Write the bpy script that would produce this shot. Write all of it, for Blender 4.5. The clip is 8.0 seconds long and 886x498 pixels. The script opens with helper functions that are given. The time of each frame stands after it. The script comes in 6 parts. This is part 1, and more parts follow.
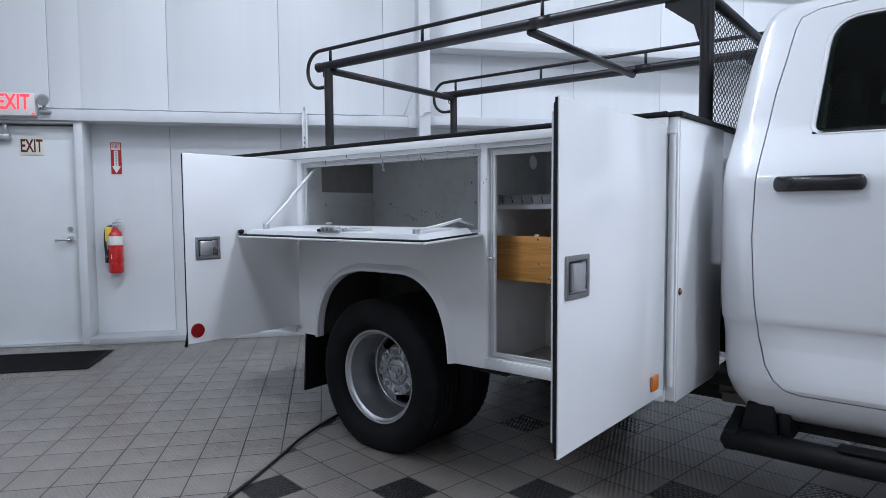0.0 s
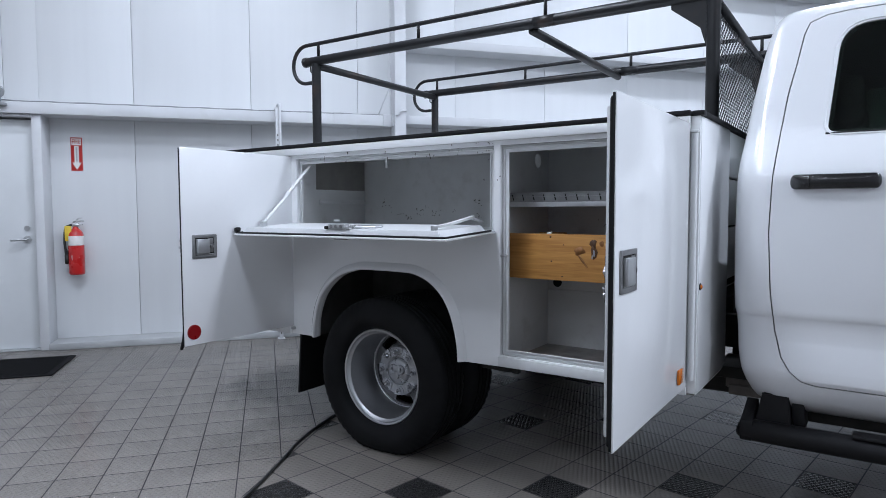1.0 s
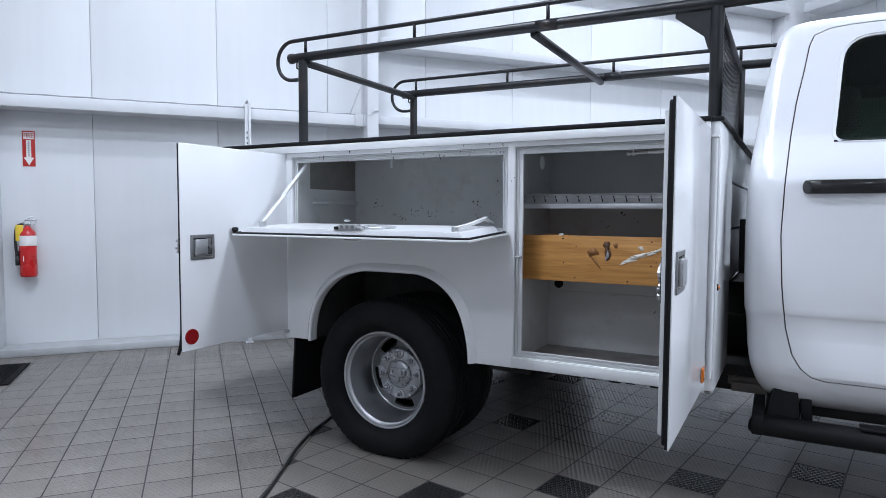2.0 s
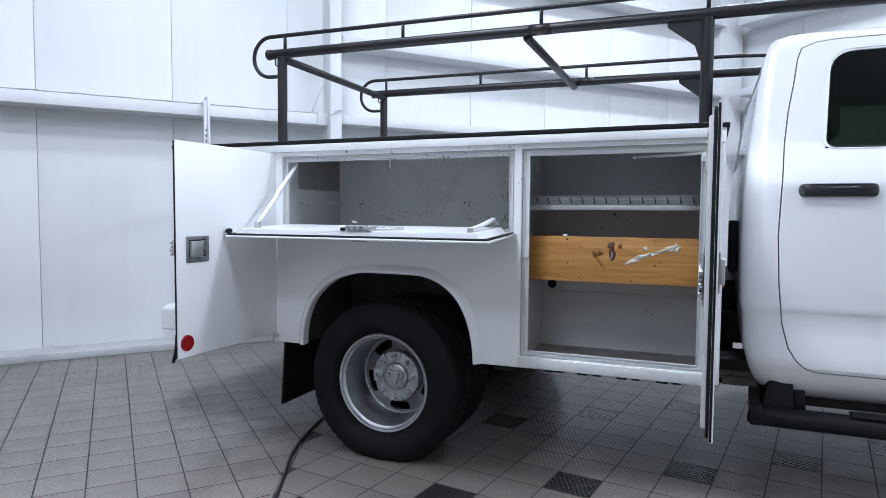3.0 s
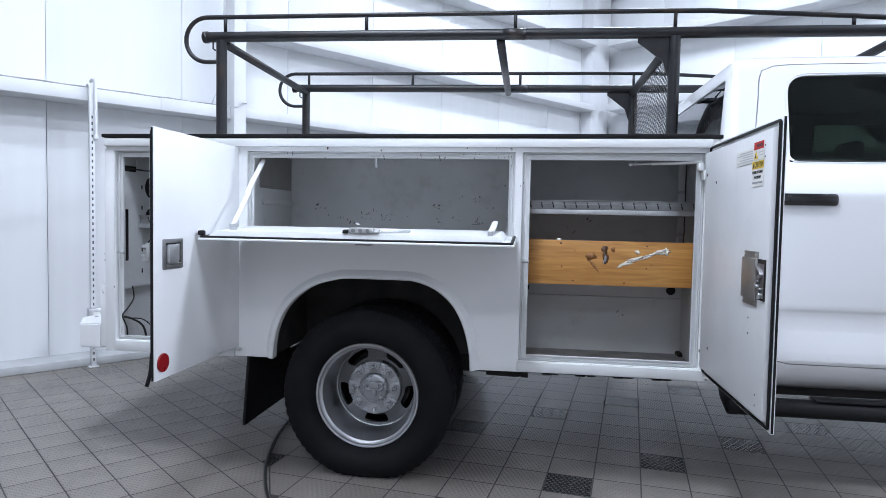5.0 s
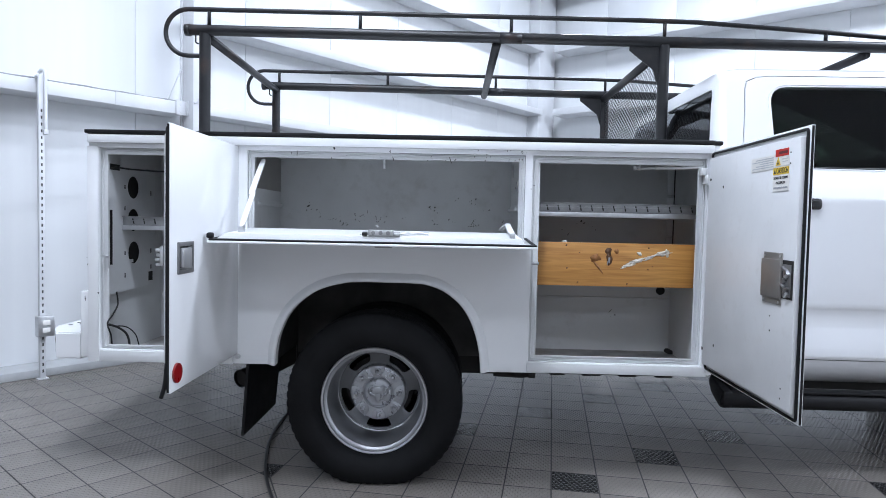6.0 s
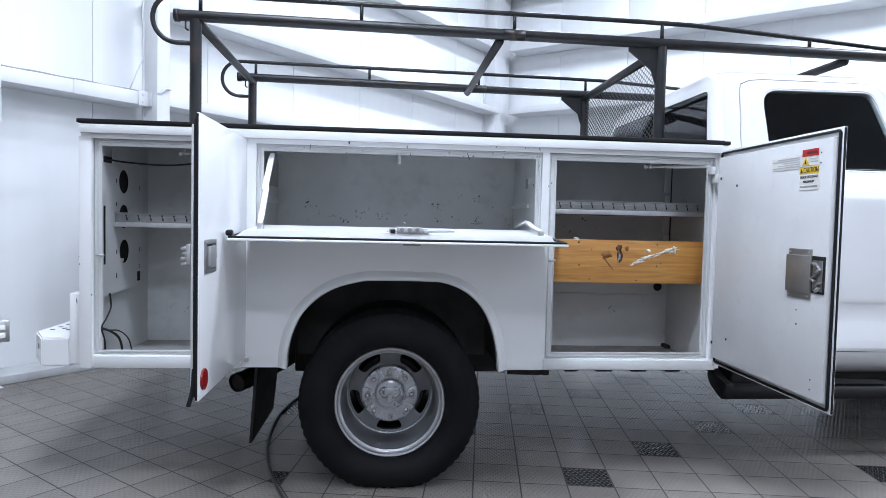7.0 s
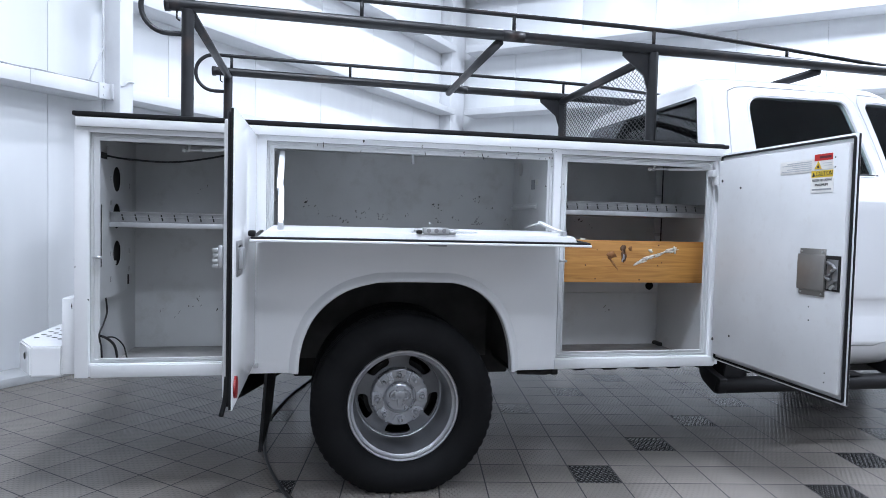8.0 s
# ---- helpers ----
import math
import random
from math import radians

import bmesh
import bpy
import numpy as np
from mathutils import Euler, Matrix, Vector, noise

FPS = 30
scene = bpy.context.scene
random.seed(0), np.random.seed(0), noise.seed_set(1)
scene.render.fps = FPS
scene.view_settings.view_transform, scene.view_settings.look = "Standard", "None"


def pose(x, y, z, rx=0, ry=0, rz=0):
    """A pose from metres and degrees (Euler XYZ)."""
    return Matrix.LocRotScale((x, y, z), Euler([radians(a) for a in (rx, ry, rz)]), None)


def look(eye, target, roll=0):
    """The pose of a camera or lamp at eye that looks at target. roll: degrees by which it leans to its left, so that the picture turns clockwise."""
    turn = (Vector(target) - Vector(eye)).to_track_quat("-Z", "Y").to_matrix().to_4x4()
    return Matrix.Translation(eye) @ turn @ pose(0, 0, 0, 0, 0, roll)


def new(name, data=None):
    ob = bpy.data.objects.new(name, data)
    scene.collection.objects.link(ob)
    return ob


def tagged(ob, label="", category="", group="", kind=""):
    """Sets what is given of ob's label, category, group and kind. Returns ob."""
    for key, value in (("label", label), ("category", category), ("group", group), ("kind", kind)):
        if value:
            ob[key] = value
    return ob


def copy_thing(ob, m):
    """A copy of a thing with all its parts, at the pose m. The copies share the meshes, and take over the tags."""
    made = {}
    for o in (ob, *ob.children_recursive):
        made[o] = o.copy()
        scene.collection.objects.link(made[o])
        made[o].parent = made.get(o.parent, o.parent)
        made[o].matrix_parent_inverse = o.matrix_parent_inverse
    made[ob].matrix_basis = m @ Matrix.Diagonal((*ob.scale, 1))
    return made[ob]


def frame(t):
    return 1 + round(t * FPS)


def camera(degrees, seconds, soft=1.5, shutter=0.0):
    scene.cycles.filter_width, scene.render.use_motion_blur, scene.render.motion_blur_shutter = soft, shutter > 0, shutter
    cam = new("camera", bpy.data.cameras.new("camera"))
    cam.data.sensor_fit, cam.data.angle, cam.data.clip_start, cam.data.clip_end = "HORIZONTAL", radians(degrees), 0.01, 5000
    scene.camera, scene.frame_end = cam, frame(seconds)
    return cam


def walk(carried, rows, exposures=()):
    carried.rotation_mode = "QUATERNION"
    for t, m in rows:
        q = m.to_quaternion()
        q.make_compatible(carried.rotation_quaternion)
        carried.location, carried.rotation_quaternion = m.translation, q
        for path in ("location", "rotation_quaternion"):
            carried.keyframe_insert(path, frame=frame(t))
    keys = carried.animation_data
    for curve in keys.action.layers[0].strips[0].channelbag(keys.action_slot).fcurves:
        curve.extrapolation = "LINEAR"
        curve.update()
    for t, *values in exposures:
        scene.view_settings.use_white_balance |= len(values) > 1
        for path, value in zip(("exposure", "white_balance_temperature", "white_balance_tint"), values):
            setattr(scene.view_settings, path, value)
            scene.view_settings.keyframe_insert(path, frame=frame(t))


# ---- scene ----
# camera: the fitted walk
cam = camera(69.7, 8.0, soft=0.8)
PATH = [
    (0, (0.432, 0.549, 1.272), (-0.833, 2.093, 1.144), -0.4),
    (0.5, (0.314, 0.468, 1.259), (-0.886, 2.063, 1.135), -0.3),
    (1, (0.178, 0.387, 1.252), (-0.952, 2.032, 1.129), -0.2),
    (1.5, (0.031, 0.311, 1.249), (-1.022, 2.007, 1.129), 0.1),
    (3, (-0.445, 0.076, 1.246), (-1.21, 1.921, 1.133), 0.4),
    (3.5, (-0.624, 0.03, 1.236), (-1.274, 1.919, 1.128), 0.6),
    (4, (-0.807, 0.006, 1.235), (-1.339, 1.931, 1.129), 0.7),
    (4.5, (-0.99, -0.005, 1.235), (-1.393, 1.951, 1.132), 0.9),
    (6, (-1.57, -0.035, 1.231), (-1.612, 1.962, 1.143), 1.2),
    (6.5, (-1.768, -0.015, 1.223), (-1.7, 1.982, 1.134), 1.2),
    (7, (-1.955, 0.022, 1.219), (-1.785, 2.013, 1.129), 1.3),
    (7.5, (-2.128, 0.06, 1.218), (-1.857, 2.04, 1.131), 1.4),
    (8, (-2.31, 0.097, 1.211), (-1.934, 2.06, 1.127), 1.4),
]
walk(cam, [(t, look(eye, target, roll)) for t, eye, target, roll in PATH],
     exposures=[(0.0, -0.80), (1.5, -0.56), (3.5, -0.26), (8.0, -0.05)])

# ---- plan numbers (metres) ----
ROOM = pose(0, 0, 0, 0, 0, 51)          # room frame: local x runs along the panelled wall, local y into it
WALL_N = 6.80                           # panelled wall, behind the girts
DOOR_N = 6.60                           # plane of the exit door's jamb
GIRT_N = 6.515                          # front of the girts
WALL_S = 8.15                           # corner wall
SIDE = 2.89                             # truck body, near side
MID = 4.15                              # truck centre line
BACK = 3.475                            # rear of the side compartments
CEIL = 5.6

# ---- world and large lights ----
world = bpy.data.worlds.new("world")
scene.world = world
world.use_nodes = True
world.node_tree.nodes["Background"].inputs[0].default_value = (0.75, 0.85, 1.0, 1)
world.node_tree.nodes["Background"].inputs[1].default_value = 0.02
LAMP_COLOUR = (0.765, 0.85, 1.02)
# unseen lamps (s, n, watts) placed to balance brightness; the last is added fill
LAMP_SPOTS = [(-4.4, 3.2, 50), (0.3, 3.9, 140), (5.4, 4.4, 205),
              (-3.4, -0.4, 145), (-0.6, 2.2, 245), (5.4, -0.4, 590),
              (-3.4, -5.2, 95), (1.0, -5.2, 55), (5.4, -5.2, 640), (-6.8, -4.0, 120)]

# ---- materials ----
def shader(name):
    m = bpy.data.materials.new(name)
    m.use_nodes = True
    t = m.node_tree
    return m, t, t.nodes["Principled BSDF"]


def surface(name, colour, rough=0.5, metal=0.0, vary=0.08, scale=6.0, bump=0.0, bump_scale=120.0, coat=0.0,
            stain=None, stain_amount=0.0, stain_scale=2.0, rough_vary=0.1, per_piece=0.0, spec=0.5):
    """Base colour with cloudy variation, optional stains, roughness variation and fine relief."""
    m, t, b = shader(name)
    n, l = t.nodes, t.links
    co = n.new("ShaderNodeTexCoord")
    cloud = n.new("ShaderNodeTexNoise")
    cloud.inputs["Scale"].default_value, cloud.inputs["Detail"].default_value = scale, 6
    l.new(co.outputs["Object"], cloud.inputs["Vector"])
    ramp = n.new("ShaderNodeValToRGB")
    lo = [max(0, c * (1 - vary)) for c in colour]
    hi = [min(1, c * (1 + vary)) for c in colour]
    ramp.color_ramp.elements[0].color = (*lo, 1)
    ramp.color_ramp.elements[1].color = (*hi, 1)
    ramp.color_ramp.elements[0].position, ramp.color_ramp.elements[1].position = 0.3, 0.7
    l.new(cloud.outputs["Fac"], ramp.inputs["Fac"])
    out = ramp.outputs["Color"]
    if stain:
        s = n.new("ShaderNodeTexNoise")
        s.inputs["Scale"].default_value, s.inputs["Detail"].default_value, s.inputs["Roughness"].default_value = stain_scale, 9, 0.65
        l.new(co.outputs["Object"], s.inputs["Vector"])
        r = n.new("ShaderNodeValToRGB")
        r.color_ramp.elements[0].position, r.color_ramp.elements[1].position = 0.55, 0.75
        l.new(s.outputs["Fac"], r.inputs["Fac"])
        k = n.new("ShaderNodeMath")
        k.operation = "MULTIPLY"
        k.inputs[1].default_value = stain_amount
        l.new(r.outputs["Color"], k.inputs[0])
        mix = n.new("ShaderNodeMix")
        mix.data_type = "RGBA"
        l.new(k.outputs[0], mix.inputs[0])
        l.new(out, mix.inputs[6])
        mix.inputs[7].default_value = (*stain, 1)
        out = mix.outputs[2]
    if per_piece:
        info = n.new("ShaderNodeObjectInfo")
        mr = n.new("ShaderNodeMapRange")
        mr.inputs["To Min"].default_value, mr.inputs["To Max"].default_value = 1 - per_piece, 1 + per_piece
        l.new(info.outputs["Random"], mr.inputs["Value"])
        mul = n.new("ShaderNodeMix")
        mul.data_type, mul.blend_type = "RGBA", "MULTIPLY"
        mul.inputs[0].default_value = 1
        l.new(out, mul.inputs[6])
        l.new(mr.outputs[0], mul.inputs[7])
        out = mul.outputs[2]
    l.new(out, b.inputs["Base Color"])
    rr = n.new("ShaderNodeMapRange")
    rr.inputs["To Min"].default_value, rr.inputs["To Max"].default_value = max(0.02, rough - rough_vary), min(1, rough + rough_vary)
    l.new(cloud.outputs["Fac"], rr.inputs["Value"])
    l.new(rr.outputs[0], b.inputs["Roughness"])
    b.inputs["Metallic"].default_value = metal
    b.inputs["Specular IOR Level"].default_value = spec
    b.inputs["Coat Weight"].default_value = coat
    b.inputs["Coat Roughness"].default_value = 0.06
    if bump:
        f = n.new("ShaderNodeTexNoise")
        f.inputs["Scale"].default_value, f.inputs["Detail"].default_value = bump_scale, 4
        l.new(co.outputs["Object"], f.inputs["Vector"])
        bp = n.new("ShaderNodeBump")
        bp.inputs["Strength"].default_value, bp.inputs["Distance"].default_value = 1.0, bump
        l.new(f.outputs["Fac"], bp.inputs["Height"])
        l.new(bp.outputs["Normal"], b.inputs["Normal"])
    return m


def studded_tile(name, colour, per_piece):
    """Quarry tile with staggered rows of small raised studs, worn and a little greasy."""
    m, t, b = shader(name)
    n, l = t.nodes, t.links
    co = n.new("ShaderNodeTexCoord")
    rot = n.new("ShaderNodeMapping")
    rot.inputs["Rotation"].default_value = (0, 0, radians(45))
    rot.inputs["Scale"].default_value = (math.sqrt(2) / 0.0243, math.sqrt(2) / 0.0433, 1)
    l.new(co.outputs["Object"], rot.inputs["Vector"])
    fr = n.new("ShaderNodeVectorMath")
    fr.operation = "FRACTION"
    l.new(rot.outputs[0], fr.inputs[0])
    sub = n.new("ShaderNodeVectorMath")
    sub.operation = "SUBTRACT"
    sub.inputs[1].default_value = (0.5, 0.5, 0.5)
    l.new(fr.outputs[0], sub.inputs[0])
    flat = n.new("ShaderNodeVectorMath")
    flat.operation = "MULTIPLY"
    flat.inputs[1].default_value = (1, 1, 0)
    l.new(sub.outputs[0], flat.inputs[0])
    ln = n.new("ShaderNodeVectorMath")
    ln.operation = "LENGTH"
    l.new(flat.outputs[0], ln.inputs[0])
    stud = n.new("ShaderNodeMapRange")
    stud.interpolation_type = "SMOOTHSTEP"
    stud.inputs["From Min"].default_value, stud.inputs["From Max"].default_value = 0.40, 0.12
    l.new(ln.outputs["Value"], stud.inputs["Value"])
    noise_ = n.new("ShaderNodeTexNoise")
    noise_.inputs["Scale"].default_value, noise_.inputs["Detail"].default_value = 3.0, 8
    l.new(co.outputs["Object"], noise_.inputs["Vector"])
    fine = n.new("ShaderNodeTexNoise")
    fine.inputs["Scale"].default_value, fine.inputs["Detail"].default_value = 260.0, 3
    l.new(co.outputs["Object"], fine.inputs["Vector"])
    ramp = n.new("ShaderNodeValToRGB")
    ramp.color_ramp.elements[0].position, ramp.color_ramp.elements[1].position = 0.25, 0.75
    ramp.color_ramp.elements[0].color = (*[c * 0.86 for c in colour], 1)
    ramp.color_ramp.elements[1].color = (*[c * 1.1 for c in colour], 1)
    l.new(noise_.outputs["Fac"], ramp.inputs["Fac"])
    info = n.new("ShaderNodeObjectInfo" if per_piece else "ShaderNodeNewGeometry")
    mr = n.new("ShaderNodeMapRange")
    mr.inputs["To Min"].default_value, mr.inputs["To Max"].default_value = 0.965, 1.03
    l.new(info.outputs["Random" if per_piece else "Random Per Island"], mr.inputs["Value"])
    mul = n.new("ShaderNodeMix")
    mul.data_type, mul.blend_type = "RGBA", "MULTIPLY"
    mul.inputs[0].default_value = 1
    l.new(ramp.outputs["Color"], mul.inputs[6])
    l.new(mr.outputs[0], mul.inputs[7])
    # faint shading of the studs put into the base colour, recesses darker
    recess_shade = n.new("ShaderNodeMapRange")
    recess_shade.inputs["To Min"].default_value, recess_shade.inputs["To Max"].default_value = 0.985, 1.01
    l.new(stud.outputs[0], recess_shade.inputs["Value"])
    shaded = n.new("ShaderNodeMix")
    shaded.data_type, shaded.blend_type = "RGBA", "MULTIPLY"
    shaded.inputs[0].default_value = 1
    l.new(mul.outputs[2], shaded.inputs[6])
    l.new(recess_shade.outputs[0], shaded.inputs[7])
    l.new(shaded.outputs[2], b.inputs["Base Color"])
    # dull fired body under a glossy worn film that follows the studs
    b.inputs["Roughness"].default_value, b.inputs["Specular IOR Level"].default_value = 0.7, 0.1
    rr = n.new("ShaderNodeMapRange")
    rr.inputs["To Min"].default_value, rr.inputs["To Max"].default_value = 0.10, 0.18
    l.new(noise_.outputs["Fac"], rr.inputs["Value"])
    l.new(rr.outputs[0], b.inputs["Coat Roughness"])
    b.inputs["Coat Weight"].default_value = 0.8
    add = n.new("ShaderNodeMath")
    add.operation = "MULTIPLY_ADD"
    add.inputs[1].default_value = 0.08
    l.new(fine.outputs["Fac"], add.inputs[0])
    l.new(stud.outputs[0], add.inputs[2])
    bp = n.new("ShaderNodeBump")
    bp.inputs["Strength"].default_value, bp.inputs["Distance"].default_value = 1.0, 0.0042
    l.new(add.outputs[0], bp.inputs["Height"])
    l.new(bp.outputs["Normal"], b.inputs["Coat Normal"])
    low = n.new("ShaderNodeBump")
    low.inputs["Strength"].default_value, low.inputs["Distance"].default_value = 1.0, 0.0016
    l.new(add.outputs[0], low.inputs["Height"])
    l.new(low.outputs["Normal"], b.inputs["Normal"])
    return m


def ribbed_panel(name, colour):
    """Painted insulated wall panel: fine upright ribs, faint scuffs."""
    m, t, b = shader(name)
    n, l = t.nodes, t.links
    co = n.new("ShaderNodeTexCoord")
    turn = n.new("ShaderNodeMapping")
    turn.inputs["Rotation"].default_value = (0, 0, radians(-51))
    l.new(co.outputs["Object"], turn.inputs["Vector"])
    wave = n.new("ShaderNodeTexWave")
    wave.wave_type, wave.bands_direction = "BANDS", "X"
    wave.inputs["Scale"].default_value, wave.inputs["Distortion"].default_value = 2.6, 0.0
    l.new(turn.outputs[0], wave.inputs["Vector"])
    streak = n.new("ShaderNodeMapping")
    streak.inputs["Scale"].default_value = (9, 9, 0.5)
    l.new(turn.outputs[0], streak.inputs["Vector"])
    st = n.new("ShaderNodeTexNoise")
    st.inputs["Scale"].default_value, st.inputs["Detail"].default_value = 1.0, 7
    l.new(streak.outputs[0], st.inputs["Vector"])
    ramp = n.new("ShaderNodeValToRGB")
    ramp.color_ramp.elements[0].position, ramp.color_ramp.elements[1].position = 0.3, 0.7
    ramp.color_ramp.elements[0].color = (*[c * 0.978 for c in colour], 1)
    ramp.color_ramp.elements[1].color = (*[min(1, c * 1.015) for c in colour], 1)
    l.new(st.outputs["Fac"], ramp.inputs["Fac"])
    l.new(ramp.outputs["Color"], b.inputs["Base Color"])
    rr = n.new("ShaderNodeMapRange")
    rr.inputs["To Min"].default_value, rr.inputs["To Max"].default_value = 0.32, 0.5
    l.new(st.outputs["Fac"], rr.inputs["Value"])
    l.new(rr.outputs[0], b.inputs["Roughness"])
    add = n.new("ShaderNodeMath")
    add.operation = "MULTIPLY_ADD"
    add.inputs[1].default_value = 0.25
    l.new(st.outputs["Fac"], add.inputs[0])
    l.new(wave.outputs["Fac"], add.inputs[2])
    bp = n.new("ShaderNodeBump")
    bp.inputs["Strength"].default_value, bp.inputs["Distance"].default_value = 0.08, 0.003
    l.new(add.outputs[0], bp.inputs["Height"])
    l.new(bp.outputs["Normal"], b.inputs["Normal"])
    return m


def plank_wood(name):
    """Varnished pine board: grain along x, a few dark knots."""
    m, t, b = shader(name)
    n, l = t.nodes, t.links
    co = n.new("ShaderNodeTexCoord")
    mp = n.new("ShaderNodeMapping")
    mp.inputs["Scale"].default_value = (1.3, 8, 17)
    l.new(co.outputs["Object"], mp.inputs["Vector"])
    g = n.new("ShaderNodeTexNoise")
    g.inputs["Scale"].default_value, g.inputs["Detail"].default_value, g.inputs["Distortion"].default_value = 3.0, 8, 0.9
    l.new(mp.outputs[0], g.inputs["Vector"])
    ramp = n.new("ShaderNodeValToRGB")
    ramp.color_ramp.elements[0].position, ramp.color_ramp.elements[1].position = 0.3, 0.72
    ramp.color_ramp.elements[0].color = (0.36, 0.155, 0.036, 1)
    ramp.color_ramp.elements[1].color = (0.60, 0.305, 0.085, 1)
    l.new(g.outputs["Fac"], ramp.inputs["Fac"])
    l.new(ramp.outputs["Color"], b.inputs["Base Color"])
    b.inputs["Roughness"].default_value = 0.42
    bp = n.new("ShaderNodeBump")
    bp.inputs["Strength"].default_value, bp.inputs["Distance"].default_value = 0.3, 0.001
    l.new(g.outputs["Fac"], bp.inputs["Height"])
    l.new(bp.outputs["Normal"], b.inputs["Normal"])
    return m


def tinted_glass(name, tint):
    m, t, b = shader(name)
    n, l = t.nodes, t.links
    out = n["Material Output"]
    n.remove(b)
    clear = n.new("ShaderNodeBsdfTransparent")
    clear.inputs[0].default_value = (*tint, 1)
    gloss = n.new("ShaderNodeBsdfGlossy")
    gloss.inputs["Roughness"].default_value = 0.02
    gloss.inputs["Color"].default_value = (0.95, 0.97, 1, 1)
    fr = n.new("ShaderNodeFresnel")
    fr.inputs["IOR"].default_value = 1.5
    mix = n.new("ShaderNodeMixShader")
    l.new(fr.outputs[0], mix.inputs[0])
    l.new(clear.outputs[0], mix.inputs[1])
    l.new(gloss.outputs[0], mix.inputs[2])
    l.new(mix.outputs[0], out.inputs["Surface"])
    return m


def glow(name, colour, strength):
    m, t, b = shader(name)
    b.inputs["Base Color"].default_value = (*colour, 1)
    b.inputs["Emission Color"].default_value = (*colour, 1)
    b.inputs["Emission Strength"].default_value = strength
    return m


M_PAINT = surface("truck_paint", (0.70, 0.71, 0.725), 0.30, vary=0.012, scale=2.0, coat=0.6, bump=0.00010, bump_scale=12, rough_vary=0.02)
M_BODY = surface("body_paint", (0.78, 0.79, 0.80), 0.24, vary=0.02, scale=3.0, coat=0.5, bump=0.0003, bump_scale=40,
                 stain=(0.6, 0.59, 0.57), stain_amount=0.03, stain_scale=30.0, rough_vary=0.015)
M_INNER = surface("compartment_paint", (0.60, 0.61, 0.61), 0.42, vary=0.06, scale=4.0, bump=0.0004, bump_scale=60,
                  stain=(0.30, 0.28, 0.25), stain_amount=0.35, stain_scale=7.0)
M_WORN = surface("worn_floor_paint", (0.30, 0.295, 0.285), 0.5, vary=0.3, scale=9, bump=0.0008, bump_scale=50,
                 stain=(0.10, 0.075, 0.06), stain_amount=0.7, stain_scale=5)
M_FRAME = surface("frame_paint", (0.63, 0.64, 0.645), 0.35, vary=0.05, scale=5.0, bump=0.0004, bump_scale=60,
                  stain=(0.50, 0.48, 0.45), stain_amount=0.3, stain_scale=18.0)
M_TRIM = surface("black_rubber", (0.008, 0.008, 0.009), 0.55, vary=0.2, scale=20, bump=0.0004, bump_scale=150, spec=0.25)
M_RACK = surface("black_rack_paint", (0.012, 0.0125, 0.014), 0.42, vary=0.25, scale=14, bump=0.0003, bump_scale=90,
                 stain=(0.10, 0.045, 0.02), stain_amount=0.35, stain_scale=3.5, spec=0.35)
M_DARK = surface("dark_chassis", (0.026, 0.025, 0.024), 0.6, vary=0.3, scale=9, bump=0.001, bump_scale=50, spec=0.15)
# wheel house grey, raised in place of light bounced into the well
M_LIFTED_UNDERCOAT = surface("lifted_grey_undercoat", (0.075, 0.073, 0.070), 0.7, vary=0.3, scale=7, bump=0.001, bump_scale=50, spec=0.15)
M_EXHAUST = surface("heat_stained_steel", (0.12, 0.105, 0.095), 0.55, metal=0.3, vary=0.3, scale=9, bump=0.0006, bump_scale=60)
M_TYRE = surface("tyre_rubber", (0.0100, 0.0103, 0.0112), 0.66, vary=0.25, scale=7, bump=0.0006, bump_scale=90, spec=0.12)
M_RIM = surface("silver_rim", (0.56, 0.57, 0.59), 0.42, metal=1.0, vary=0.06, scale=9, bump=0.0002, bump_scale=70,
                stain=(0.16, 0.15, 0.15), stain_amount=0.3, stain_scale=9)
M_CAP = surface("silver_plastic_cap", (0.40, 0.41, 0.43), 0.28, metal=0.65, vary=0.06, scale=14, bump=0.0002, bump_scale=90)
M_PADDLE = surface("satin_silver", (0.48, 0.49, 0.50), 0.32, metal=0.7, vary=0.06, scale=30, rough_vary=0.05)
M_SHELF = surface("dull_zinc", (0.34, 0.345, 0.35), 0.42, metal=0.6, vary=0.2, scale=16, bump=0.0004, bump_scale=80)
M_STEEL = surface("zinc_steel", (0.56, 0.57, 0.58), 0.38, metal=0.85, vary=0.12, scale=22, bump=0.0004, bump_scale=80)
# steel of the latch cover, also the grey of a painted shadow patch
M_PLATE_SHADOW = surface("steel_plate_and_shadow", (0.36, 0.35, 0.33), 0.42, metal=0.8, vary=0.08, scale=18, bump=0.0002, bump_scale=200)
M_DISC = surface("silver_disc", (0.17, 0.173, 0.18), 0.46, metal=0.5, vary=0.08, scale=9, bump=0.0002, bump_scale=70,
                 stain=(0.10, 0.095, 0.09), stain_amount=0.4, stain_scale=12)
M_BEZEL = surface("dull_latch_metal", (0.30, 0.30, 0.305), 0.38, metal=0.85, vary=0.1, scale=30, bump=0.0002, bump_scale=200)
M_HANDLE = surface("black_plastic", (0.012, 0.012, 0.013), 0.2, vary=0.15, scale=12, bump=0.0001, bump_scale=300, spec=0.6)
M_CLOTH = surface("dark_seat_cloth", (0.11, 0.11, 0.112), 0.85, vary=0.2, scale=18, bump=0.002, bump_scale=220, spec=0.15)
M_GLASS = tinted_glass("tinted_glass", (0.33, 0.39, 0.35))
M_RED = surface("red_reflector", (0.20, 0.003, 0.005), 0.3, vary=0.1, scale=60, coat=0.2)
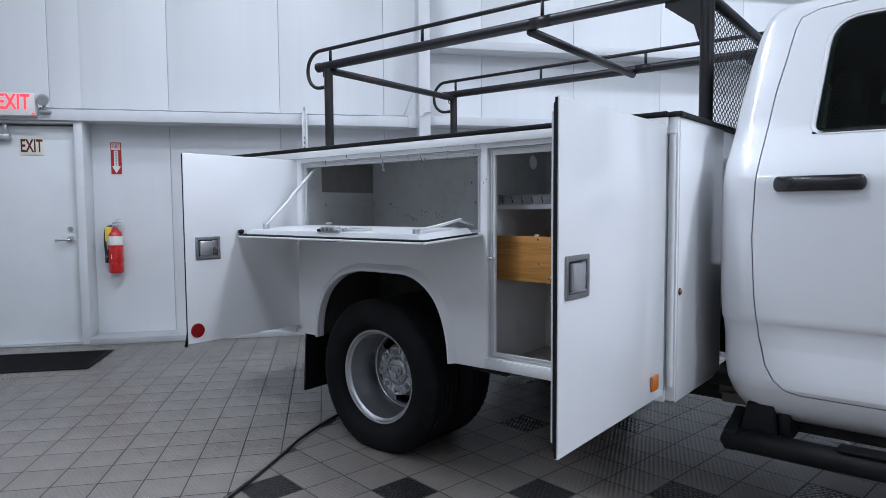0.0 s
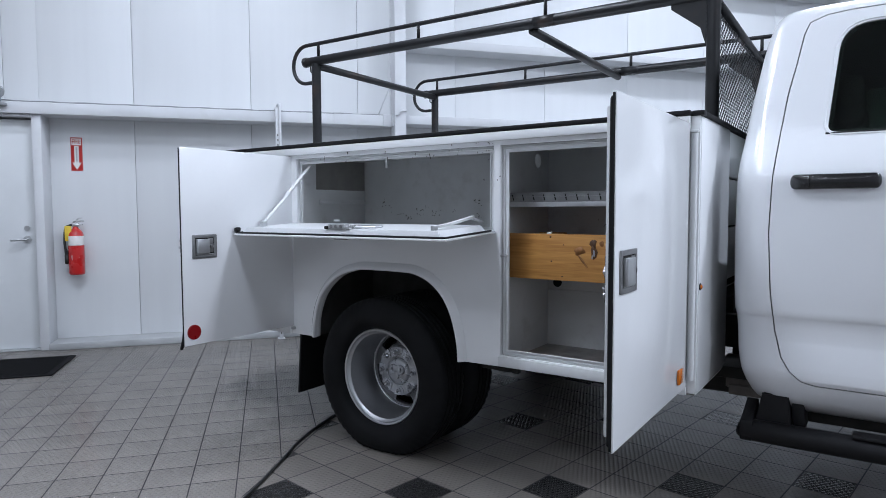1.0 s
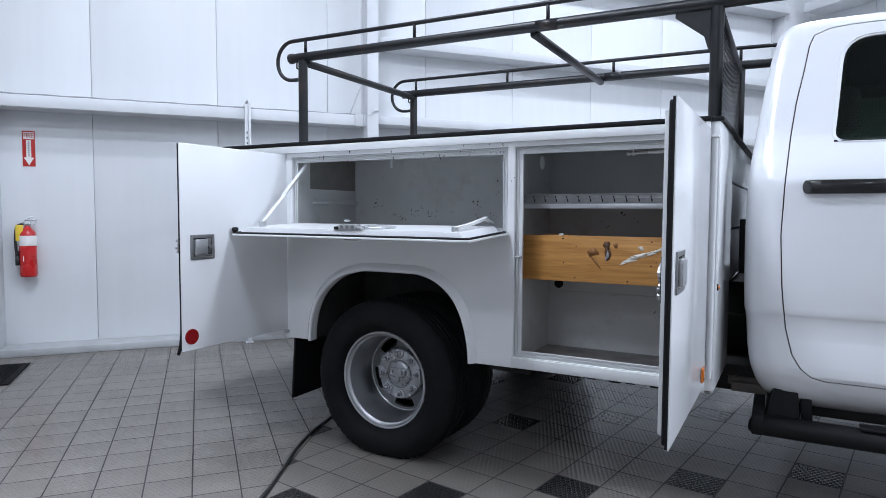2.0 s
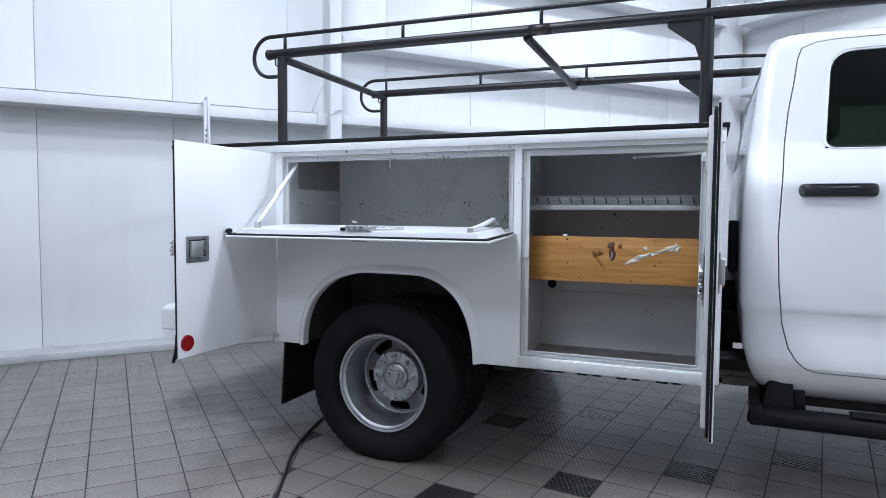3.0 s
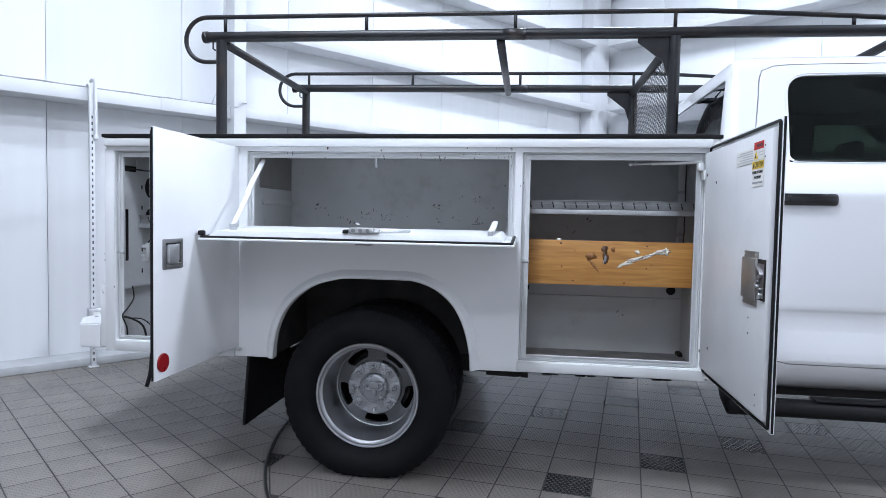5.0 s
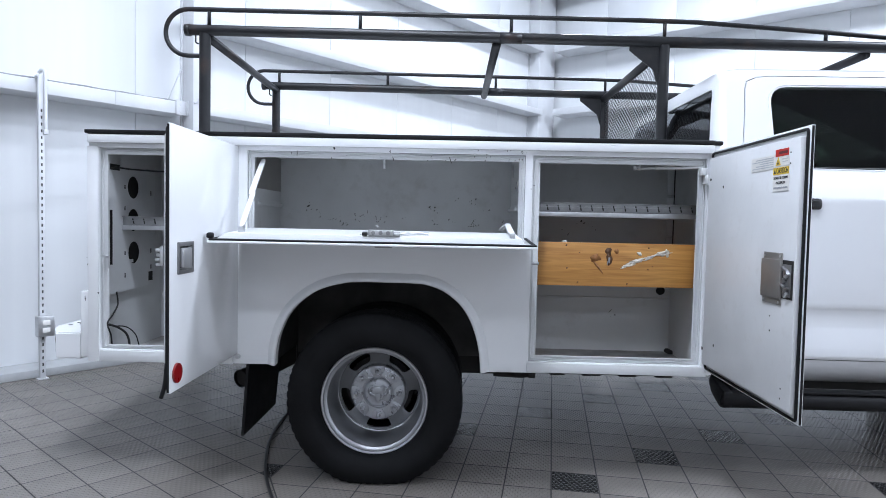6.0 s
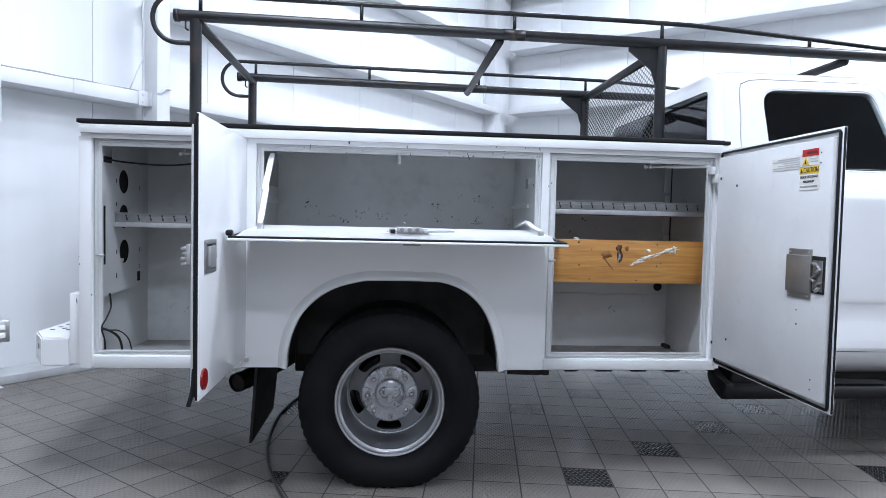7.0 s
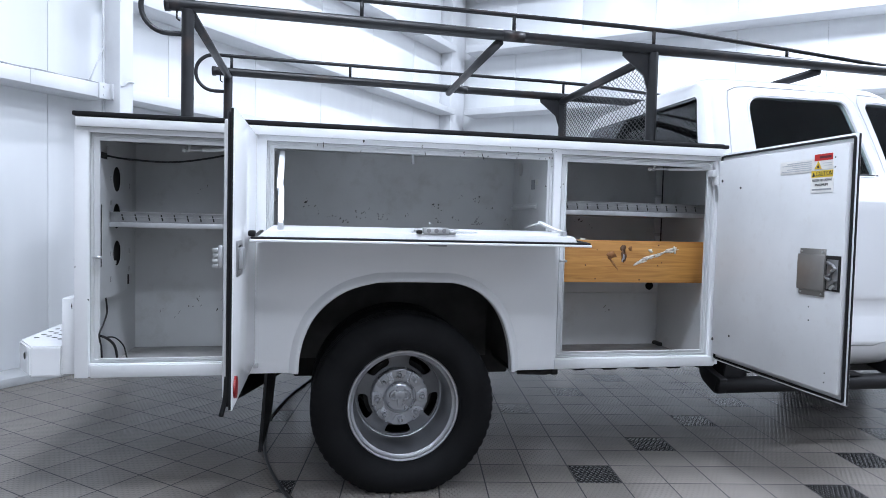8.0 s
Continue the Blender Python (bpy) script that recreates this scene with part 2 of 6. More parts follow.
M_AMBER = surface("amber_reflector", (0.55, 0.14, 0.01), 0.22, vary=0.1, scale=60, coat=0.6)
M_WOOD = plank_wood("pine_board")
M_KNOT = surface("dark_wood_stain", (0.10, 0.045, 0.018), 0.6, vary=0.3, scale=60)
M_SCUFF = surface("white_scuff", (0.70, 0.64, 0.55), 0.7, vary=0.15, scale=80)
M_CHIP = surface("paint_chip", (0.06, 0.058, 0.055), 0.7, vary=0.3, scale=60)
M_WALL = ribbed_panel("wall_panel_paint", (0.70, 0.715, 0.725))
M_BACKING = surface("wall_backing", (0.30, 0.31, 0.31), 0.7, vary=0.05)
M_STEELWHITE = surface("white_steel_paint", (0.62, 0.63, 0.645), 0.42, vary=0.04, scale=4, bump=0.0005, bump_scale=40,
                       stain=(0.45, 0.43, 0.40), stain_amount=0.25, stain_scale=5)
M_DOORPAINT = surface("door_paint", (0.66, 0.68, 0.69), 0.4, vary=0.04, scale=3, bump=0.0005, bump_scale=30,
                      stain=(0.5, 0.5, 0.49), stain_amount=0.3, stain_scale=3)
# wall white greyed down: shade at the wall's foot put into the colour
M_KERB = surface("shade_greyed_kerb_paint", (0.42, 0.43, 0.435), 0.5, vary=0.1, scale=5, bump=0.0006, bump_scale=40)
# greys of unseen surfaces, chosen for how much fill light they return
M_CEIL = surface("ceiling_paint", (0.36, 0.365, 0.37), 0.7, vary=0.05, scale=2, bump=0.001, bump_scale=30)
M_FARWALL = surface("grey_wall_paint", (0.52, 0.525, 0.53), 0.7, vary=0.08, scale=1.2, bump=0.001, bump_scale=30)
M_GROUT = surface("grout", (0.030, 0.028, 0.027), 0.9, vary=0.25, scale=20, bump=0.001, bump_scale=150)
M_TILE = studded_tile("grey_tile", (0.192, 0.174, 0.156), True)
M_TILE_DARK = studded_tile("charcoal_tile", (0.022, 0.021, 0.021), True)
M_TILE_FAR = studded_tile("grey_tile_field", (0.192, 0.174, 0.156), False)
M_TILE_FAR_DARK = studded_tile("charcoal_tile_field", (0.022, 0.021, 0.021), False)
M_TILE_EDGE = surface("grimy_tile_edge", (0.050, 0.046, 0.043), 0.7, vary=0.2, scale=14)
M_MAT = surface("black_mat", (0.012, 0.012, 0.013), 0.9, vary=0.3, scale=30, bump=0.003, bump_scale=260, spec=0.15)
M_CABLE = surface("cable_rubber", (0.012, 0.012, 0.012), 0.5, vary=0.2, scale=15)
M_EXT_RED = surface("extinguisher_red", (0.50, 0.012, 0.012), 0.28, vary=0.06, scale=12, coat=0.4)
M_YELLOW = surface("yellow_plastic", (0.70, 0.48, 0.04), 0.45, vary=0.08, scale=30)
M_PAPER = surface("white_label", (0.74, 0.73, 0.70), 0.55, vary=0.05, scale=40)
M_CREAM = surface("cream_placard", (0.74, 0.71, 0.60), 0.55, vary=0.05, scale=40)
M_INK = surface("dark_ink", (0.03, 0.03, 0.032), 0.7, vary=0.1, scale=40)
M_GREYINK = surface("grey_ink", (0.30, 0.31, 0.33), 0.7, vary=0.1, scale=40)
M_PALEINK = surface("pale_grey_ink", (0.50, 0.51, 0.53), 0.7, vary=0.1, scale=40)
M_REDINK = surface("red_ink", (0.45, 0.02, 0.015), 0.6, vary=0.1, scale=40)
M_MAROON = surface("maroon_ink", (0.10, 0.012, 0.016), 0.6, vary=0.1, scale=40)
M_EXITRED = glow("lit_exit_letters", (1.0, 0.045, 0.065), 1.9)
M_LENS = glow("lamp_diffuser", (0.92, 0.96, 1.0), 6.0)
M_LOCKER = surface("grey_plastic", (0.30, 0.31, 0.32), 0.45, vary=0.1, scale=20)

# ---- mesh helpers ----
def box(bm, lo, hi, bevel=0.0, seg=2, m=None):
    """A box between two corners, its edges rounded by bevel; m places it."""
    r = bmesh.ops.create_cube(bm, size=1.0)
    v = r["verts"]
    c = [(a + b) / 2 for a, b in zip(lo, hi)]
    d = [abs(b - a) for a, b in zip(lo, hi)]
    bmesh.ops.transform(bm, matrix=Matrix.Translation(c) @ Matrix.Diagonal((*d, 1)), verts=v)
    if bevel:
        es = {e for x in v for e in x.link_edges}
        r2 = bmesh.ops.bevel(bm, geom=list(es), offset=min(bevel, min(d) * 0.45), segments=seg, profile=0.5, affect="EDGES")
        v = list({x for f in r2["faces"] for x in f.verts} | {x for x in v if x.is_valid})
    if m is not None:
        bmesh.ops.transform(bm, matrix=m, verts=[x for x in v if x.is_valid])
    return bm


def one_box(lo, hi, bevel=0.0, seg=2, m=None):
    return box(bmesh.new(), lo, hi, bevel, seg, m)


def tube(bm, pts, r, seg=12, caps=True, closed=False):
    """A round bar along the points; the rings turn with the path."""
    pts = [Vector(p) for p in pts]
    rings, up = [], None
    for i, p in enumerate(pts):
        a = pts[i - 1] if i or closed else p
        b = pts[(i + 1) % len(pts)] if i + 1 < len(pts) or closed else p
        d = (b - a).normalized()
        if up is None:
            up = d.orthogonal().normalized()
        up = (up - d * up.dot(d)).normalized()
        side = d.cross(up)
        rr = r[i] if isinstance(r, (list, tuple)) else r
        rings.append([bm.verts.new(p + (up * math.cos(k * math.tau / seg) + side * math.sin(k * math.tau / seg)) * rr) for k in range(seg)])
    last = len(rings) if closed else len(rings) - 1
    for i in range(last):
        a, b = rings[i], rings[(i + 1) % len(rings)]
        for k in range(seg):
            f = bm.faces.new((a[k], a[(k + 1) % seg], b[(k + 1) % seg], b[k]))
            f.smooth = True
    if caps and not closed:
        bm.faces.new(rings[0][::-1])
        bm.faces.new(rings[-1])
    return bm


def arc(cx, cz, r, a0, a1, n, y):
    return [(cx + r * math.cos(radians(a0 + (a1 - a0) * i / n)), y, cz + r * math.sin(radians(a0 + (a1 - a0) * i / n))) for i in range(n + 1)]


def smooth_line(pts, per=8):
    """A Catmull-Rom line through the points."""
    p = [Vector(q) for q in pts]
    p = [p[0] * 2 - p[1]] + p + [p[-1] * 2 - p[-2]]
    out = []
    for i in range(1, len(p) - 2):
        for k in range(per):
            t = k / per
            out.append(0.5 * ((2 * p[i]) + (p[i + 1] - p[i - 1]) * t + (2 * p[i - 1] - 5 * p[i] + 4 * p[i + 1] - p[i + 2]) * t * t
                              + (3 * p[i] - p[i - 1] - 3 * p[i + 1] + p[i + 2]) * t ** 3))
    out.append(p[-2])
    return out


def rounded(pts, radii, n=6):
    """Round the corners of a 2D outline."""
    out = []
    for i, p in enumerate(pts):
        p, a, b = Vector(p), Vector(pts[i - 1]), Vector(pts[(i + 1) % len(pts)])
        r = radii[i] if isinstance(radii, (list, tuple)) else radii
        if r <= 0:
            out.append(tuple(p))
            continue
        da, db = (a - p).normalized(), (b - p).normalized()
        s, e = p + da * r, p + db * r
        for k in range(n + 1):
            t = k / n
            q = s.lerp(p, t).lerp(p.lerp(e, t), t)
            out.append(tuple(q))
    return out


def sheet(outer, holes, to3d, depth, bevel=0.0):
    """A plate with holes: 2D outlines filled, put into space by to3d, and thickened along depth."""
    bm = bmesh.new()
    edges = []
    for loop in [outer, *holes]:
        vs = [bm.verts.new(to3d(*p)) for p in loop]
        edges += [bm.edges.new((vs[i], vs[(i + 1) % len(vs)])) for i in range(len(vs))]
    bmesh.ops.triangle_fill(bm, edges=edges, use_beauty=True, use_dissolve=False)
    bmesh.ops.dissolve_limit(bm, angle_limit=0.01, verts=bm.verts[:], edges=bm.edges[:])
    faces = bm.faces[:]
    r = bmesh.ops.extrude_face_region(bm, geom=faces)
    bmesh.ops.translate(bm, vec=depth, verts=[v for v in r["geom"] if isinstance(v, bmesh.types.BMVert)])
    bmesh.ops.recalc_face_normals(bm, faces=bm.faces[:])
    if bevel:
        es = [e for e in bm.edges if len(e.link_faces) == 2 and e.calc_face_angle(0) > 1.2]
        bmesh.ops.bevel(bm, geom=es, offset=bevel, segments=2, profile=0.5, affect="EDGES")
    return bm


def lathe(profile, seg, centre, axis_y=1):
    """Spin (offset along y, radius) round an axle that runs along y through centre."""
    bm = bmesh.new()
    rings = []
    for dy, r in profile:
        rings.append([bm.verts.new((centre[0] + r * math.cos(k * math.tau / seg), centre[1] + dy, centre[2] + r * math.sin(k * math.tau / seg))) for k in range(seg)])
    for a, b in zip(rings, rings[1:]):
        for k in range(seg):
            f = bm.faces.new((a[k], a[(k + 1) % seg], b[(k + 1) % seg], b[k]))
            f.smooth = True
    bmesh.ops.recalc_face_normals(bm, faces=bm.faces[:])
    return bm


def disc(bm, centre, r, normal, thick, seg=24):
    z = Vector(normal).normalized()
    q = z.to_track_quat("Z", "Y").to_matrix().to_4x4()
    bmesh.ops.create_cone(bm, cap_ends=True, segments=seg, radius1=r, radius2=r * 0.97, depth=thick, matrix=Matrix.Translation(centre) @ q)
    return bm


def soft_normals(bm, angle=40):
    for f in bm.faces:
        f.smooth = True
    for e in bm.edges:
        if len(e.link_faces) == 2 and e.calc_face_angle(0) > radians(angle):
            e.smooth = False
    return bm


def mesh_of(name, bm, material, soft=True):
    if soft:
        soft_normals(bm)
    me = bpy.data.meshes.new(name)
    bm.to_mesh(me)
    bm.free()
    me.materials.append(material)
    return me


PLACE = {}


def thing(name, at, label, category, group=""):
    ob = new(name)
    ob.empty_display_size = 0.1
    ob.location = at
    PLACE[ob.name] = Matrix.Translation(at)
    return tagged(ob, label, category, group)


def part(name, bm, material, parent, label="", soft=True, kind=""):
    """One mesh under a thing or under a part, given in world coordinates."""
    ob = new(name, mesh_of(name, bm, material, soft))
    ob.parent = parent
    ob.matrix_parent_inverse = PLACE[parent.name].inverted()
    PLACE[ob.name] = Matrix.Identity(4)
    if label:
        tagged(ob, label)
    if kind:
        tagged(ob, kind=kind)
    return ob


def whole(name, bm, material, label, category="", kind="", group=""):
    ob = new(name, mesh_of(name, bm, material))
    PLACE[ob.name] = Matrix.Identity(4)
    return tagged(ob, label, category, group, kind)


def in_room(bm):
    bm.transform(ROOM)
    return bm


def words(text, size, m, depth=0.0008, width=None, bold=0.0):
    """Letters of the built-in font as a thin mesh; m places their plane, centred."""
    cu = bpy.data.curves.new("letters", "FONT")
    cu.body, cu.size, cu.extrude, cu.offset = text, size, depth, bold * size
    cu.align_x, cu.align_y = "CENTER", "CENTER"
    ob = bpy.data.objects.new("letters", cu)
    scene.collection.objects.link(ob)
    me = bpy.data.meshes.new_from_object(ob.evaluated_get(bpy.context.evaluated_depsgraph_get()))
    bm = bmesh.new()
    bm.from_mesh(me)
    bpy.data.objects.remove(ob)
    bpy.data.curves.remove(cu)
    bpy.data.meshes.remove(me)
    if width:
        xs = [v.co.x for v in bm.verts]
        k = width / (max(xs) - min(xs))
        bm.transform(Matrix.Diagonal((k, 1, 1, 1)))
    bm.transform(m)
    return bm


def cut(base, cutters, op="DIFFERENCE"):
    """Boolean of a bmesh with closed bmeshes; returns a new bmesh."""
    ob = new("cut_base", mesh_of("cut_base", base, M_PAINT, False))
    tools = []
    for c, o in cutters:
        t = new("cutter", mesh_of("cutter", c, M_PAINT, False))
        tools.append(t)
        mod = ob.modifiers.new("cut", "BOOLEAN")
        mod.object, mod.operation, mod.solver = t, o, "EXACT"
    dg = bpy.context.evaluated_depsgraph_get()
    me = bpy.data.meshes.new_from_object(ob.evaluated_get(dg))
    bm = bmesh.new()
    bm.from_mesh(me)
    for o in [ob, *tools]:
        d = o.data
        bpy.data.objects.remove(o)
        bpy.data.meshes.remove(d)
    bpy.data.meshes.remove(me)
    return bm

# ---- the room ----
S0, N0 = -8.0, -9.0
DOOR_S0, DOOR_S1, DOOR_H = -2.37, -1.45, 2.08

wall_west = whole("wall_west", in_room(box(box(one_box((S0, WALL_N + 0.02, 0), (DOOR_S0, WALL_N + 0.2, CEIL)),
                  (DOOR_S1, WALL_N + 0.02, 0), (WALL_S, WALL_N + 0.2, CEIL)), (DOOR_S0, WALL_N + 0.02, DOOR_H), (DOOR_S1, WALL_N + 0.2, CEIL))),
                  M_BACKING, "white wall of upright insulated metal panels", kind="structure")
wall_north = whole("wall_north", in_room(one_box((WALL_S + 0.02, N0, 0), (WALL_S + 0.2, WALL_N + 0.2, CEIL))), M_BACKING,
                   "white panelled end wall of the workshop", kind="structure")
# two unseen walls and the ceiling, added to close the room and steer fill
wall_east = whole("wall_east", in_room(one_box((S0 - 0.2, N0 - 0.2, 0), (WALL_S + 0.2, N0, CEIL))), M_FARWALL, "plain grey wall, unseen, toned to set the fill light", kind="structure")
wall_south = whole("wall_south", in_room(one_box((S0 - 0.2, N0, 0), (S0, WALL_N + 0.2, CEIL))), M_FARWALL, "plain grey wall, unseen, toned to set the fill light", kind="structure")
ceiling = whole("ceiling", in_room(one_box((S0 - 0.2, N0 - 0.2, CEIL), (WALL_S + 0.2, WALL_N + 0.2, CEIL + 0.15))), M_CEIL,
                "high grey ceiling, unseen, toned to set the fill light", kind="structure")

PANEL = 1.067
seams = [-0.66 + PANEL * k for k in range(-8, 10)]
edges_s = [S0] + [s for s in seams if S0 + 0.1 < s < WALL_S - 0.1] + [WALL_S]
for a, b in zip(edges_s, edges_s[1:]):
    spans = [(a, b, 0.0)]
    if a < DOOR_S1 and b > DOOR_S0:
        spans = []
        if a < DOOR_S0:
            spans.append((a, DOOR_S0, 0.0))
        spans.append((max(a, DOOR_S0), min(b, DOOR_S1), DOOR_H + 0.02))
        if b > DOOR_S1:
            spans.append((DOOR_S1, b, 0.0))
    for p, q, z in spans:
        l, r = (0.0015 if p in edges_s else 0), (0.0015 if q in edges_s else 0)
        part("wall_panel", in_room(one_box((p + l, WALL_N, z), (q - r, WALL_N + 0.02, CEIL), 0.004)), M_WALL, wall_west)
for k in range(16):
    b = WALL_N - PANEL * k
    a = max(N0, b - PANEL)
    if b > N0:
        part("wall_panel", in_room(one_box((WALL_S, a + 0.0015, 0), (WALL_S + 0.02, b - 0.0015, CEIL), 0.004)), M_WALL, wall_north)


def channel(lo, hi, z0, z1, out, along):
    """A rolled C-channel girt: web against the wall, two lips standing out."""
    t = 0.012
    bm = bmesh.new()
    if along == "s":
        box(bm, (lo, WALL_N - out, z0), (hi, WALL_N - out + t, z1), 0.003)
        box(bm, (lo, WALL_N - out + t, z1 - t), (hi, WALL_N - 0.001, z1), 0.003)
        box(bm, (lo, WALL_N - out + t, z0), (hi, WALL_N - 0.001, z0 + t), 0.003)
    else:
        box(bm, (WALL_S - out, lo, z0), (WALL_S - out + t, hi, z1), 0.003)
        box(bm, (WALL_S - out + t, lo, z1 - t), (WALL_S - 0.001, hi, z1), 0.003)
        box(bm, (WALL_S - out + t, lo, z0), (WALL_S - 0.001, hi, z0 + t), 0.003)
    return in_room(bm)


COL_A, COL_B = 1.785, 1.90
for lo, hi, z0, z1 in [(S0, COL_A, 2.105, 2.205), (COL_B, 7.62, 2.13, 2.215), (COL_B, 7.62, 2.915, 3.0), (COL_B, 7.62, 3.895, 3.99), (COL_B, 7.62, 4.8, 4.9)]:
    whole("wall_girt", channel(lo, hi, z0, z1, WALL_N - GIRT_N, "s"), M_STEELWHITE, "white painted horizontal steel girt on the wall", kind="structure")
for z0, z1 in [(2.1, 2.2), (2.92, 3.02), (3.9, 4.02), (4.8, 4.92)]:
    whole("wall_girt", channel(N0, 6.42, z0, z1, 0.40, "n"), M_STEELWHITE, "white painted horizontal steel girt on the end wall", kind="structure")


def column(s0, s1, n0, n1):
    bm = bmesh.new()
    t = 0.014
    box(bm, (s0, n0, 0.012), (s1, n1 - t, CEIL), 0.006)
    box(bm, (s0 - 0.014, n1 - t, 0.012), (s1 + 0.014, n1, CEIL), 0.003)
    box(bm, (s0 - 0.03, n0 - 0.03, 0.0), (s1 + 0.03, n1, 0.012))
    return in_room(bm)


whole("steel_column", column(COL_A, COL_B, 6.40, 6.60), M_STEELWHITE, "white painted steel column against the wall", kind="structure")
whole("steel_column", column(7.62, 8.09, 6.60, WALL_N - 0.002), M_STEELWHITE, "white painted steel column in the corner", kind="structure")
# clip angle and hook where the girts meet the column
clip = bmesh.new()
box(clip, (COL_A - 0.10, GIRT_N - 0.018, 2.095), (COL_A - 0.016, GIRT_N - 0.001, 2.215), 0.004)
box(clip, (COL_A - 0.016, GIRT_N - 0.05, 2.095), (COL_A - 0.001, GIRT_N + 0.06, 2.215), 0.003)
for dz in (2.125, 2.185):
    disc(clip, (COL_A - 0.06, GIRT_N - 0.021, dz), 0.011, (0, 1, 0), 0.008, 6)
whole("girt_clip", in_room(clip), M_STEELWHITE, "white steel clip angle joining girt and column", kind="structure")
hook = bmesh.new()
tube(hook, smooth_line([(COL_A + 0.006, 6.397, 2.197), (COL_A + 0.03, 6.388, 2.203), (COL_A + 0.05, 6.382, 2.232), (COL_A + 0.075, 6.382, 2.243), (COL_B, 6.390, 2.243)], 5), 0.008, 8)
whole("wall_hook", in_room(hook), M_STEELWHITE, "small white bent steel hook on the column", "hook")
brace = bmesh.new()
tube(brace, [(COL_A - 0.14, 6.57, 2.206), (COL_A - 0.016, 6.57, 2.51)], 0.006, 8)
whole("brace_rod", in_room(brace), M_STEELWHITE, "thin white steel brace rod beside the column", kind="structure")
# laps in the girts: narrow plates under the lower lip
for s_, z_ in ((5.42, 2.915), (6.58, 3.895), (3.9, 3.895)):
    whole("girt_splice", in_room(one_box((s_, GIRT_N - 0.002, z_ - 0.006), (s_ + 0.035, WALL_N - 0.002, z_ - 0.0005), 0.001)), M_STEELWHITE, "narrow white lap plate under the steel girt", kind="structure")
# splice in the long girt
sp = bmesh.new()
box(sp, (1.19, GIRT_N - 0.004, 2.103), (1.775, GIRT_N - 0.0005, 2.207), 0.001)
whole("girt_splice", in_room(sp), M_STEELWHITE, "white lapped end of the steel girt", kind="structure")
# thin cable clipped along the top of the girt
run = bmesh.new()
tube(run, [(-1.72 + 3.5 * i / 40, GIRT_N + 0.008, 2.2115 + 0.003 * math.sin(i * 1.7)) for i in range(41)], 0.006, 8)
whole("wall_cable", in_room(run), M_LOCKER, "thin grey cable lying on the wall girt", "cable")
for a, b in [(S0, DOOR_S0 - 0.076), (DOOR_S1 + 0.076, COL_A - 0.031), (COL_B + 0.031, 7.58)]:
    whole("baseboard", in_room(one_box((a, 6.515, 0.0), (b, WALL_N - 0.001, 0.062), 0.006)), M_KERB, "low white painted kerb along the foot of the wall, greyed for shade", kind="structure")

# ---- door in the panelled wall ----
door_1 = whole("door_1", in_room(one_box((DOOR_S0 + 0.012, DOOR_N + 0.045, 0.012), (DOOR_S1 - 0.012, DOOR_N + 0.09, DOOR_H - 0.015), 0.004)),
               M_DOORPAINT, "closed white steel exit door", kind="structure")
fr = bmesh.new()
box(fr, (DOOR_S1, DOOR_N - 0.05, 0.0), (DOOR_S1 + 0.075, WALL_N - 0.001, DOOR_H + 0.024), 0.006)
box(fr, (DOOR_S0 - 0.075, DOOR_N - 0.05, 0.0), (DOOR_S0, WALL_N - 0.001, DOOR_H + 0.024), 0.006)
box(fr, (DOOR_S0, DOOR_N - 0.05, DOOR_H), (DOOR_S1, WALL_N - 0.001, DOOR_H + 0.024), 0.004)
part("door_frame", in_room(fr), M_STEELWHITE, door_1)
hd = bmesh.new()
tube(hd, [(-1.54, DOOR_N + 0.045, 1.0), (-1.54, DOOR_N - 0.01, 1.0), (-1.56, DOOR_N - 0.018, 1.0), (-1.66, DOOR_N - 0.012, 0.995)], 0.011, 10)
disc(hd, (-1.54, DOOR_N + 0.04, 1.0), 0.032, (0, 1, 0), 0.014)
disc(hd, (-1.54, DOOR_N + 0.04, 1.1), 0.024, (0, 1, 0), 0.014)
part("door_handle", in_room(hd), M_STEEL, door_1, "brushed steel lever handle")
part("threshold", in_room(one_box((DOOR_S0, DOOR_N - 0.03, 0.0), (DOOR_S1, DOOR_N + 0.13, 0.011), 0.003)), M_STEEL, door_1)
part("door_closer", in_room(box(one_box((-2.33, DOOR_N - 0.02, 1.93), (-2.0, DOOR_N + 0.044, 1.985), 0.012), (-2.05, DOOR_N - 0.01, 1.985), (-2.02, DOOR_N + 0.02, 2.07), 0.004)),
     M_STEEL, door_1, "grey metal door closer arm box")

# ---- signs, extinguisher and strut on the wall ----
def wall_text(text, size, s, z, out, width):
    return in_room(words(text, size, Matrix.Translation((s, out, z)) @ pose(0, 0, 0, 90), width=width, bold=0.022))


ex = thing("exit_sign", ROOM @ Vector((-1.94, 6.46, 2.14)), "white lit exit sign with glowing red letters", "exit sign")
part("housing", in_room(one_box((-2.055, 6.44, 2.13), (-1.72, 6.514, 2.335), 0.012)), M_PAPER, ex)
part("letters", wall_text("EXIT", 0.19, -1.895, 2.245, 6.438, 0.262), M_EXITRED, ex, "glowing red letters")
part("indicator", in_room(one_box((-1.745, 6.436, 2.142), (-1.728, 6.44, 2.157))), M_EXITRED, ex)
lampbm = bmesh.new()
disc(lampbm, (-1.662, 6.46, 2.275), 0.048, (0.3, -1, -0.35), 0.07, 24)
disc(lampbm, (-1.662, 6.425, 2.262), 0.038, (0.3, -1, -0.35), 0.012, 20)
box(lampbm, (-1.70, 6.46, 2.16), (-1.61, 6.51, 2.185), 0.008)
tube(lampbm, [(-1.665, 6.5, 2.245), (-1.665, 6.495, 2.21), (-1.672, 6.49, 2.18)], 0.014, 10)
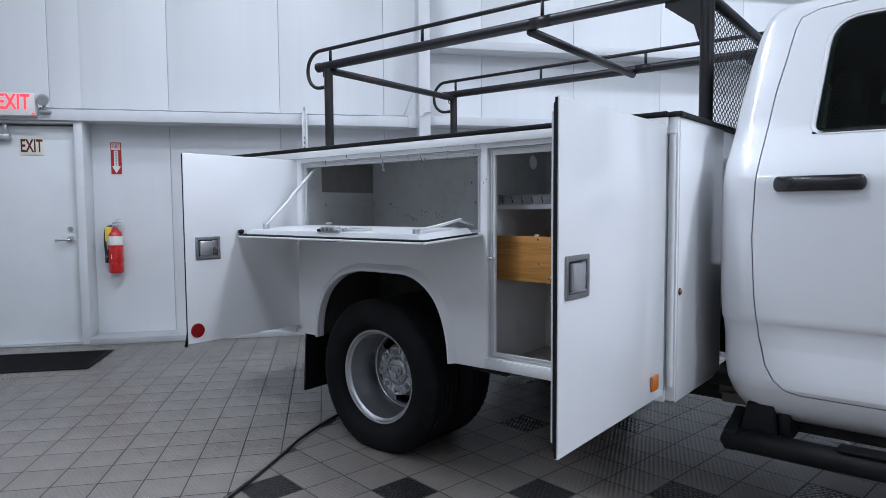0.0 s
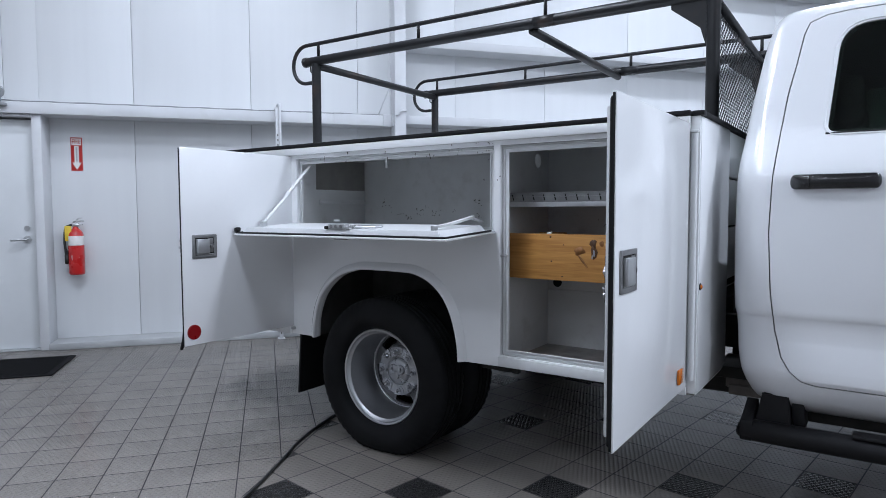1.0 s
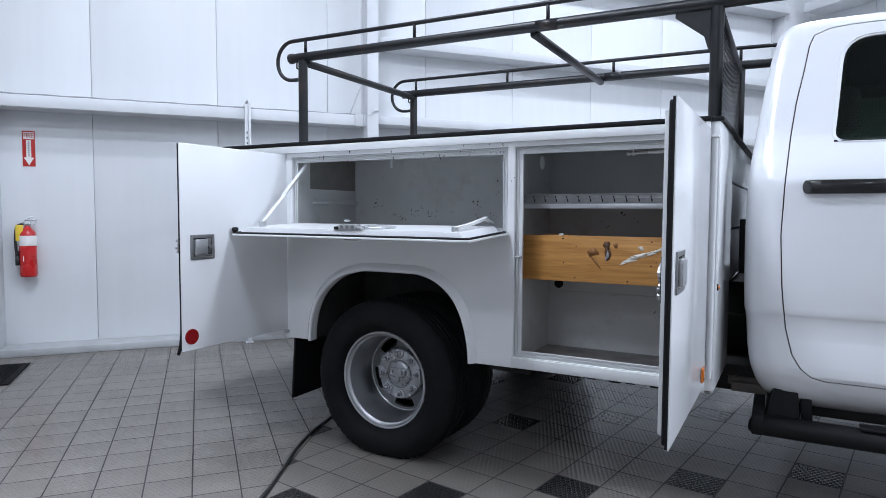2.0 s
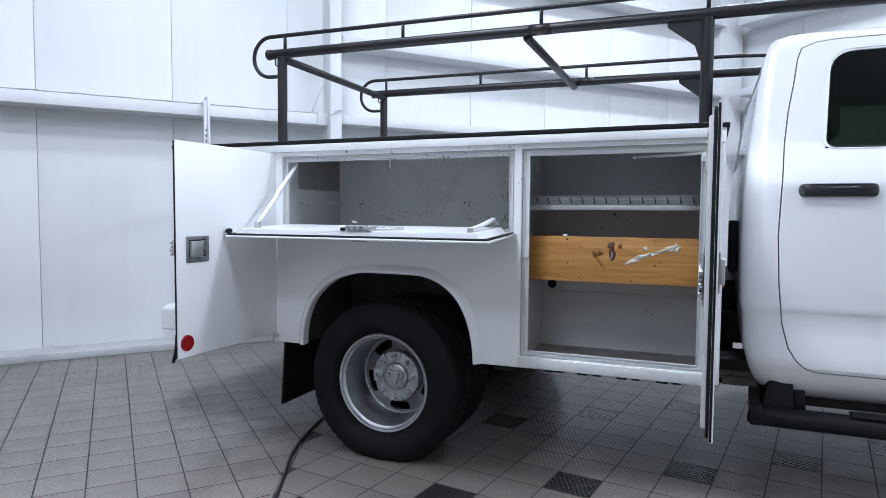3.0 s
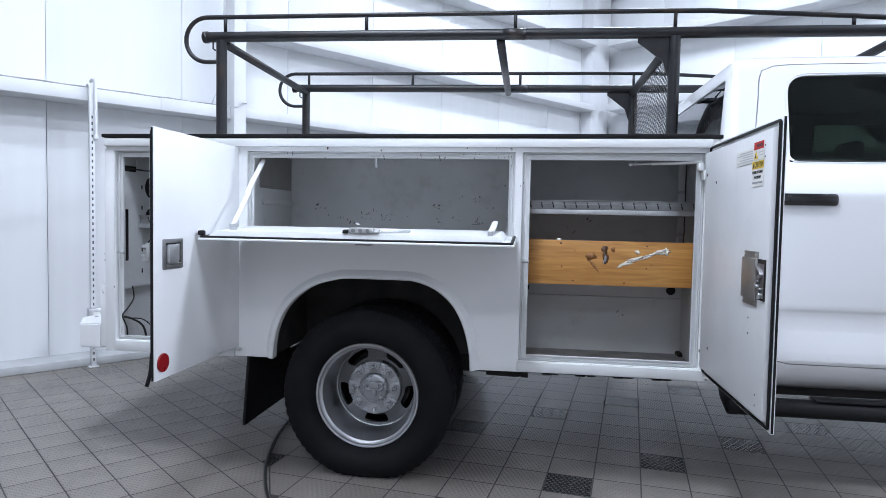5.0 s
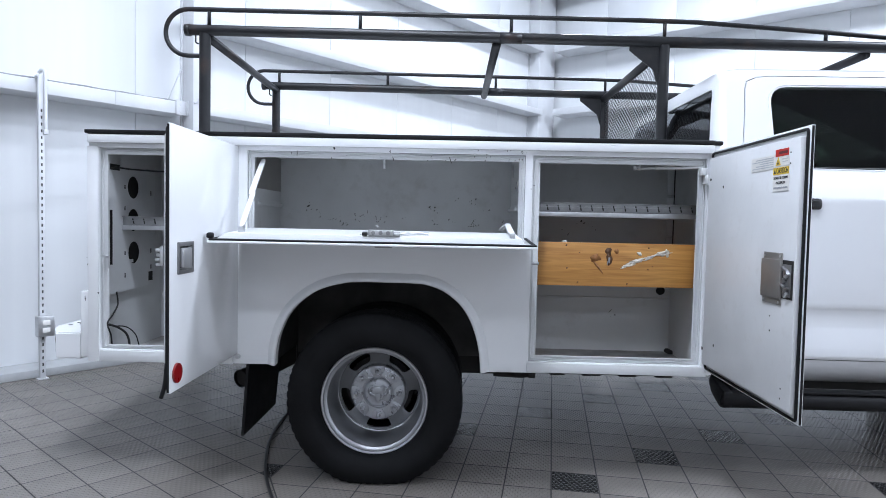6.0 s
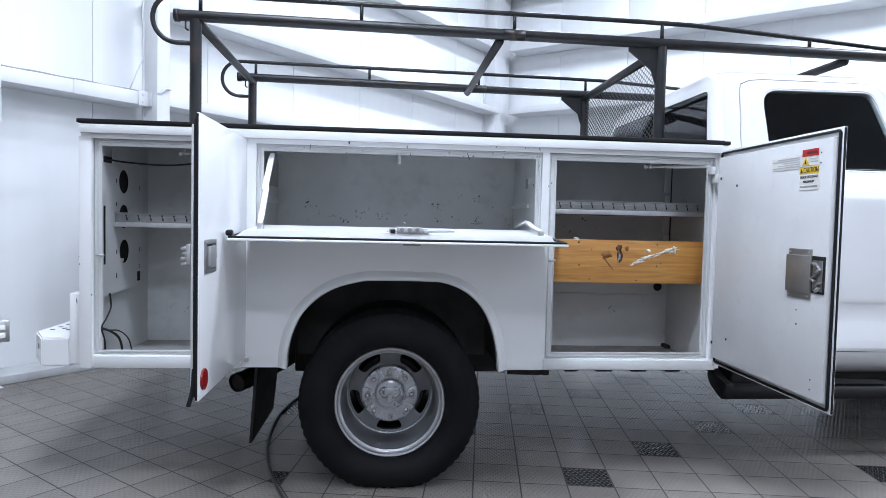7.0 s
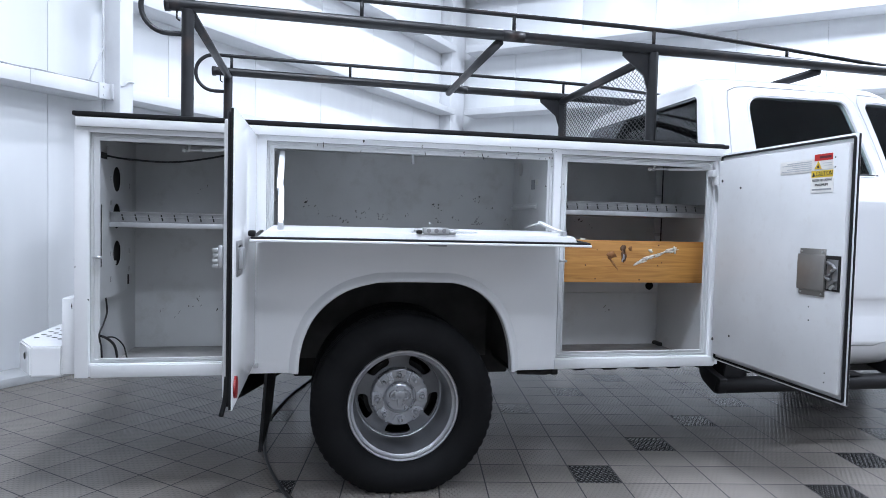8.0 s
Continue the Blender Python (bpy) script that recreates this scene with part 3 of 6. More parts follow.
part("emergency_head", in_room(lampbm), M_LOCKER, ex, "grey emergency lamp head")
part("bracket", in_room(one_box((-2.0, 6.5145, 2.12), (-1.60, DOOR_N - 0.04, 2.137), 0.004)), M_STEELWHITE, ex)

ps = thing("exit_placard", ROOM @ Vector((-1.83, DOOR_N + 0.044, 1.79)), "cream placard with dark maroon exit lettering on the door", "sign")
part("board", in_room(one_box((-1.945, DOOR_N + 0.040, 1.79), (-1.735, DOOR_N + 0.0445, 1.955), 0.002)), M_CREAM, ps)
part("letters", wall_text("EXIT", 0.165, -1.84, 1.873, DOOR_N + 0.0385, 0.185), M_MAROON, ps, "dark maroon letters")

# what hangs on the panels themselves is drawn up at the jamb's plane and carried back to the wall
HUNG_SCALE = (WALL_N - 0.11) / (DOOR_N - 0.11)
HUNG = ROOM @ Matrix.Translation((0.46, 0.11, 1.255)) @ Matrix.Scale(HUNG_SCALE, 4) @ Matrix.Translation((-0.46, -0.11, -1.255))


def on_wall(bm):
    bm.transform(HUNG)
    return bm


fs = thing("fire_sign", HUNG @ Vector((-1.11, DOOR_N - 0.001, 1.62)), "red and white fire extinguisher arrow sign", "sign")
part("board", on_wall(one_box((-1.157, DOOR_N - 0.004, 1.615), (-1.063, DOOR_N - 0.0005, 1.915), 0.001)), M_REDINK, fs)
part("field", on_wall(one_box((-1.149, DOOR_N - 0.006, 1.845), (-1.071, DOOR_N - 0.0042, 1.905), 0.0)), M_PAPER, fs)
part("letters", on_wall(words("FIRE", 0.055, Matrix.Translation((-1.11, DOOR_N - 0.0075, 1.875)) @ pose(0, 0, 0, 90), width=0.066)), M_REDINK, fs, "red letters")
part("arrow", on_wall(sheet([(-1.128, 1.838), (-1.128, 1.69), (-1.148, 1.69), (-1.11, 1.625), (-1.072, 1.69), (-1.092, 1.69), (-1.092, 1.838)], [],
     lambda a, b: (a, DOOR_N - 0.0062, b), (0, 0.0018, 0))), M_PAPER, fs, "white arrow pointing down")
strip = bmesh.new()
for k in range(9):
    box(strip, (-1.116, DOOR_N - 0.0078, 1.70 + k * 0.0145), (-1.104, DOOR_N - 0.0064, 1.709 + k * 0.0145))
part("small_print", on_wall(strip), M_GREYINK, fs)

fe = thing("fire_extinguisher", HUNG @ Vector((-1.14, 6.52, 0.68)), "red fire extinguisher hanging on the wall with a black hose", "fire extinguisher")


def upright(profile, at, seg=28):
    """Spin (height, radius) round a vertical axis at a place in the room frame."""
    bm = bmesh.new()
    rings = [[bm.verts.new((at[0] + r * math.cos(k * math.tau / seg), at[1] + r * math.sin(k * math.tau / seg), at[2] + h)) for k in range(seg)] for h, r in profile]
    for a, b in zip(rings, rings[1:]):
        for k in range(seg):
            bm.faces.new((a[k], a[(k + 1) % seg], b[(k + 1) % seg], b[k]))
    bm.faces.new(rings[0][::-1])
    bm.faces.new(rings[-1])
    return on_wall(bm)


EX = (-1.125, 6.525, 0.0)
part("cylinder", upright([(0.68, 0.05), (0.685, 0.06), (0.70, 0.064), (1.03, 0.064), (1.06, 0.056), (1.085, 0.035), (1.10, 0.022), (1.115, 0.02)], EX), M_EXT_RED, fe)
part("label", upright([(0.945, 0.0648), (0.95, 0.0655), (1.025, 0.0655), (1.03, 0.0648)], EX), M_PAPER, fe, "white printed label band")
part("label_patch", on_wall(sheet([(-1.150, 0.862), (-1.150, 0.815), (-1.085, 0.838)], [], lambda a, b: (a, 6.525 - math.sqrt(0.0652 ** 2 - (a + 1.125) ** 2) - 0.001, b), (0, 0.004, 0))), M_PAPER, fe)
part("strap", on_wall(one_box((-1.205, 6.50, 0.80), (-1.188, 6.56, 0.90), 0.004)), M_TRIM, fe, "black bracket strap")
vb = bmesh.new()
box(vb, (-1.15, 6.505, 1.11), (-1.10, 6.545, 1.15), 0.008)
box(vb, (-1.14, 6.50, 1.155), (-1.055, 6.53, 1.168), 0.004)
box(vb, (-1.14, 6.50, 1.125), (-1.065, 6.53, 1.135), 0.004)
tube(vb, [(-1.14, 6.515, 1.15), (-1.10, 6.515, 1.185), (-1.07, 6.515, 1.19)], 0.006, 8)
part("valve", on_wall(vb), M_STEEL, fe, "grey metal valve and lever")
hs = bmesh.new()
tube(hs, smooth_line([(-1.15, 6.515, 1.13), (-1.20, 6.51, 1.10), (-1.212, 6.51, 0.98), (-1.205, 6.51, 0.88), (-1.20, 6.51, 0.80)]), 0.011, 10)
tube(hs, [(-1.20, 6.51, 0.86), (-1.20, 6.51, 0.78)], 0.017, 10)
part("hose", on_wall(hs), M_CABLE, fe, "black rubber hose")
part("tag", on_wall(one_box((-1.205, 6.485, 0.985), (-1.15, 6.496, 1.12), 0.01)), M_YELLOW, fe, "yellow plastic tag")
part("bracket", on_wall(one_box((-1.14, 6.588, 0.85), (-1.11, DOOR_N - 0.0005, 1.09), 0.002)), M_STEEL, fe)

def at_strut(bm):
    bm.transform(Matrix.Translation((-0.023, 0, 0)))
    return in_room(bm)


st = thing("strut_post", ROOM @ Vector((0.645, 6.48, 0)), "white slotted steel strut with an outlet box, standing against the wall", "conduit post")
sb = bmesh.new()
box(sb, (0.652, 6.45, 0.006), (0.688, 6.454, 2.23), 0.001)
box(sb, (0.652, 6.454, 0.006), (0.656, 6.49, 2.23), 0.001)
box(sb, (0.684, 6.454, 0.006), (0.688, 6.49, 2.23), 0.001)
box(sb, (0.635, 6.44, 0.0), (0.705, 6.50, 0.006))
box(sb, (0.645, 6.454, 2.21), (0.695, GIRT_N - 0.001, 2.23), 0.003)
part("strut", at_strut(sb), M_STEELWHITE, st)
cd = bmesh.new()
tube(cd, [(0.692, 6.436, 1.83), (0.692, 6.436, 2.235), (0.69, 6.445, 2.262), (0.68, 6.475, 2.268), (0.672, 6.50, 2.25)], 0.013, 12)
box(cd, (0.676, 6.42, 1.80), (0.708, 6.449, 1.835), 0.004)
part("conduit", at_strut(cd), M_STEELWHITE, st)
sl = bmesh.new()
for k in range(40):
    box(sl, (0.665, 6.4485, 0.05 + k * 0.049), (0.675, 6.4502, 0.072 + k * 0.049))
part("slots", at_strut(sl), M_CHIP, st, kind="stuff")
ob_box = part("outlet_box", at_strut(one_box((0.618, 6.385, 0.325), (0.728, 6.448, 0.475), 0.006)), M_STEEL, st, "grey metal outlet box")
oc = bmesh.new()
box(oc, (0.648, 6.381, 0.41), (0.698, 6.386, 0.445), 0.002)
box(oc, (0.648, 6.381, 0.355), (0.698, 6.386, 0.39), 0.002)
part("socket", at_strut(oc), M_PAPER, ob_box)

# ---- ceiling lamps ----
lamp0 = thing("ceiling_lamp", (0, 0, CEIL - 0.12), "long white ceiling lamp with a lit diffuser, placed out of view", "ceiling lamp", "ceiling lamps")
part("housing", one_box((-0.62, -0.2, CEIL - 0.11), (0.62, 0.2, CEIL - 0.001), 0.02), M_STEELWHITE, lamp0)
part("diffuser", one_box((-0.60, -0.18, CEIL - 0.125), (0.60, 0.18, CEIL - 0.111), 0.004), M_LENS, lamp0)
for i, (s, n, watts) in enumerate(LAMP_SPOTS):
    spot = Matrix.Translation(ROOM @ Vector((s, n, CEIL - 0.12))) @ Matrix.Rotation(radians(51), 4, "Z")
    if i == 0:
        lamp0.matrix_basis = spot
    else:
        copy_thing(lamp0, spot)
    area = bpy.data.lights.new("lamp_light", "AREA")
    area.shape, area.size, area.size_y, area.energy, area.color = "RECTANGLE", 1.2, 0.36, watts, LAMP_COLOUR
    lo = new("lamp_light", area)
    lo.matrix_basis = Matrix.Translation((0, 0, -0.012)) @ spot

# ---- floor mat ----
mat_bm = bmesh.new()
box(mat_bm, (-2.75, 5.53, 0.0), (-1.085, 6.22, 0.011), 0.004)
mat_thing = thing("floor_mat", ROOM @ Vector((-1.9, 5.9, 0)), "black ribbed rubber entrance mat on the tiles by the door", "mat")
part("mat", in_room(mat_bm), M_MAT, mat_thing)
ribs = bmesh.new()
for k in range(40):
    box(ribs, (-2.70, 5.56 + k * 0.016, 0.0112), (-1.13, 5.567 + k * 0.016, 0.0135))
part("rib_pattern", in_room(ribs), M_MAT, mat_thing, kind="stuff")

# ---- hose on the floor ----
hose = bmesh.new()
tube(hose, smooth_line([(-1.55, 0.6, 0.0085), (-1.78, 1.45, 0.0085), (-2.03, 2.06, 0.0085), (-2.24, 2.48, 0.0085), (-2.37, 2.72, 0.0085), (-2.49, 3.04, 0.0085),
                        (-2.58, 3.45, 0.0085), (-2.60, 3.95, 0.0085), (-2.50, 4.5, 0.0085), (-2.36, 4.95, 0.0085), (-2.2, 5.5, 0.0085)], 10), 0.008, 10)
whole("floor_cable", hose, M_CABLE, "black rubber cable lying across the tiled floor under the truck", "cable")

# ---- truck ----
truck = thing("utility_truck", (-0.5, MID, 0), "white utility service truck with open tool compartments and black ladder rack", "truck")


def at_side(y):
    return lambda a, b: (a, y, b)


# wheel arch outline: flat top with long rounded shoulders
ARCH = [(-2.398, 0.545), (-2.393, 0.62), (-2.375, 0.70), (-2.335, 0.785), (-2.27, 0.855), (-2.19, 0.905), (-2.10, 0.932), (-2.02, 0.942),
        (-1.78, 0.942), (-1.70, 0.935), (-1.62, 0.905), (-1.55, 0.85), (-1.505, 0.785), (-1.475, 0.71), (-1.455, 0.62), (-1.448, 0.535)]
ARCH = [(p.x, p.z) for p in smooth_line([(x, 0, z) for x, z in ARCH], 5)]
def corners(x0, x1, z0, z1):
    return [(x0, z0), (x1, z0), (x1, z1), (x0, z1)]


# for each compartment: the rebate that its door closes into, and the clear opening within
REBATES = [((-3.232, -2.612, 0.598, 1.538), (-3.197, -2.650, 0.617, 1.508)),
           ((-2.542, -1.262, 1.146, 1.538), (-2.512, -1.290, 1.172, 1.509)),
           ((-1.228, -0.440, 0.590, 1.538), (-1.193, -0.474, 0.617, 1.506))]
X0, X1, TOP, BOT = -3.28, -0.418, 1.60, 0.545
END = -0.382                                         # front end of the service body

face = sheet([(X0, BOT), *ARCH, (X1, BOT), (X1, TOP), (X0, TOP)], [corners(*r) for r, _ in REBATES], at_side(SIDE), (0, 0.028, 0), 0.003)
service_body = part("service_body", face, M_BODY, truck, "white painted steel service body side")


def panels(spec, material, parent):
    """Several plain sheet panels, each a part of its own: name, two corners, edge rounding."""
    for name, lo, hi, bevel in spec:
        part(name, one_box(lo, hi, bevel), material, parent)


PORT = (3.35, 1.50, 0.036)                           # cable port through the wall between two compartments


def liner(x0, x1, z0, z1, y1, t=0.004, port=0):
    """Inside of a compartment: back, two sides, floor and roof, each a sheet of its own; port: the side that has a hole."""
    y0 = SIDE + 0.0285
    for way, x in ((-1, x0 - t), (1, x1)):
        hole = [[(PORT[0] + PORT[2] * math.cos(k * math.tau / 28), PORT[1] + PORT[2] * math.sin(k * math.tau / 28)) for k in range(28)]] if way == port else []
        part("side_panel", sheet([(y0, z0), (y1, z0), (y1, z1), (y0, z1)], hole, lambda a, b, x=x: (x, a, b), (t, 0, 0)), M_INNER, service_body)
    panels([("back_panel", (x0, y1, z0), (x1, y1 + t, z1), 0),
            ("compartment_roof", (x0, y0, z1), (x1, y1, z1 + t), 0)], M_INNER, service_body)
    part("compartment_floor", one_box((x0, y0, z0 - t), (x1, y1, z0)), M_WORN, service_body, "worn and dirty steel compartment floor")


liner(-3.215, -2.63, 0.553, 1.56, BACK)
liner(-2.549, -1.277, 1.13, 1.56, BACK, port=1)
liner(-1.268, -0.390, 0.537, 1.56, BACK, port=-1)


# set-back flange round each opening, with a folded lip at its inner edge
for (a0, a1, b0, b1), (x0, x1, z0, z1) in REBATES:
    e = 0.0004
    fl = part("door_frame", sheet(corners(a0 + e, a1 - e, b0 + e, b1 - e), [corners(x0, x1, z0, z1)], at_side(SIDE + 0.022), (0, 0.004, 0), 0.001), M_FRAME, service_body)
    part("lip", sheet(corners(x0 - 0.004, x1 + 0.004, z0 - 0.004, z1 + 0.004), [corners(x0, x1, z0, z1)], at_side(SIDE + 0.013), (0, 0.0088, 0), 0.0012), M_FRAME, fl)
    bead = bmesh.new()
    tube(bead, [(p, SIDE + 0.0205, q) for p, q in rounded(corners(a0 + 0.012, a1 - 0.012, b0 + 0.011, b1 - 0.011), 0.012, 3)], 0.0035, 6, closed=True)
    part("bead", bead, M_FRAME, fl)
# drip rail under the top edge, and the sill bars
part("drip_rail", sheet(corners(X0 + 0.002, X1 + 0.002, 1.558, 1.598), [], at_side(SIDE - 0.022), (0, 0.0215, 0), 0.006), M_BODY, service_body)
part("sill", one_box((-1.235, SIDE - 0.012, 0.541), (-0.414, SIDE - 0.0005, 0.587), 0.004), M_FRAME, service_body, "scuffed white sill bar")
part("sill", one_box((-3.225, SIDE - 0.012, 0.543), (-2.60, SIDE - 0.0005, 0.594), 0.004), M_FRAME, service_body)
part("corner_post", one_box((X0 - 0.006, SIDE - 0.004, BOT - 0.004), (X0 + 0.045, SIDE - 0.0005, 1.545), 0.003), M_BODY, service_body)
# shell behind: top deck, ends, inner wall, floor of the bed, far side
panels([("top_deck", (X0, SIDE + 0.0285, TOP - 0.03), (END - 0.0205, 3.53, TOP), 0.003), ("end_panel", (END - 0.004, SIDE + 0.0285, BOT), (END, 3.455, TOP - 0.001), 0.001), ("corner_strip", (X1 + 0.0005, SIDE + 0.008, BOT), (END - 0.001, SIDE + 0.028, TOP - 0.001), 0.002),
        ("end_panel", (X0, SIDE + 0.0285, BOT), (X0 + 0.03, 3.505, TOP - 0.031), 0.003), ("bed_wall", (X0 + 0.031, 3.485, 0.85), (END - 0.021, 3.505, TOP - 0.031), 0),
        ("bed_floor", (X0, 3.506, 0.84), (X1 - 0.062, 4.86, 0.87), 0), ("bed_wall", (X0, 4.861, 0.84), (X1 - 0.062, 4.88, TOP), 0), ("top_deck", (X0, 4.881, TOP - 0.03), (X1 - 0.062, 5.41, TOP), 0.003),
        ("side_skin", (X0, 5.381, 0.95), (X1, 5.41, TOP - 0.031), 0.003), ("far_box", (X0, 4.881, BOT), (-2.42, 5.379, TOP - 0.031), 0.003),
        ("far_box", (-1.44, 4.881, BOT), (X1 - 0.062, 5.379, TOP - 0.031), 0.003), ], M_BODY, service_body)
for z0, z1 in ((0.931, 1.165), (1.175, 1.386), (1.396, 1.599)):
    part("headboard_panel", one_box((END - 0.045, 3.463, z0), (END - 0.006, 5.38, z1), 0.007), M_BODY, service_body)
part("headboard_backing", one_box((END - 0.06, 3.51, 0.88), (END - 0.046, 4.855, 1.59), 0.002), M_DARK, service_body)
panels([("wheel_house_panel", (-2.52, SIDE + 0.03, 1.10), (-1.285, BACK, 1.124), 0), ("wheel_house_panel", (-2.44, SIDE + 0.03, BOT), (-2.425, BACK, 1.099), 0),
        ("wheel_house_panel", (-2.424, 3.40, 0.50), (-1.431, 3.415, 1.099), 0), ("wheel_house_panel", (-1.43, SIDE + 0.03, BOT), (-1.415, BACK, 1.099), 0)], M_LIFTED_UNDERCOAT, service_body)
# rolled lip round the wheel arch
lip = bmesh.new()
outer = []
for i, (x, z) in enumerate(ARCH):
    a, b = ARCH[max(0, i - 1)], ARCH[min(len(ARCH) - 1, i + 1)]
    d = Vector((b[0] - a[0], b[1] - a[1])).normalized()
    outer.append((x - d.y * 0.042, z + d.x * 0.042))
rows_ = []
for k, (f, out) in enumerate([(0.0, 0.0), (0.0, 0.020), (0.12, 0.026), (0.35, 0.025), (0.7, 0.012), (1.0, 0.0004)]):
    rows_.append([lip.verts.new((x + (ox - x) * f, SIDE - out, z + (oz - z) * f)) for (x, z), (ox, oz) in zip(ARCH, outer)])
for a, b in zip(rows_, rows_[1:]):
    for i in range(len(ARCH) - 1):
        lip.faces.new((a[i], a[i + 1], b[i + 1], b[i]))
bmesh.ops.subdivide_edges(lip, edges=[e for e in lip.edges], cuts=1, use_grid_fill=True, smooth=0.6)
bmesh.ops.recalc_face_normals(lip, faces=lip.faces[:])
part("arch_lip", lip, M_BODY, service_body, "rounded white wheel-arch flare")
trim = bmesh.new()
box(trim, (X0 - 0.008, SIDE - 0.025, TOP + 0.0005), (X1 + 0.004, SIDE + 0.05, TOP + 0.018), 0.004)
box(trim, (X1 + 0.0045, SIDE + 0.002, TOP + 0.0005), (END + 0.012, SIDE + 0.05, TOP + 0.018), 0.003)
box(trim, (END - 0.03, SIDE + 0.0505, TOP + 0.0005), (END + 0.012, 5.41, TOP + 0.018), 0.004)
part("top_trim", trim, M_TRIM, service_body, "black rubber edge strip along the body top")
post = bmesh.new()
tube(post, [(-0.4015, SIDE + 0.004, 0.60), (-0.4015, SIDE + 0.004, 1.535)], 0.012, 14)
box(post, (-0.416, SIDE - 0.012, 1.536), (-0.386, SIDE + 0.0075, 1.546), 0.003)
part("hinge_tube", soft_normals(post), M_FRAME, service_body, "white hinge tube at the body corner")
part("hinge_bolt", one_box((-2.585, SIDE - 0.022, 0.572), (-2.565, SIDE - 0.0005, 0.590), 0.004), M_STEEL, service_body)
part("hinge_post", one_box((X1 - 0.006, SIDE - 0.026, 0.565), (X1 - 0.002, SIDE - 0.0005, 1.555), 0.001), M_FRAME, service_body)
seam = bmesh.new()
box(seam, (END - 0.012, 3.4555, BOT + 0.38), (END - 0.008, 3.4625, TOP - 0.01))
part("panel_joint", seam, M_CHIP, service_body)
mk = bmesh.new()
bmesh.ops.create_uvsphere(mk, u_segments=20, v_segments=10, radius=0.010, matrix=Matrix.Translation((END + 0.003, 2.935, 0.955)) @ Matrix.Diagonal((0.7, 1, 1, 1)))
marker = part("marker_lamp", soft_normals(mk), M_AMBER, service_body, "small round amber marker lamp")
mr = bmesh.new()
tube(mr, [(END + 0.001, 2.935 + 0.0115 * math.cos(k * math.tau / 20), 0.955 + 0.0115 * math.sin(k * math.tau / 20)) for k in range(20)], 0.003, 8, closed=True)
part("grommet", mr, M_TRIM, marker, "black rubber grommet")


def chips(count, x0, x1, z0, z1, y, seed, low_bias=True):
    """Scattered chips and scratches where tools have knocked the paint."""
    rnd = random.Random(seed)
    bm = bmesh.new()
    for k in range(count):
        x = rnd.uniform(x0, x1)
        z = z0 + (z1 - z0) * (rnd.random() ** (2.2 if low_bias else 1.0))
        w, h = rnd.uniform(0.0008, 0.0028) * (1 + 2.0 * rnd.random() ** 4), rnd.uniform(0.0012, 0.006) * (1 + 2.5 * rnd.random() ** 3)
        a = rnd.uniform(-1.1, 0.5)
        pts = []
        nn = rnd.randint(5, 7)
        for i in range(nn):
            t = i * math.tau / nn
            p = Vector((math.cos(t) * w * rnd.uniform(0.5, 1.1), math.sin(t) * h * rnd.uniform(0.5, 1.1)))
            pts.append((x + p.x * math.cos(a) - p.y * math.sin(a), y, z + p.x * math.sin(a) + p.y * math.cos(a)))
        top = [bm.verts.new(p) for p in pts]
        bot = [bm.verts.new((p[0], p[1] + 0.0012, p[2])) for p in pts]
        bm.faces.new(top)
        for i in range(nn):
            bm.faces.new((top[i], bot[i], bot[(i + 1) % nn], top[(i + 1) % nn]))
    bmesh.ops.recalc_face_normals(bm, faces=bm.faces[:])
    return bm


def cluster(centres, y, seed, spread=0.05):
    bm = bmesh.new()
    for i, (x, z, c) in enumerate(centres):
        b = chips(c, x - spread, x + spread, z - 0.5 * spread, z + spread, y, seed + i)
        me = bpy.data.meshes.new("tmp")
        b.to_mesh(me)
        b.free()
        bm.from_mesh(me)
        bpy.data.meshes.remove(me)
    return bm


part("scratches", cluster([(-2.40, 1.29, 4), (-2.35, 1.25, 5), (-2.26, 1.24, 5), (-2.20, 1.215, 8), (-2.11, 1.235, 9), (-2.07, 1.28, 2), (-1.99, 1.235, 9), (-1.86, 1.25, 3), (-1.70, 1.29, 6),
                           (-1.68, 1.225, 6), (-1.61, 1.24, 3), (-1.572, 1.35, 2), (-1.48, 1.22, 13), (-1.47, 1.34, 6), (-1.33, 1.22, 2), (-1.42, 1.29, 2)], BACK - 0.0016, 5, 0.032),
     M_CHIP, service_body, "dark scratches on the paint", kind="stuff")
part("scratches", cluster([(-2.80, 0.76, 7), (-2.95, 0.78, 5), (-2.75, 0.70, 6), (-3.05, 0.72, 4), (-2.9, 1.35, 3)], BACK - 0.0016, 40), M_CHIP, service_body, "dark scratches on the paint", kind="stuff")
part("scratches", cluster([(-0.85, 1.22, 4), (-0.70, 0.75, 3), (-0.95, 1.2, 3)], BACK - 0.0016, 70), M_CHIP, service_body, kind="stuff")
part("scuffs", cluster([(-3.25, 1.02, 2), (-3.25, 0.86, 2), (-2.3, 1.53, 3), (-2.12, 1.53, 3), (-1.9, 1.53, 4), (-1.72, 1.53, 4), (-1.6, 1.53, 6), (-1.45, 1.532, 6), (-1.32, 1.535, 7), (-1.27, 1.50, 4), (-1.27, 1.40, 3)], SIDE - 0.0145, 90), M_CHIP, service_body, kind="stuff")


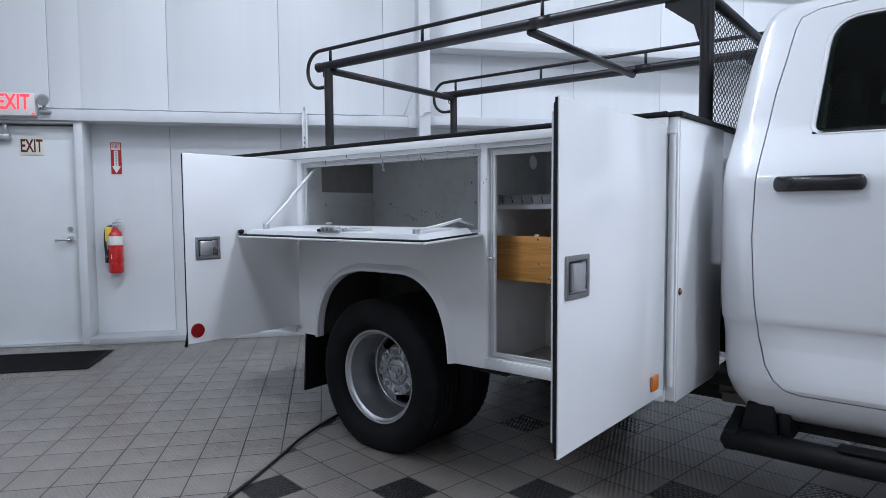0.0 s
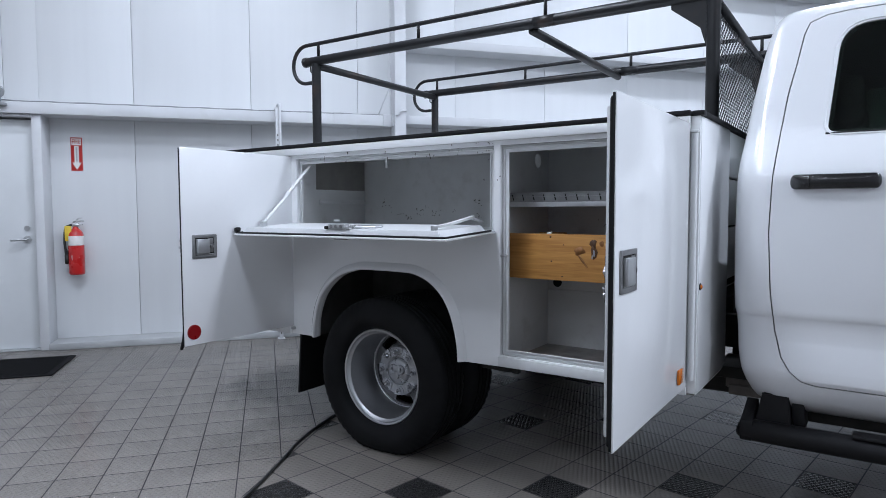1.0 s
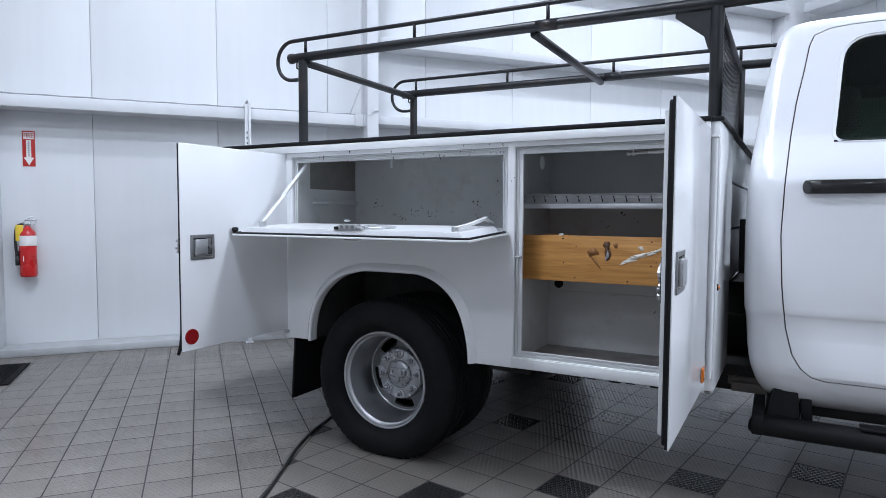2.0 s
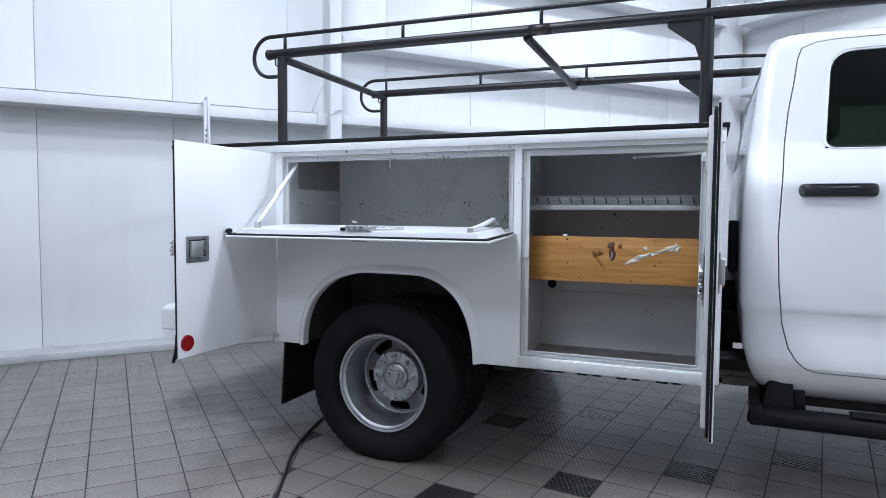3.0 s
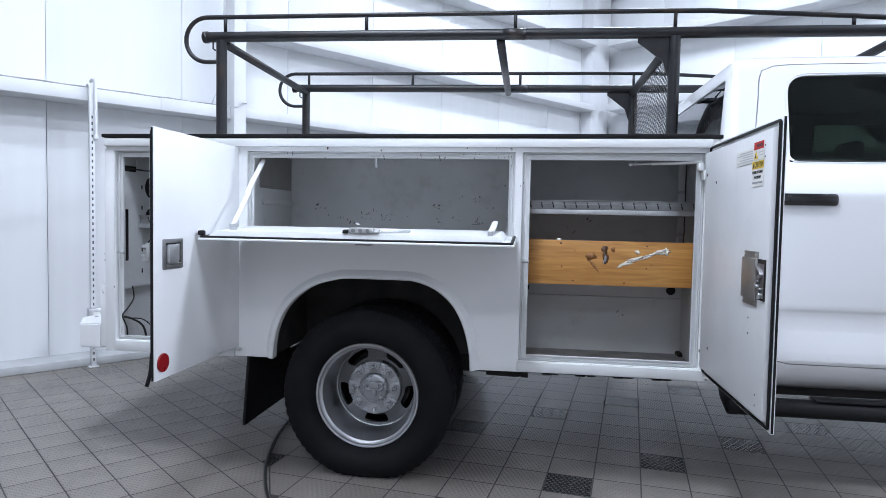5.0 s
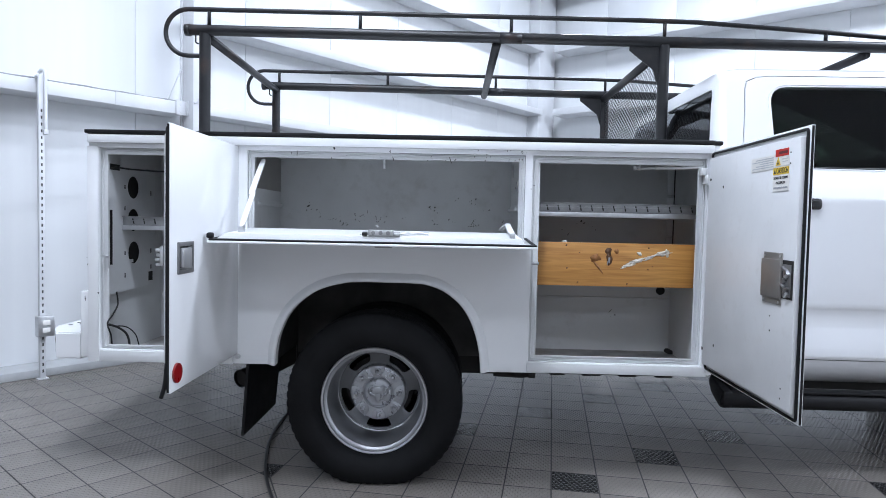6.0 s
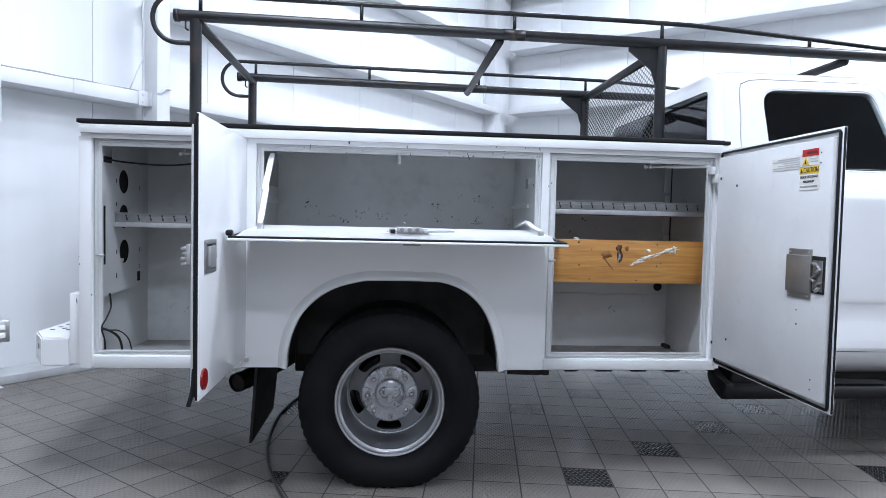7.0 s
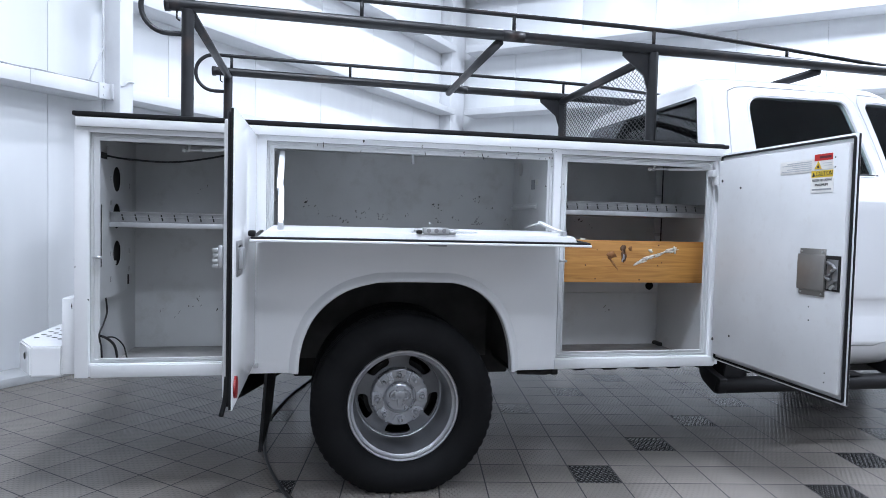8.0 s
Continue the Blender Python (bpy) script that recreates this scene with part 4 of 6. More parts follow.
# ---- compartment doors ----
def swing_door(x, y_hinge, y_edge, z0, z1, latch_y, latch_z, latch_w, latch_h, pan_in):
    """A compartment door standing open square to the body: outer skin towards the cab, inner pan towards the tail."""
    skin = part("compartment_door", one_box((x - 0.006, y_edge, z0), (x + 0.006, y_hinge, z1), 0.003), M_BODY, truck, "open white steel compartment door")
    pan = bmesh.new()
    box(pan, (x - 0.030, y_edge + pan_in, z0 + 0.035), (x - 0.0065, y_hinge - 0.012, z1 - 0.035), 0.006)
    part("inner_pan", pan, M_FRAME, skin)
    seal = bmesh.new()
    loop = rounded([(y_edge + 0.010, z0 + 0.014), (y_hinge - 0.006, z0 + 0.014), (y_hinge - 0.006, z1 - 0.014), (y_edge + 0.010, z1 - 0.014)], 0.01, 3)
    tube(seal, [(x - 0.0115, a, b) for a, b in loop], 0.0052, 8, closed=True)
    box(seal, (x - 0.0055, y_edge - 0.0025, z0 + 0.004), (x + 0.0015, y_edge + 0.0005, z1 - 0.004))
    part("door_seal", seal, M_TRIM, skin, "black rubber door seal")
    hinge = bmesh.new()
    tube(hinge, [(x - 0.004, y_hinge + 0.004, z0 + 0.01), (x - 0.004, y_hinge + 0.004, z1 - 0.01)], 0.006, 10)
    for k in range(12):
        z = z0 + 0.03 + k * (z1 - z0 - 0.06) / 11
        tube(hinge, [(x - 0.004, y_hinge + 0.004, z), (x - 0.004, y_hinge + 0.004, z + 0.004)], 0.0068, 10)
    part("hinge", hinge, M_LOCKER, skin)
    y0, y1 = latch_y, latch_y + latch_w
    za, zb = latch_z, latch_z + latch_h
    frame_bm = sheet(rounded([(y0, za), (y1, za), (y1, zb), (y0, zb)], 0.006, 3), [[(y0 + 0.016, za + 0.016), (y1 - 0.016, za + 0.016), (y1 - 0.016, zb - 0.016), (y0 + 0.016, zb - 0.016)]],
                     lambda a, b: (x + 0.0062, a, b), (0.006, 0, 0), 0.0015)
    part("latch_bezel", frame_bm, M_BEZEL, skin, "dull metal latch surround")
    part("latch_dish", one_box((x + 0.0062, y0 + 0.016, za + 0.016), (x + 0.0085, y1 - 0.016, zb - 0.016)), M_DARK, skin)
    pd = bmesh.new()
    box(pd, (x + 0.009, y0 + 0.019, za + 0.024), (x + 0.026, y0 + 0.019 + latch_w * 0.50, zb - 0.022), 0.004)
    box(pd, (x + 0.009, y0 + 0.020, za + 0.0175), (x + 0.014, y1 - 0.020, za + 0.0235), 0.002)
    part("paddle", pd, M_PADDLE, skin, "satin silver paddle handle")
    kd = bmesh.new()
    box(kd, (x + 0.0087, y0 + 0.022 + latch_w * 0.50, za + 0.03), (x + 0.0105, y1 - 0.019, zb - 0.019), 0.001)
    disc(kd, (x + 0.014, y1 - 0.030, (za + zb) / 2), 0.010, (1, 0, 0), 0.010)
    box(kd, (x + 0.0185, y1 - 0.032, (za + zb) / 2 - 0.008), (x + 0.0205, y1 - 0.028, (za + zb) / 2 + 0.008))
    part("lock", kd, M_BEZEL, skin)
    return skin


rear_door = swing_door(-2.587, 2.895, 2.192, 0.592, 1.556, 2.244, 1.016, 0.138, 0.118, 0.024)
front_door = swing_door(-0.418, 2.862, 2.072, 0.575, 1.570, 2.105, 1.014, 0.140, 0.124, 0.018)
rf = bmesh.new()
disc(rf, (-2.580, 2.243, 0.657), 0.037, (1, 0, 0), 0.012, 32)
part("reflector", rf, M_RED, rear_door, "round red reflector")
keeper = part("latch_piece", one_box((-2.632, 2.215, 1.05), (-2.6175, 2.262, 1.12), 0.004), M_STEEL, rear_door, "zinc latch mechanism")
for dz, dy in [(0.0, 0.0), (0.018, -0.006), (0.034, 0.004), (0.052, -0.003)]:
    part("latch_finger", one_box((-2.650, 2.222 + dy, 1.047 + dz), (-2.632, 2.247 + dy, 1.059 + dz), 0.003), M_STEEL, keeper)
sealtail = bmesh.new()
tube(sealtail, smooth_line([(-2.600, 2.206, 0.70), (-2.604, 2.202, 0.63), (-2.616, 2.196, 0.575)], 5), 0.008, 8)
part("loose_seal", sealtail, M_TRIM, rear_door, "loose end of the black seal")
ab = bmesh.new()
box(ab, (-0.4115, 2.735, 0.613), (-0.402, 2.797, 0.668), 0.006)
part("side_marker", ab, M_AMBER, front_door, "amber side reflector")
XI = -0.4485                                         # inner face of the front door
cover = box(one_box((XI - 0.010, 2.168, 0.985), (XI - 0.0005, 2.305, 1.122), 0.003), (XI - 0.004, 2.168, 0.964), (XI - 0.0005, 2.298, 1.145), 0.002)
cover = part("latch_cover", cover, M_PLATE_SHADOW, front_door, "bent dull steel latch cover")
for y, z in [(2.182, 1.133), (2.287, 1.133), (2.182, 0.974), (2.287, 0.974)]:
    part("rivet", disc(bmesh.new(), (XI - 0.005, y, z), 0.004, (1, 0, 0), 0.003, 10), M_STEEL, cover)
pocket = part("latch_pocket", one_box((XI - 0.002, 2.098, 0.99), (XI - 0.0004, 2.167, 1.122)), M_DARK, front_door)
rnd_l = random.Random(4)
for k in range(9):
    y, z = 2.118 + 0.034 * rnd_l.random(), 1.005 + 0.011 * k
    bit = one_box((-0.006, -0.012, -0.005), (0.006, 0.012, 0.005), 0.003, 2, Matrix.Translation((XI - 0.009, y, z)) @ Matrix.Rotation(rnd_l.uniform(-0.9, 0.9), 4, "X"))
    part("latch_piece", bit, M_BEZEL if k % 3 else M_STEEL, pocket)
part("latch_plate", one_box((XI - 0.004, 2.108, 0.998), (XI - 0.0022, 2.160, 1.108), 0.001), M_BEZEL, pocket)
for y, z, r in [(2.847, 0.681, 0.008), (2.723, 0.717, 0.006), (2.82, 1.438, 0.007), (2.685, 1.399, 0.006), (2.245, 0.918, 0.003), (2.242, 0.866, 0.0035),
                (2.15, 0.68, 0.003), (2.151, 0.645, 0.003), (2.147, 1.487, 0.003), (2.147, 1.451, 0.003)]:
    part("screw_hole", disc(bmesh.new(), (XI - 0.0008, y, z), r, (1, 0, 0), 0.0012, 12), M_CHIP, front_door)


def sticker_text(text, size, y, z, width):
    return words(text, size, Matrix.Translation((XI - 0.0024, y, z)) @ pose(0, 0, 0, 90, 0, -90), 0.0004, width)


notice = part("notice_label", one_box((XI - 0.0014, 2.250, 1.440), (XI - 0.0002, 2.434, 1.490)), M_PAPER, front_door, "white notice label")
lines = bmesh.new()
for k in range(5):
    box(lines, (XI - 0.0024, 2.262, 1.447 + k * 0.0078), (XI - 0.0016, 2.424 - 0.03 * (k % 3), 1.4505 + k * 0.0078))
part("small_print", lines, M_PALEINK, notice)
warn = part("warning_label", one_box((XI - 0.0014, 2.156, 1.447), (XI - 0.0002, 2.2495, 1.506)), M_PAPER, front_door, "white warning label with a red band")
part("red_band", one_box((XI - 0.0024, 2.158, 1.480), (XI - 0.0016, 2.248, 1.505)), M_REDINK, warn)
part("heading", one_box((XI - 0.0030, 2.165, 1.488), (XI - 0.0025, 2.222, 1.497)), M_MAROON, warn)
part("triangle", sheet([(2.247, 1.449), (2.210, 1.449), (2.2285, 1.479)], [], lambda a, b: (XI - 0.0024, a, b), (0.0008, 0, 0)), M_YELLOW, warn)
part("symbol", sheet([(2.234, 1.453), (2.223, 1.453), (2.2285, 1.468)], [], lambda a, b: (XI - 0.0030, a, b), (0.0005, 0, 0)), M_INK, warn)
part("small_print", box(one_box((XI - 0.0024, 2.162, 1.468), (XI - 0.0016, 2.204, 1.471)), (XI - 0.0024, 2.162, 1.459), (XI - 0.0016, 2.198, 1.462)), M_PALEINK, warn)
caut = part("caution_label", one_box((XI - 0.0014, 2.152, 1.359), (XI - 0.0002, 2.263, 1.444)), M_PAPER, front_door, "white and yellow caution label")
part("yellow_band", one_box((XI - 0.0020, 2.154, 1.417), (XI - 0.0015, 2.261, 1.442)), M_YELLOW, caut)
part("letters", sticker_text("CAUTION", 0.026, 2.197, 1.4295, 0.080), M_INK, caut)
part("symbol", sheet([(2.257, 1.421), (2.241, 1.421), (2.249, 1.437)], [], lambda a, b: (XI - 0.0026, a, b), (0.0005, 0, 0)), M_INK, caut)
part("letters", sticker_text("FLOOR TIE DOWN", 0.0135, 2.2075, 1.405, 0.094), M_INK, caut)
part("letters", sticker_text("MAXIMUM", 0.0135, 2.2075, 1.388, 0.060), M_INK, caut)
part("small_print", one_box((XI - 0.0022, 2.160, 1.368), (XI - 0.0016, 2.255, 1.374)), M_GREYINK, caut)

# fold-down door of the long compartment
DX0, DX1 = -2.566, -1.247


def flap_box(x0, x1, d0, d1, h0, h1, bevel=0.003):
    m = Matrix(((1, 0, 0, 0), (0, -math.cos(radians(3.0)), 0, SIDE - 0.006), (0, -math.sin(radians(3.0)), 1, 1.150), (0, 0, 0, 1)))
    bm = one_box((x0, d0, h0), (x1, d1, h1), bevel, 2, None)
    bm.transform(m)
    bmesh.ops.recalc_face_normals(bm, faces=bm.faces[:])
    return bm


def flap_point(x, d, h):
    return (x, SIDE - 0.006 - d * math.cos(radians(3.0)), 1.150 - d * math.sin(radians(3.0)) + h)


flap = part("fold_down_door", flap_box(DX0, DX1, 0.0, 0.405, -0.005, 0.005), M_BODY, truck, "white fold-down compartment door lying open")
pan_bm = bmesh.new()
lowp = [pan_bm.verts.new(flap_point(x, d, 0.0056)) for x, d in ((DX0 + 0.020, 0.012), (DX1 - 0.045, 0.012), (DX1 - 0.045, 0.376), (DX0 + 0.020, 0.376))]
topp = [pan_bm.verts.new(flap_point(x, d, 0.034)) for x, d in ((DX0 + 0.058, 0.030), (DX1 - 0.062, 0.030), (DX1 - 0.062, 0.366), (DX0 + 0.058, 0.366))]
pan_bm.faces.new(lowp)
pan_bm.faces.new(topp)
for k in range(4):
    pan_bm.faces.new((lowp[k], lowp[(k + 1) % 4], topp[(k + 1) % 4], topp[k]))
bmesh.ops.recalc_face_normals(pan_bm, faces=pan_bm.faces[:])
bmesh.ops.bevel(pan_bm, geom=pan_bm.edges[:], offset=0.003, segments=2, affect="EDGES")
part("inner_pan", pan_bm, M_FRAME, flap, "scuffed white inner pan")
part("door_seal", flap_box(DX0 + 0.004, DX1 - 0.004, 0.379, 0.402, 0.0055, 0.013, 0.003), M_TRIM, flap, "black rubber door seal")
part("door_seal", flap_box(DX0 + 0.004, DX0 + 0.018, 0.03, 0.378, 0.0055, 0.013, 0.003), M_TRIM, flap)
part("door_seal", flap_box(DX1 - 0.018, DX1 - 0.004, 0.03, 0.378, 0.0055, 0.013, 0.003), M_TRIM, flap)
part("bumper_stop", flap_box(DX0 - 0.006, DX0 + 0.022, 0.375, 0.402, 0.013, 0.036, 0.008), M_TRIM, flap, "black rubber stop")
latch = part("latch_plate", flap_box(-1.925, -1.825, 0.338, 0.374, 0.0345, 0.058, 0.003), M_STEEL, flap, "zinc latch mechanism")
part("latch_plate", flap_box(-1.965, -1.790, 0.300, 0.337, 0.0345, 0.038, 0.002), M_STEEL, flap)
for x in (-1.905, -1.875, -1.845):
    part("latch_boss", disc(bmesh.new(), flap_point(x, 0.3745, 0.047), 0.0085, (0, -1, 0.05), 0.006, 14), M_BEZEL, latch)
lever = flap_box(-0.006, 0.006, 0.33, 0.366, 0.0, 0.006, 0.002)
lever.transform(Matrix.Translation((-1.897, 0, 0.070)) @ Matrix.Translation((0, 2.54, 1.13)) @ Matrix.Rotation(radians(35), 4, "Y") @ Matrix.Translation((0, -2.54, -1.13)))
part("lever", lever, M_STEEL, latch)
part("latch_stop", flap_box(-1.950, -1.930, 0.352, 0.376, 0.0345, 0.048, 0.003), M_DARK, flap)
part("latch_stop", flap_box(-1.822, -1.797, 0.350, 0.374, 0.0345, 0.047, 0.003), M_STEEL, flap)
for x, d, h in ((-1.944, 0.33, 0.010), (-1.86, 0.326, 0.016), (-1.812, 0.328, 0.012), (-1.79, 0.312, 0.008)):
    part("latch_piece", flap_box(x - 0.012, x + 0.012, d - 0.012, d + 0.012, 0.0385, 0.0385 + h, 0.003), M_STEEL, latch)
rod_line = smooth_line([flap_point(-1.83, 0.33, 0.041), flap_point(-1.76, 0.318, 0.041), flap_point(-1.70, 0.290, 0.041), flap_point(-1.695, 0.262, 0.041), flap_point(-1.75, 0.245, 0.041), flap_point(-1.86, 0.24, 0.041)], 6)
part("latch_bar", tube(bmesh.new(), rod_line, 0.005, 8), M_STEEL, flap)
part("keyway", flap_box(-1.90, -1.83, 0.32, 0.365, -0.0145, -0.0055, 0.002), M_BEZEL, flap)
piano = bmesh.new()
tube(piano, [(DX0 + 0.01, SIDE - 0.006, 1.150), (DX1 - 0.01, SIDE - 0.006, 1.150)], 0.007, 10)
part("hinge", piano, M_FRAME, flap)


def sleeve(pts, r, coil):
    bm = bmesh.new()
    line = smooth_line(pts, 24)
    tube(bm, line, [r * (1 + coil * (0.5 + 0.5 * math.sin(i * 2.1))) for i in range(len(line))], 10)
    return bm


def flat_bar(p, q, t, w, bow=0.0):
    """A flat steel bar between two points: w wide along x, t thick in the plane of its swing."""
    p, q = Vector(p), Vector(q)
    d = (q - p).normalized()
    u = Vector((1, 0, 0)).cross(d).normalized()
    bm = bmesh.new()
    rows = []
    for k in range(9):
        f = k / 8
        c = p.lerp(q, f) + u * bow * math.sin(math.pi * f)
        hw = w / 2 * (0.72 if k in (0, 8) else 1.0)
        rows.append([bm.verts.new(c + u * a * t / 2 + Vector((b * hw, 0, 0))) for a, b in ((-1, -1), (1, -1), (1, 1), (-1, 1))])
    for m, n in zip(rows, rows[1:]):
        for k in range(4):
            bm.faces.new((m[k], m[(k + 1) % 4], n[(k + 1) % 4], n[k]))
    bm.faces.new(rows[0][::-1])
    bm.faces.new(rows[-1])
    bmesh.ops.recalc_face_normals(bm, faces=bm.faces[:])
    return bm


stay = part("stay_arm", flat_bar((-2.480, 2.940, 1.499), (-2.479, 2.755, 1.328), 0.010, 0.024), M_FRAME, flap, "white painted folding stay, pulled straight")
part("stay_link", flat_bar((-2.473, 2.775, 1.345), (-2.463, 2.592, 1.190), 0.008, 0.021), M_FRAME, stay)
for p in ((-2.4815, 2.925, 1.469), (-2.4695, 2.762, 1.334), (-2.4595, 2.604, 1.200)):
    part("rivet", disc(bmesh.new(), p, 0.0055, (1, 0, 0), 0.008, 12), M_STEEL, stay)
part("stay_end", one_box((-2.474, 2.572, 1.166), (-2.452, 2.604, 1.196), 0.004), M_STEEL, flap)
stay = part("stay_arm", flat_bar((-1.345, 2.545, 1.180), (-1.342, 2.840, 1.221), 0.010, 0.024, -0.004), M_FRAME, flap, "white painted folding stay, folded down")
part("stay_link", flat_bar((-1.350, 2.826, 1.218), (-1.366, 2.965, 1.193), 0.008, 0.020), M_FRAME, stay)
for p in ((-1.3385, 2.832, 1.220), (-1.3405, 2.560, 1.183), (-1.3655, 2.955, 1.196)):
    part("rivet", disc(bmesh.new(), p, 0.0055, (1, 0, 0), 0.010, 12), M_STEEL, stay)
part("stay_end", one_box((-1.356, 2.528, 1.158), (-1.334, 2.556, 1.186), 0.004), M_STEEL, flap)
# gas struts under the roof of the two tall compartments, ending at their doors
for xa, xb, zs in [(-0.745, -0.455, 1.494), (-2.887, -2.628, 1.490)]:
    xm = xa + (xb - xa) * 0.30
    strut = part("door_strut", sleeve([(xm, 2.950, zs + 0.002), ((xm + xb) / 2, 2.930, zs + 0.004), (xb, 2.905, zs + 0.007)], 0.0080, 0.12), M_FRAME, truck, "white sleeved door strut")
    part("rod", tube(bmesh.new(), [(xa + 0.008, 2.965, zs), (xm + 0.005, 2.9498, zs + 0.002)], 0.0052, 10), M_FRAME, strut)
    eye = bmesh.new()
    bmesh.ops.create_uvsphere(eye, u_segments=12, v_segments=8, radius=0.0095, matrix=Matrix.Translation((xa, 2.966, zs)))
    part("strut_eye", eye, M_FRAME, strut)
    part("strut_bracket", one_box((xa + 0.018, 2.957, zs - 0.008), (xa + 0.024, 2.975, 1.524), 0.002), M_FRAME, truck)
part("door_bracket", box(one_box((-0.475, 2.86, 1.46), (-0.452, 2.90, 1.495), 0.004), (-0.458, 2.84, 1.42), (-0.4495, 2.895, 1.46), 0.002), M_FRAME, truck)
pins = bmesh.new()
box(pins, (-1.932, 2.908, 1.514), (-1.896, 2.936, 1.520), 0.002)
tube(pins, [(-1.914, 2.925, 1.516), (-1.914, 2.925, 1.474)], 0.0065, 10)
disc(pins, (-1.914, 2.925, 1.472), 0.008, (0, 0, 1), 0.008, 12)
part("striker_pin", pins, M_STEEL, service_body)
for px, pz in [(-1.212, 1.045), (-3.205, 1.035)]:
    pb = bmesh.new()
    tube(pb, [(px - 0.012, SIDE - 0.004, pz), (px + 0.022, SIDE - 0.004, pz)], 0.006, 10)
    tube(pb, [(px, SIDE - 0.004, pz), (px, SIDE + 0.0225, pz)], 0.005, 8)
    part("striker_pin", pb, M_STEEL, service_body)


# ---- compartment fittings ----
def grow(bm, other):
    """Adds another bmesh's faces to this one."""
    vs = {v: bm.verts.new(v.co) for v in other.verts}
    for f in other.faces:
        bm.faces.new([vs[v] for v in f.verts])
    other.free()


def slotted_shelf(x0, x1, z0, y0, depth, first):
    sh = part("shelf", box(one_box((x0, y0, z0), (x1, y0 + 0.003, z0 + 0.022), 0.001), (x0, y0 + 0.003, z0), (x1, y0 + depth, z0 + 0.003)), M_STEEL, service_body, "zinc-coated slotted shelf")
    back = bmesh.new()
    box(back, (x0, y0 + 0.012, z0 + 0.022), (x1, y0 + 0.0145, z0 + 0.066), 0.001)
    box(back, (x0, y0, z0 + 0.062), (x1, y0 + 0.0125, z0 + 0.066), 0.001)
    box(back, (x0, y0 + 0.008, z0 + 0.0445), (x1, y0 + 0.0122, z0 + 0.0475), 0.001)
    part("shelf_lip", back, M_SHELF, sh)
    sl_ = bmesh.new()
    n = int((x1 - first) / 0.053)
    for k in range(n):
        xx = first + k * 0.053
        slot = one_box((-0.0028, y0 + 0.0105, -0.0135), (0.0028, y0 + 0.0118, 0.0135), 0.0005)
        slot.transform(Matrix.Translation((xx, 0, z0 + 0.043)) @ Matrix.Rotation(radians(-14), 4, "Y"))
        grow(sl_, slot)
    part("slots", sl_, M_DARK, sh, kind="stuff")
    return sh


slotted_shelf(-1.266, -0.392, 1.264, 3.025, 0.44, -1.243)
slotted_shelf(-3.2010, -2.632, 1.156, 3.030, 0.43, -3.150)
BOARD_Y = 3.0205                                     # front of the pine board
board = part("wooden_panel", one_box((-1.266, BOARD_Y, 0.934), (-0.392, BOARD_Y + 0.019, 1.142), 0.003), M_WOOD, truck, "varnished pine board with knots and white scuffs")
part("wooden_base", one_box((-1.266, BOARD_Y + 0.0195, 0.937), (-0.392, 3.46, 0.954), 0.002), M_WOOD, board)
part("wooden_end", one_box((-0.87, 3.40, 0.955), (-0.63, 3.42, 1.128), 0.002), M_WOOD, board)
part("wooden_end", one_box((-1.264, 3.36, 0.955), (-1.12, 3.38, 1.136), 0.002), M_WOOD, board)
part("staple", one_box((-1.064, BOARD_Y + 0.002, 1.140), (-1.042, BOARD_Y + 0.016, 1.151), 0.002), M_PAPER, board)


def blot(bm, cx, cz, rx, rz, seed, y, n=14, a=0.0):
    rnd = random.Random(seed)
    pts = []
    for i in range(n):
        t = i * math.tau / n
        k = rnd.uniform(0.65, 1.15)
        px, pz = math.cos(t) * rx * k, math.sin(t) * rz * k
        pts.append((cx + px * math.cos(a) - pz * math.sin(a), cz + px * math.sin(a) + pz * math.cos(a)))
    top = [bm.verts.new((p, y, q)) for p, q in pts]
    low = [bm.verts.new((p, y + 0.0009, q)) for p, q in pts]
    bm.faces.new(top)
    for i in range(n):
        bm.faces.new((top[i], low[i], low[(i + 1) % n], top[(i + 1) % n]))


for k, (x, z, rx, rz) in enumerate([(-0.842, 1.100, 0.017, 0.024), (-0.838, 1.062, 0.015, 0.032), (-0.652, 1.122, 0.0045, 0.0045), (-0.653, 1.020, 0.0045, 0.0045), (-1.043, 1.128, 0.005, 0.005),
                                   (-1.039, 1.019, 0.0045, 0.0045), (-0.980, 1.094, 0.0045, 0.0035), (-0.751, 0.948, 0.006, 0.004), (-0.632, 1.035, 0.003, 0.004), (-0.985, 0.952, 0.006, 0.003)]):
    kn = bmesh.new()
    blot(kn, x, z, rx, rz, 1 + k, BOARD_Y - 0.0012 - 0.00004 * k, 14 if rx > 0.01 else 8, 0.1)
    part("knot", kn, M_KNOT, board)
M_BURN = surface("brown_mark", (0.27, 0.115, 0.036), 0.6, vary=0.2, scale=60)
kn2 = bmesh.new()
blot(kn2, -0.902, 1.070, 0.026, 0.022, 30, BOARD_Y - 0.0010, 16)
for k in range(9):
    blot(kn2, -0.905 + 0.0045 * k, 1.046 - 0.0058 * k, 0.008 - 0.0006 * k, 0.007, 31 + k, BOARD_Y - 0.00105 - 0.00002 * k, 9)
part("burn_mark", kn2, M_BURN, board)
kn2 = bmesh.new()
blot(kn2, -0.806, 1.104, 0.013, 0.014, 44, BOARD_Y - 0.0010, 12)
part("burn_mark", kn2, M_BURN, board)
worn = bmesh.new()
blot(worn, -0.838, 1.062, 0.006, 0.016, 60, BOARD_Y - 0.0018, 10)
blot(worn, -0.846, 1.044, 0.004, 0.010, 61, BOARD_Y - 0.0019, 8)
part("worn_patch", worn, M_GREYINK, board)
sc = bmesh.new()
